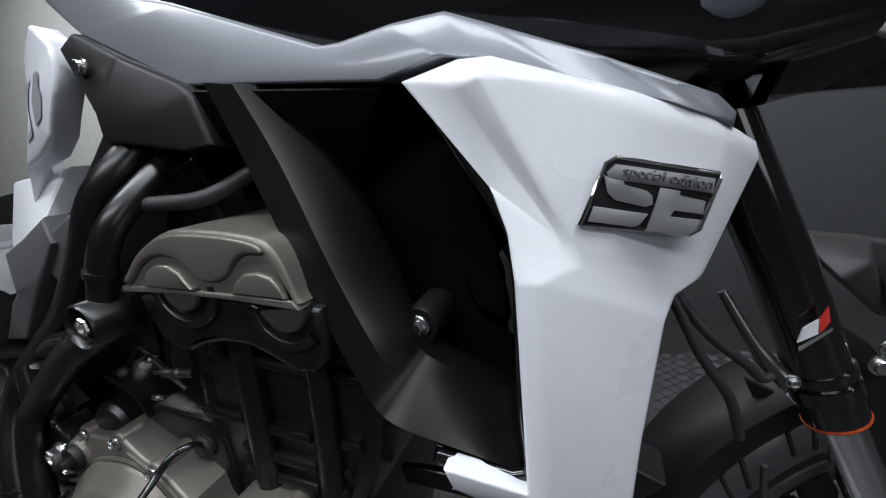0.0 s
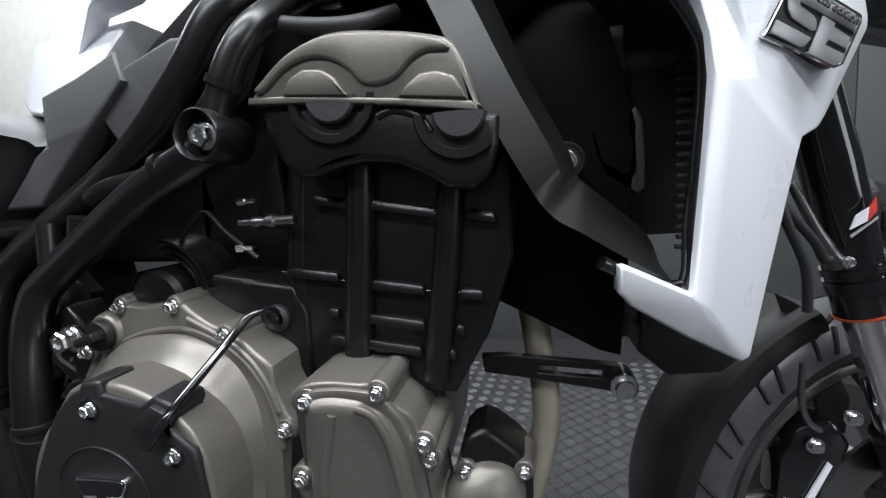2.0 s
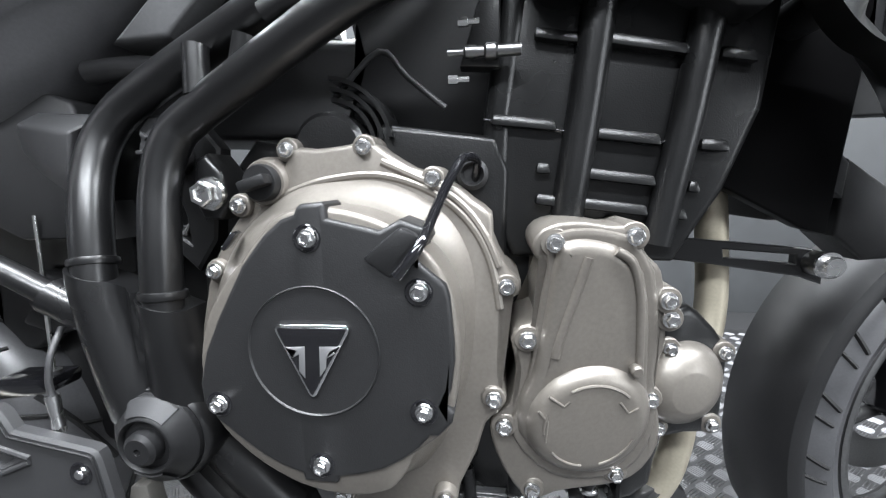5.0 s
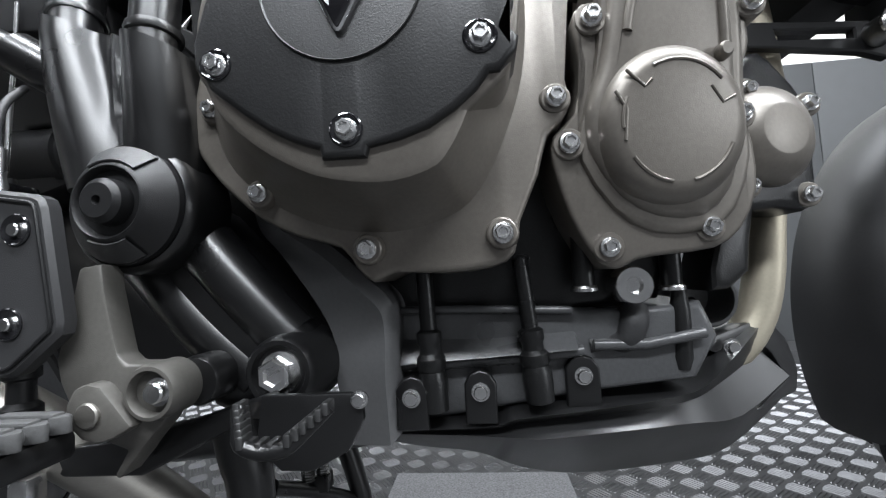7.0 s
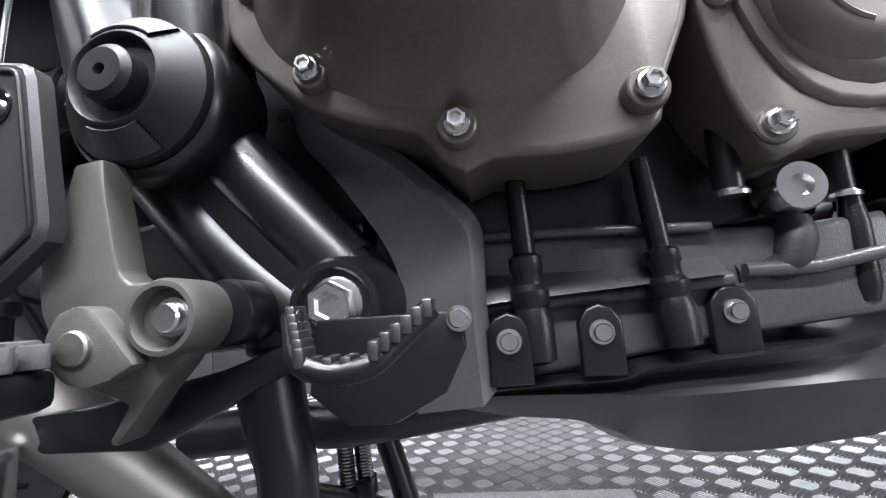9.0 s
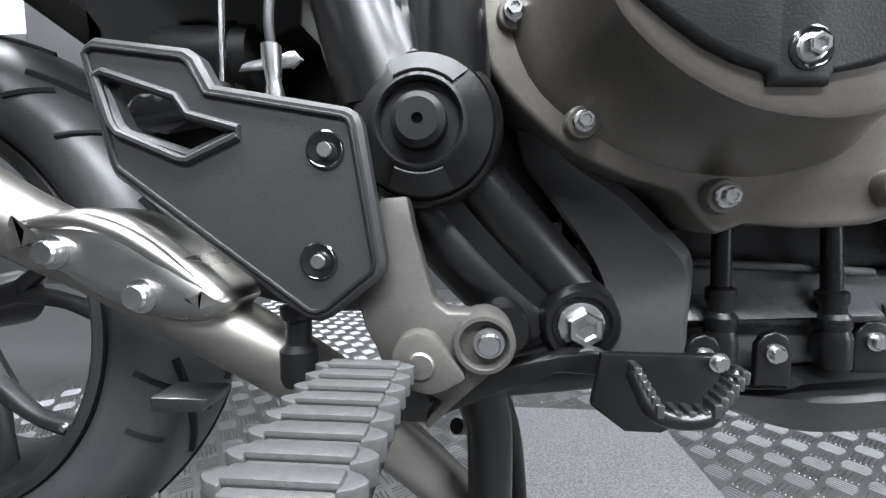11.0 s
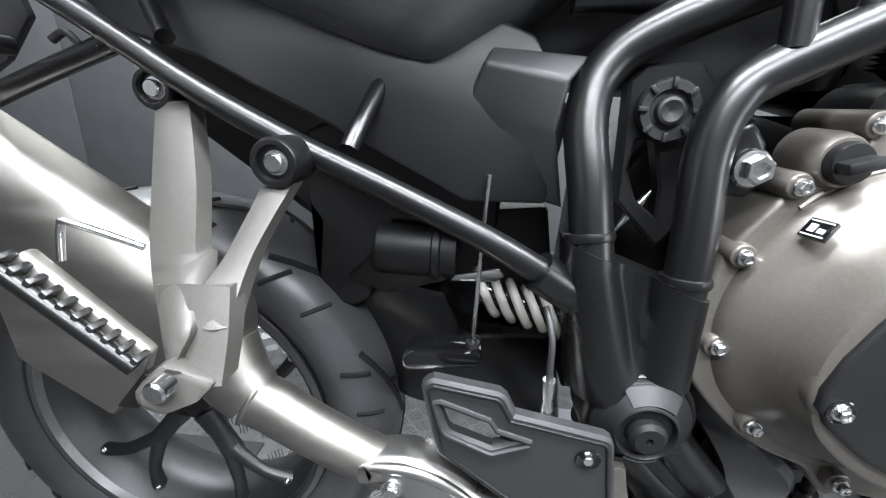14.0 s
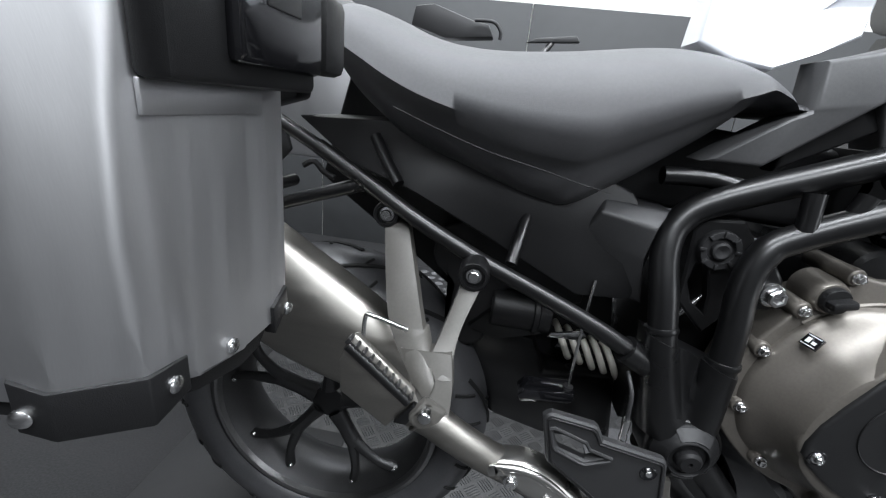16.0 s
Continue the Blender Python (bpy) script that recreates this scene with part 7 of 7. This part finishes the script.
# far pannier lid behind the seat
far = thing("far_pannier", "grey pannier latch with black loop beyond the seat", "pannier")
part("body", box(-0.95, -0.45, 0.62, 0.86, 0.74, 1.0, 0.01), ALU, far)
part("latch", slab([(-0.5637, 0.62, 1.0871), (-0.5557, 0.62, 1.1298), (-0.5103, 0.62, 1.1367), (-0.4115, 0.62, 1.1073), (-0.3765, 0.62, 1.1027), (-0.3633, 0.62, 1.0758), (-0.477, 0.62, 1.0644)], 0.05, 0.004), GREY_PLASTIC, far)
part("loop", tube([(-0.4088, 0.6, 1.1051), (-0.3656, 0.6, 1.1047), (-0.347, 0.6, 1.0861), (-0.3472, 0.6, 1.0688)], 0.004), RUBBER, far)
part("rack", tube([(-0.5, 0.63, 0.95), (-0.5, 0.35, 0.8)], 0.008), BLACK_PAINT, far)
part("far_handle", slab([(-0.2864, 0.6, 1.0697), (-0.2597, 0.6, 1.081), (-0.1733, 0.6, 1.0928), (-0.1632, 0.6, 1.0791)], 0.02, 0.003), GREY_PLASTIC, far)
part("handle_post", tube([(-0.2261, 0.61, 1.0745), (-0.35, 0.5, 0.9), (-0.5, 0.35, 0.82)], 0.007), BLACK_PAINT, far)

# ---- tread bars ----
CELL, TURN_A = 0.042, radians(38)
verts, faces = [], []
ca, sa = math.cos(TURN_A), math.sin(TURN_A)
for i in range(-48, 48):
    for j in range(-48, 48):
        gx, gy = i * CELL, j * CELL
        wx, wy = 0.3 + gx * ca - gy * sa, 0.7 + gx * sa + gy * ca
        if not (-0.98 < wx < 1.5 and -0.5 < wy < 1.72) or (0.05 < wx < 0.425 and 0.1 < wy < 0.65) or (-1.05 < wx < -0.6 and wy < 0.44):
            continue
        flip = (i + j) % 2
        for k in range(5):
            off = (k - 2) * CELL * 0.17
            half = CELL * (0.46 if k in (1, 2, 3) else 0.4)
            base = len(verts)
            for u, v, z in ((-half, -0.0016, 0.0038), (half, -0.0016, 0.0038), (half, 0.0016, 0.0038), (-half, 0.0016, 0.0038), (-half * 0.86, 0, 0.0058), (half * 0.86, 0, 0.0058)):
                a, b = (u, v + off) if flip else (v + off, u)
                verts.append((wx + a * ca - b * sa, wy + a * sa + b * ca, z))
            for f in ((0, 1, 5, 4), (2, 3, 4, 5), (1, 2, 5), (3, 0, 4)):
                faces.append([base + q for q in f])
me = bpy.data.meshes.new("tread_bars")
me.from_pydata(verts, [], faces)
me.materials.append(TREAD)
bars = new("tread_bars", me)
tagged(bars, "raised bar pattern of the tread plate", "floor pattern", kind="stuff")
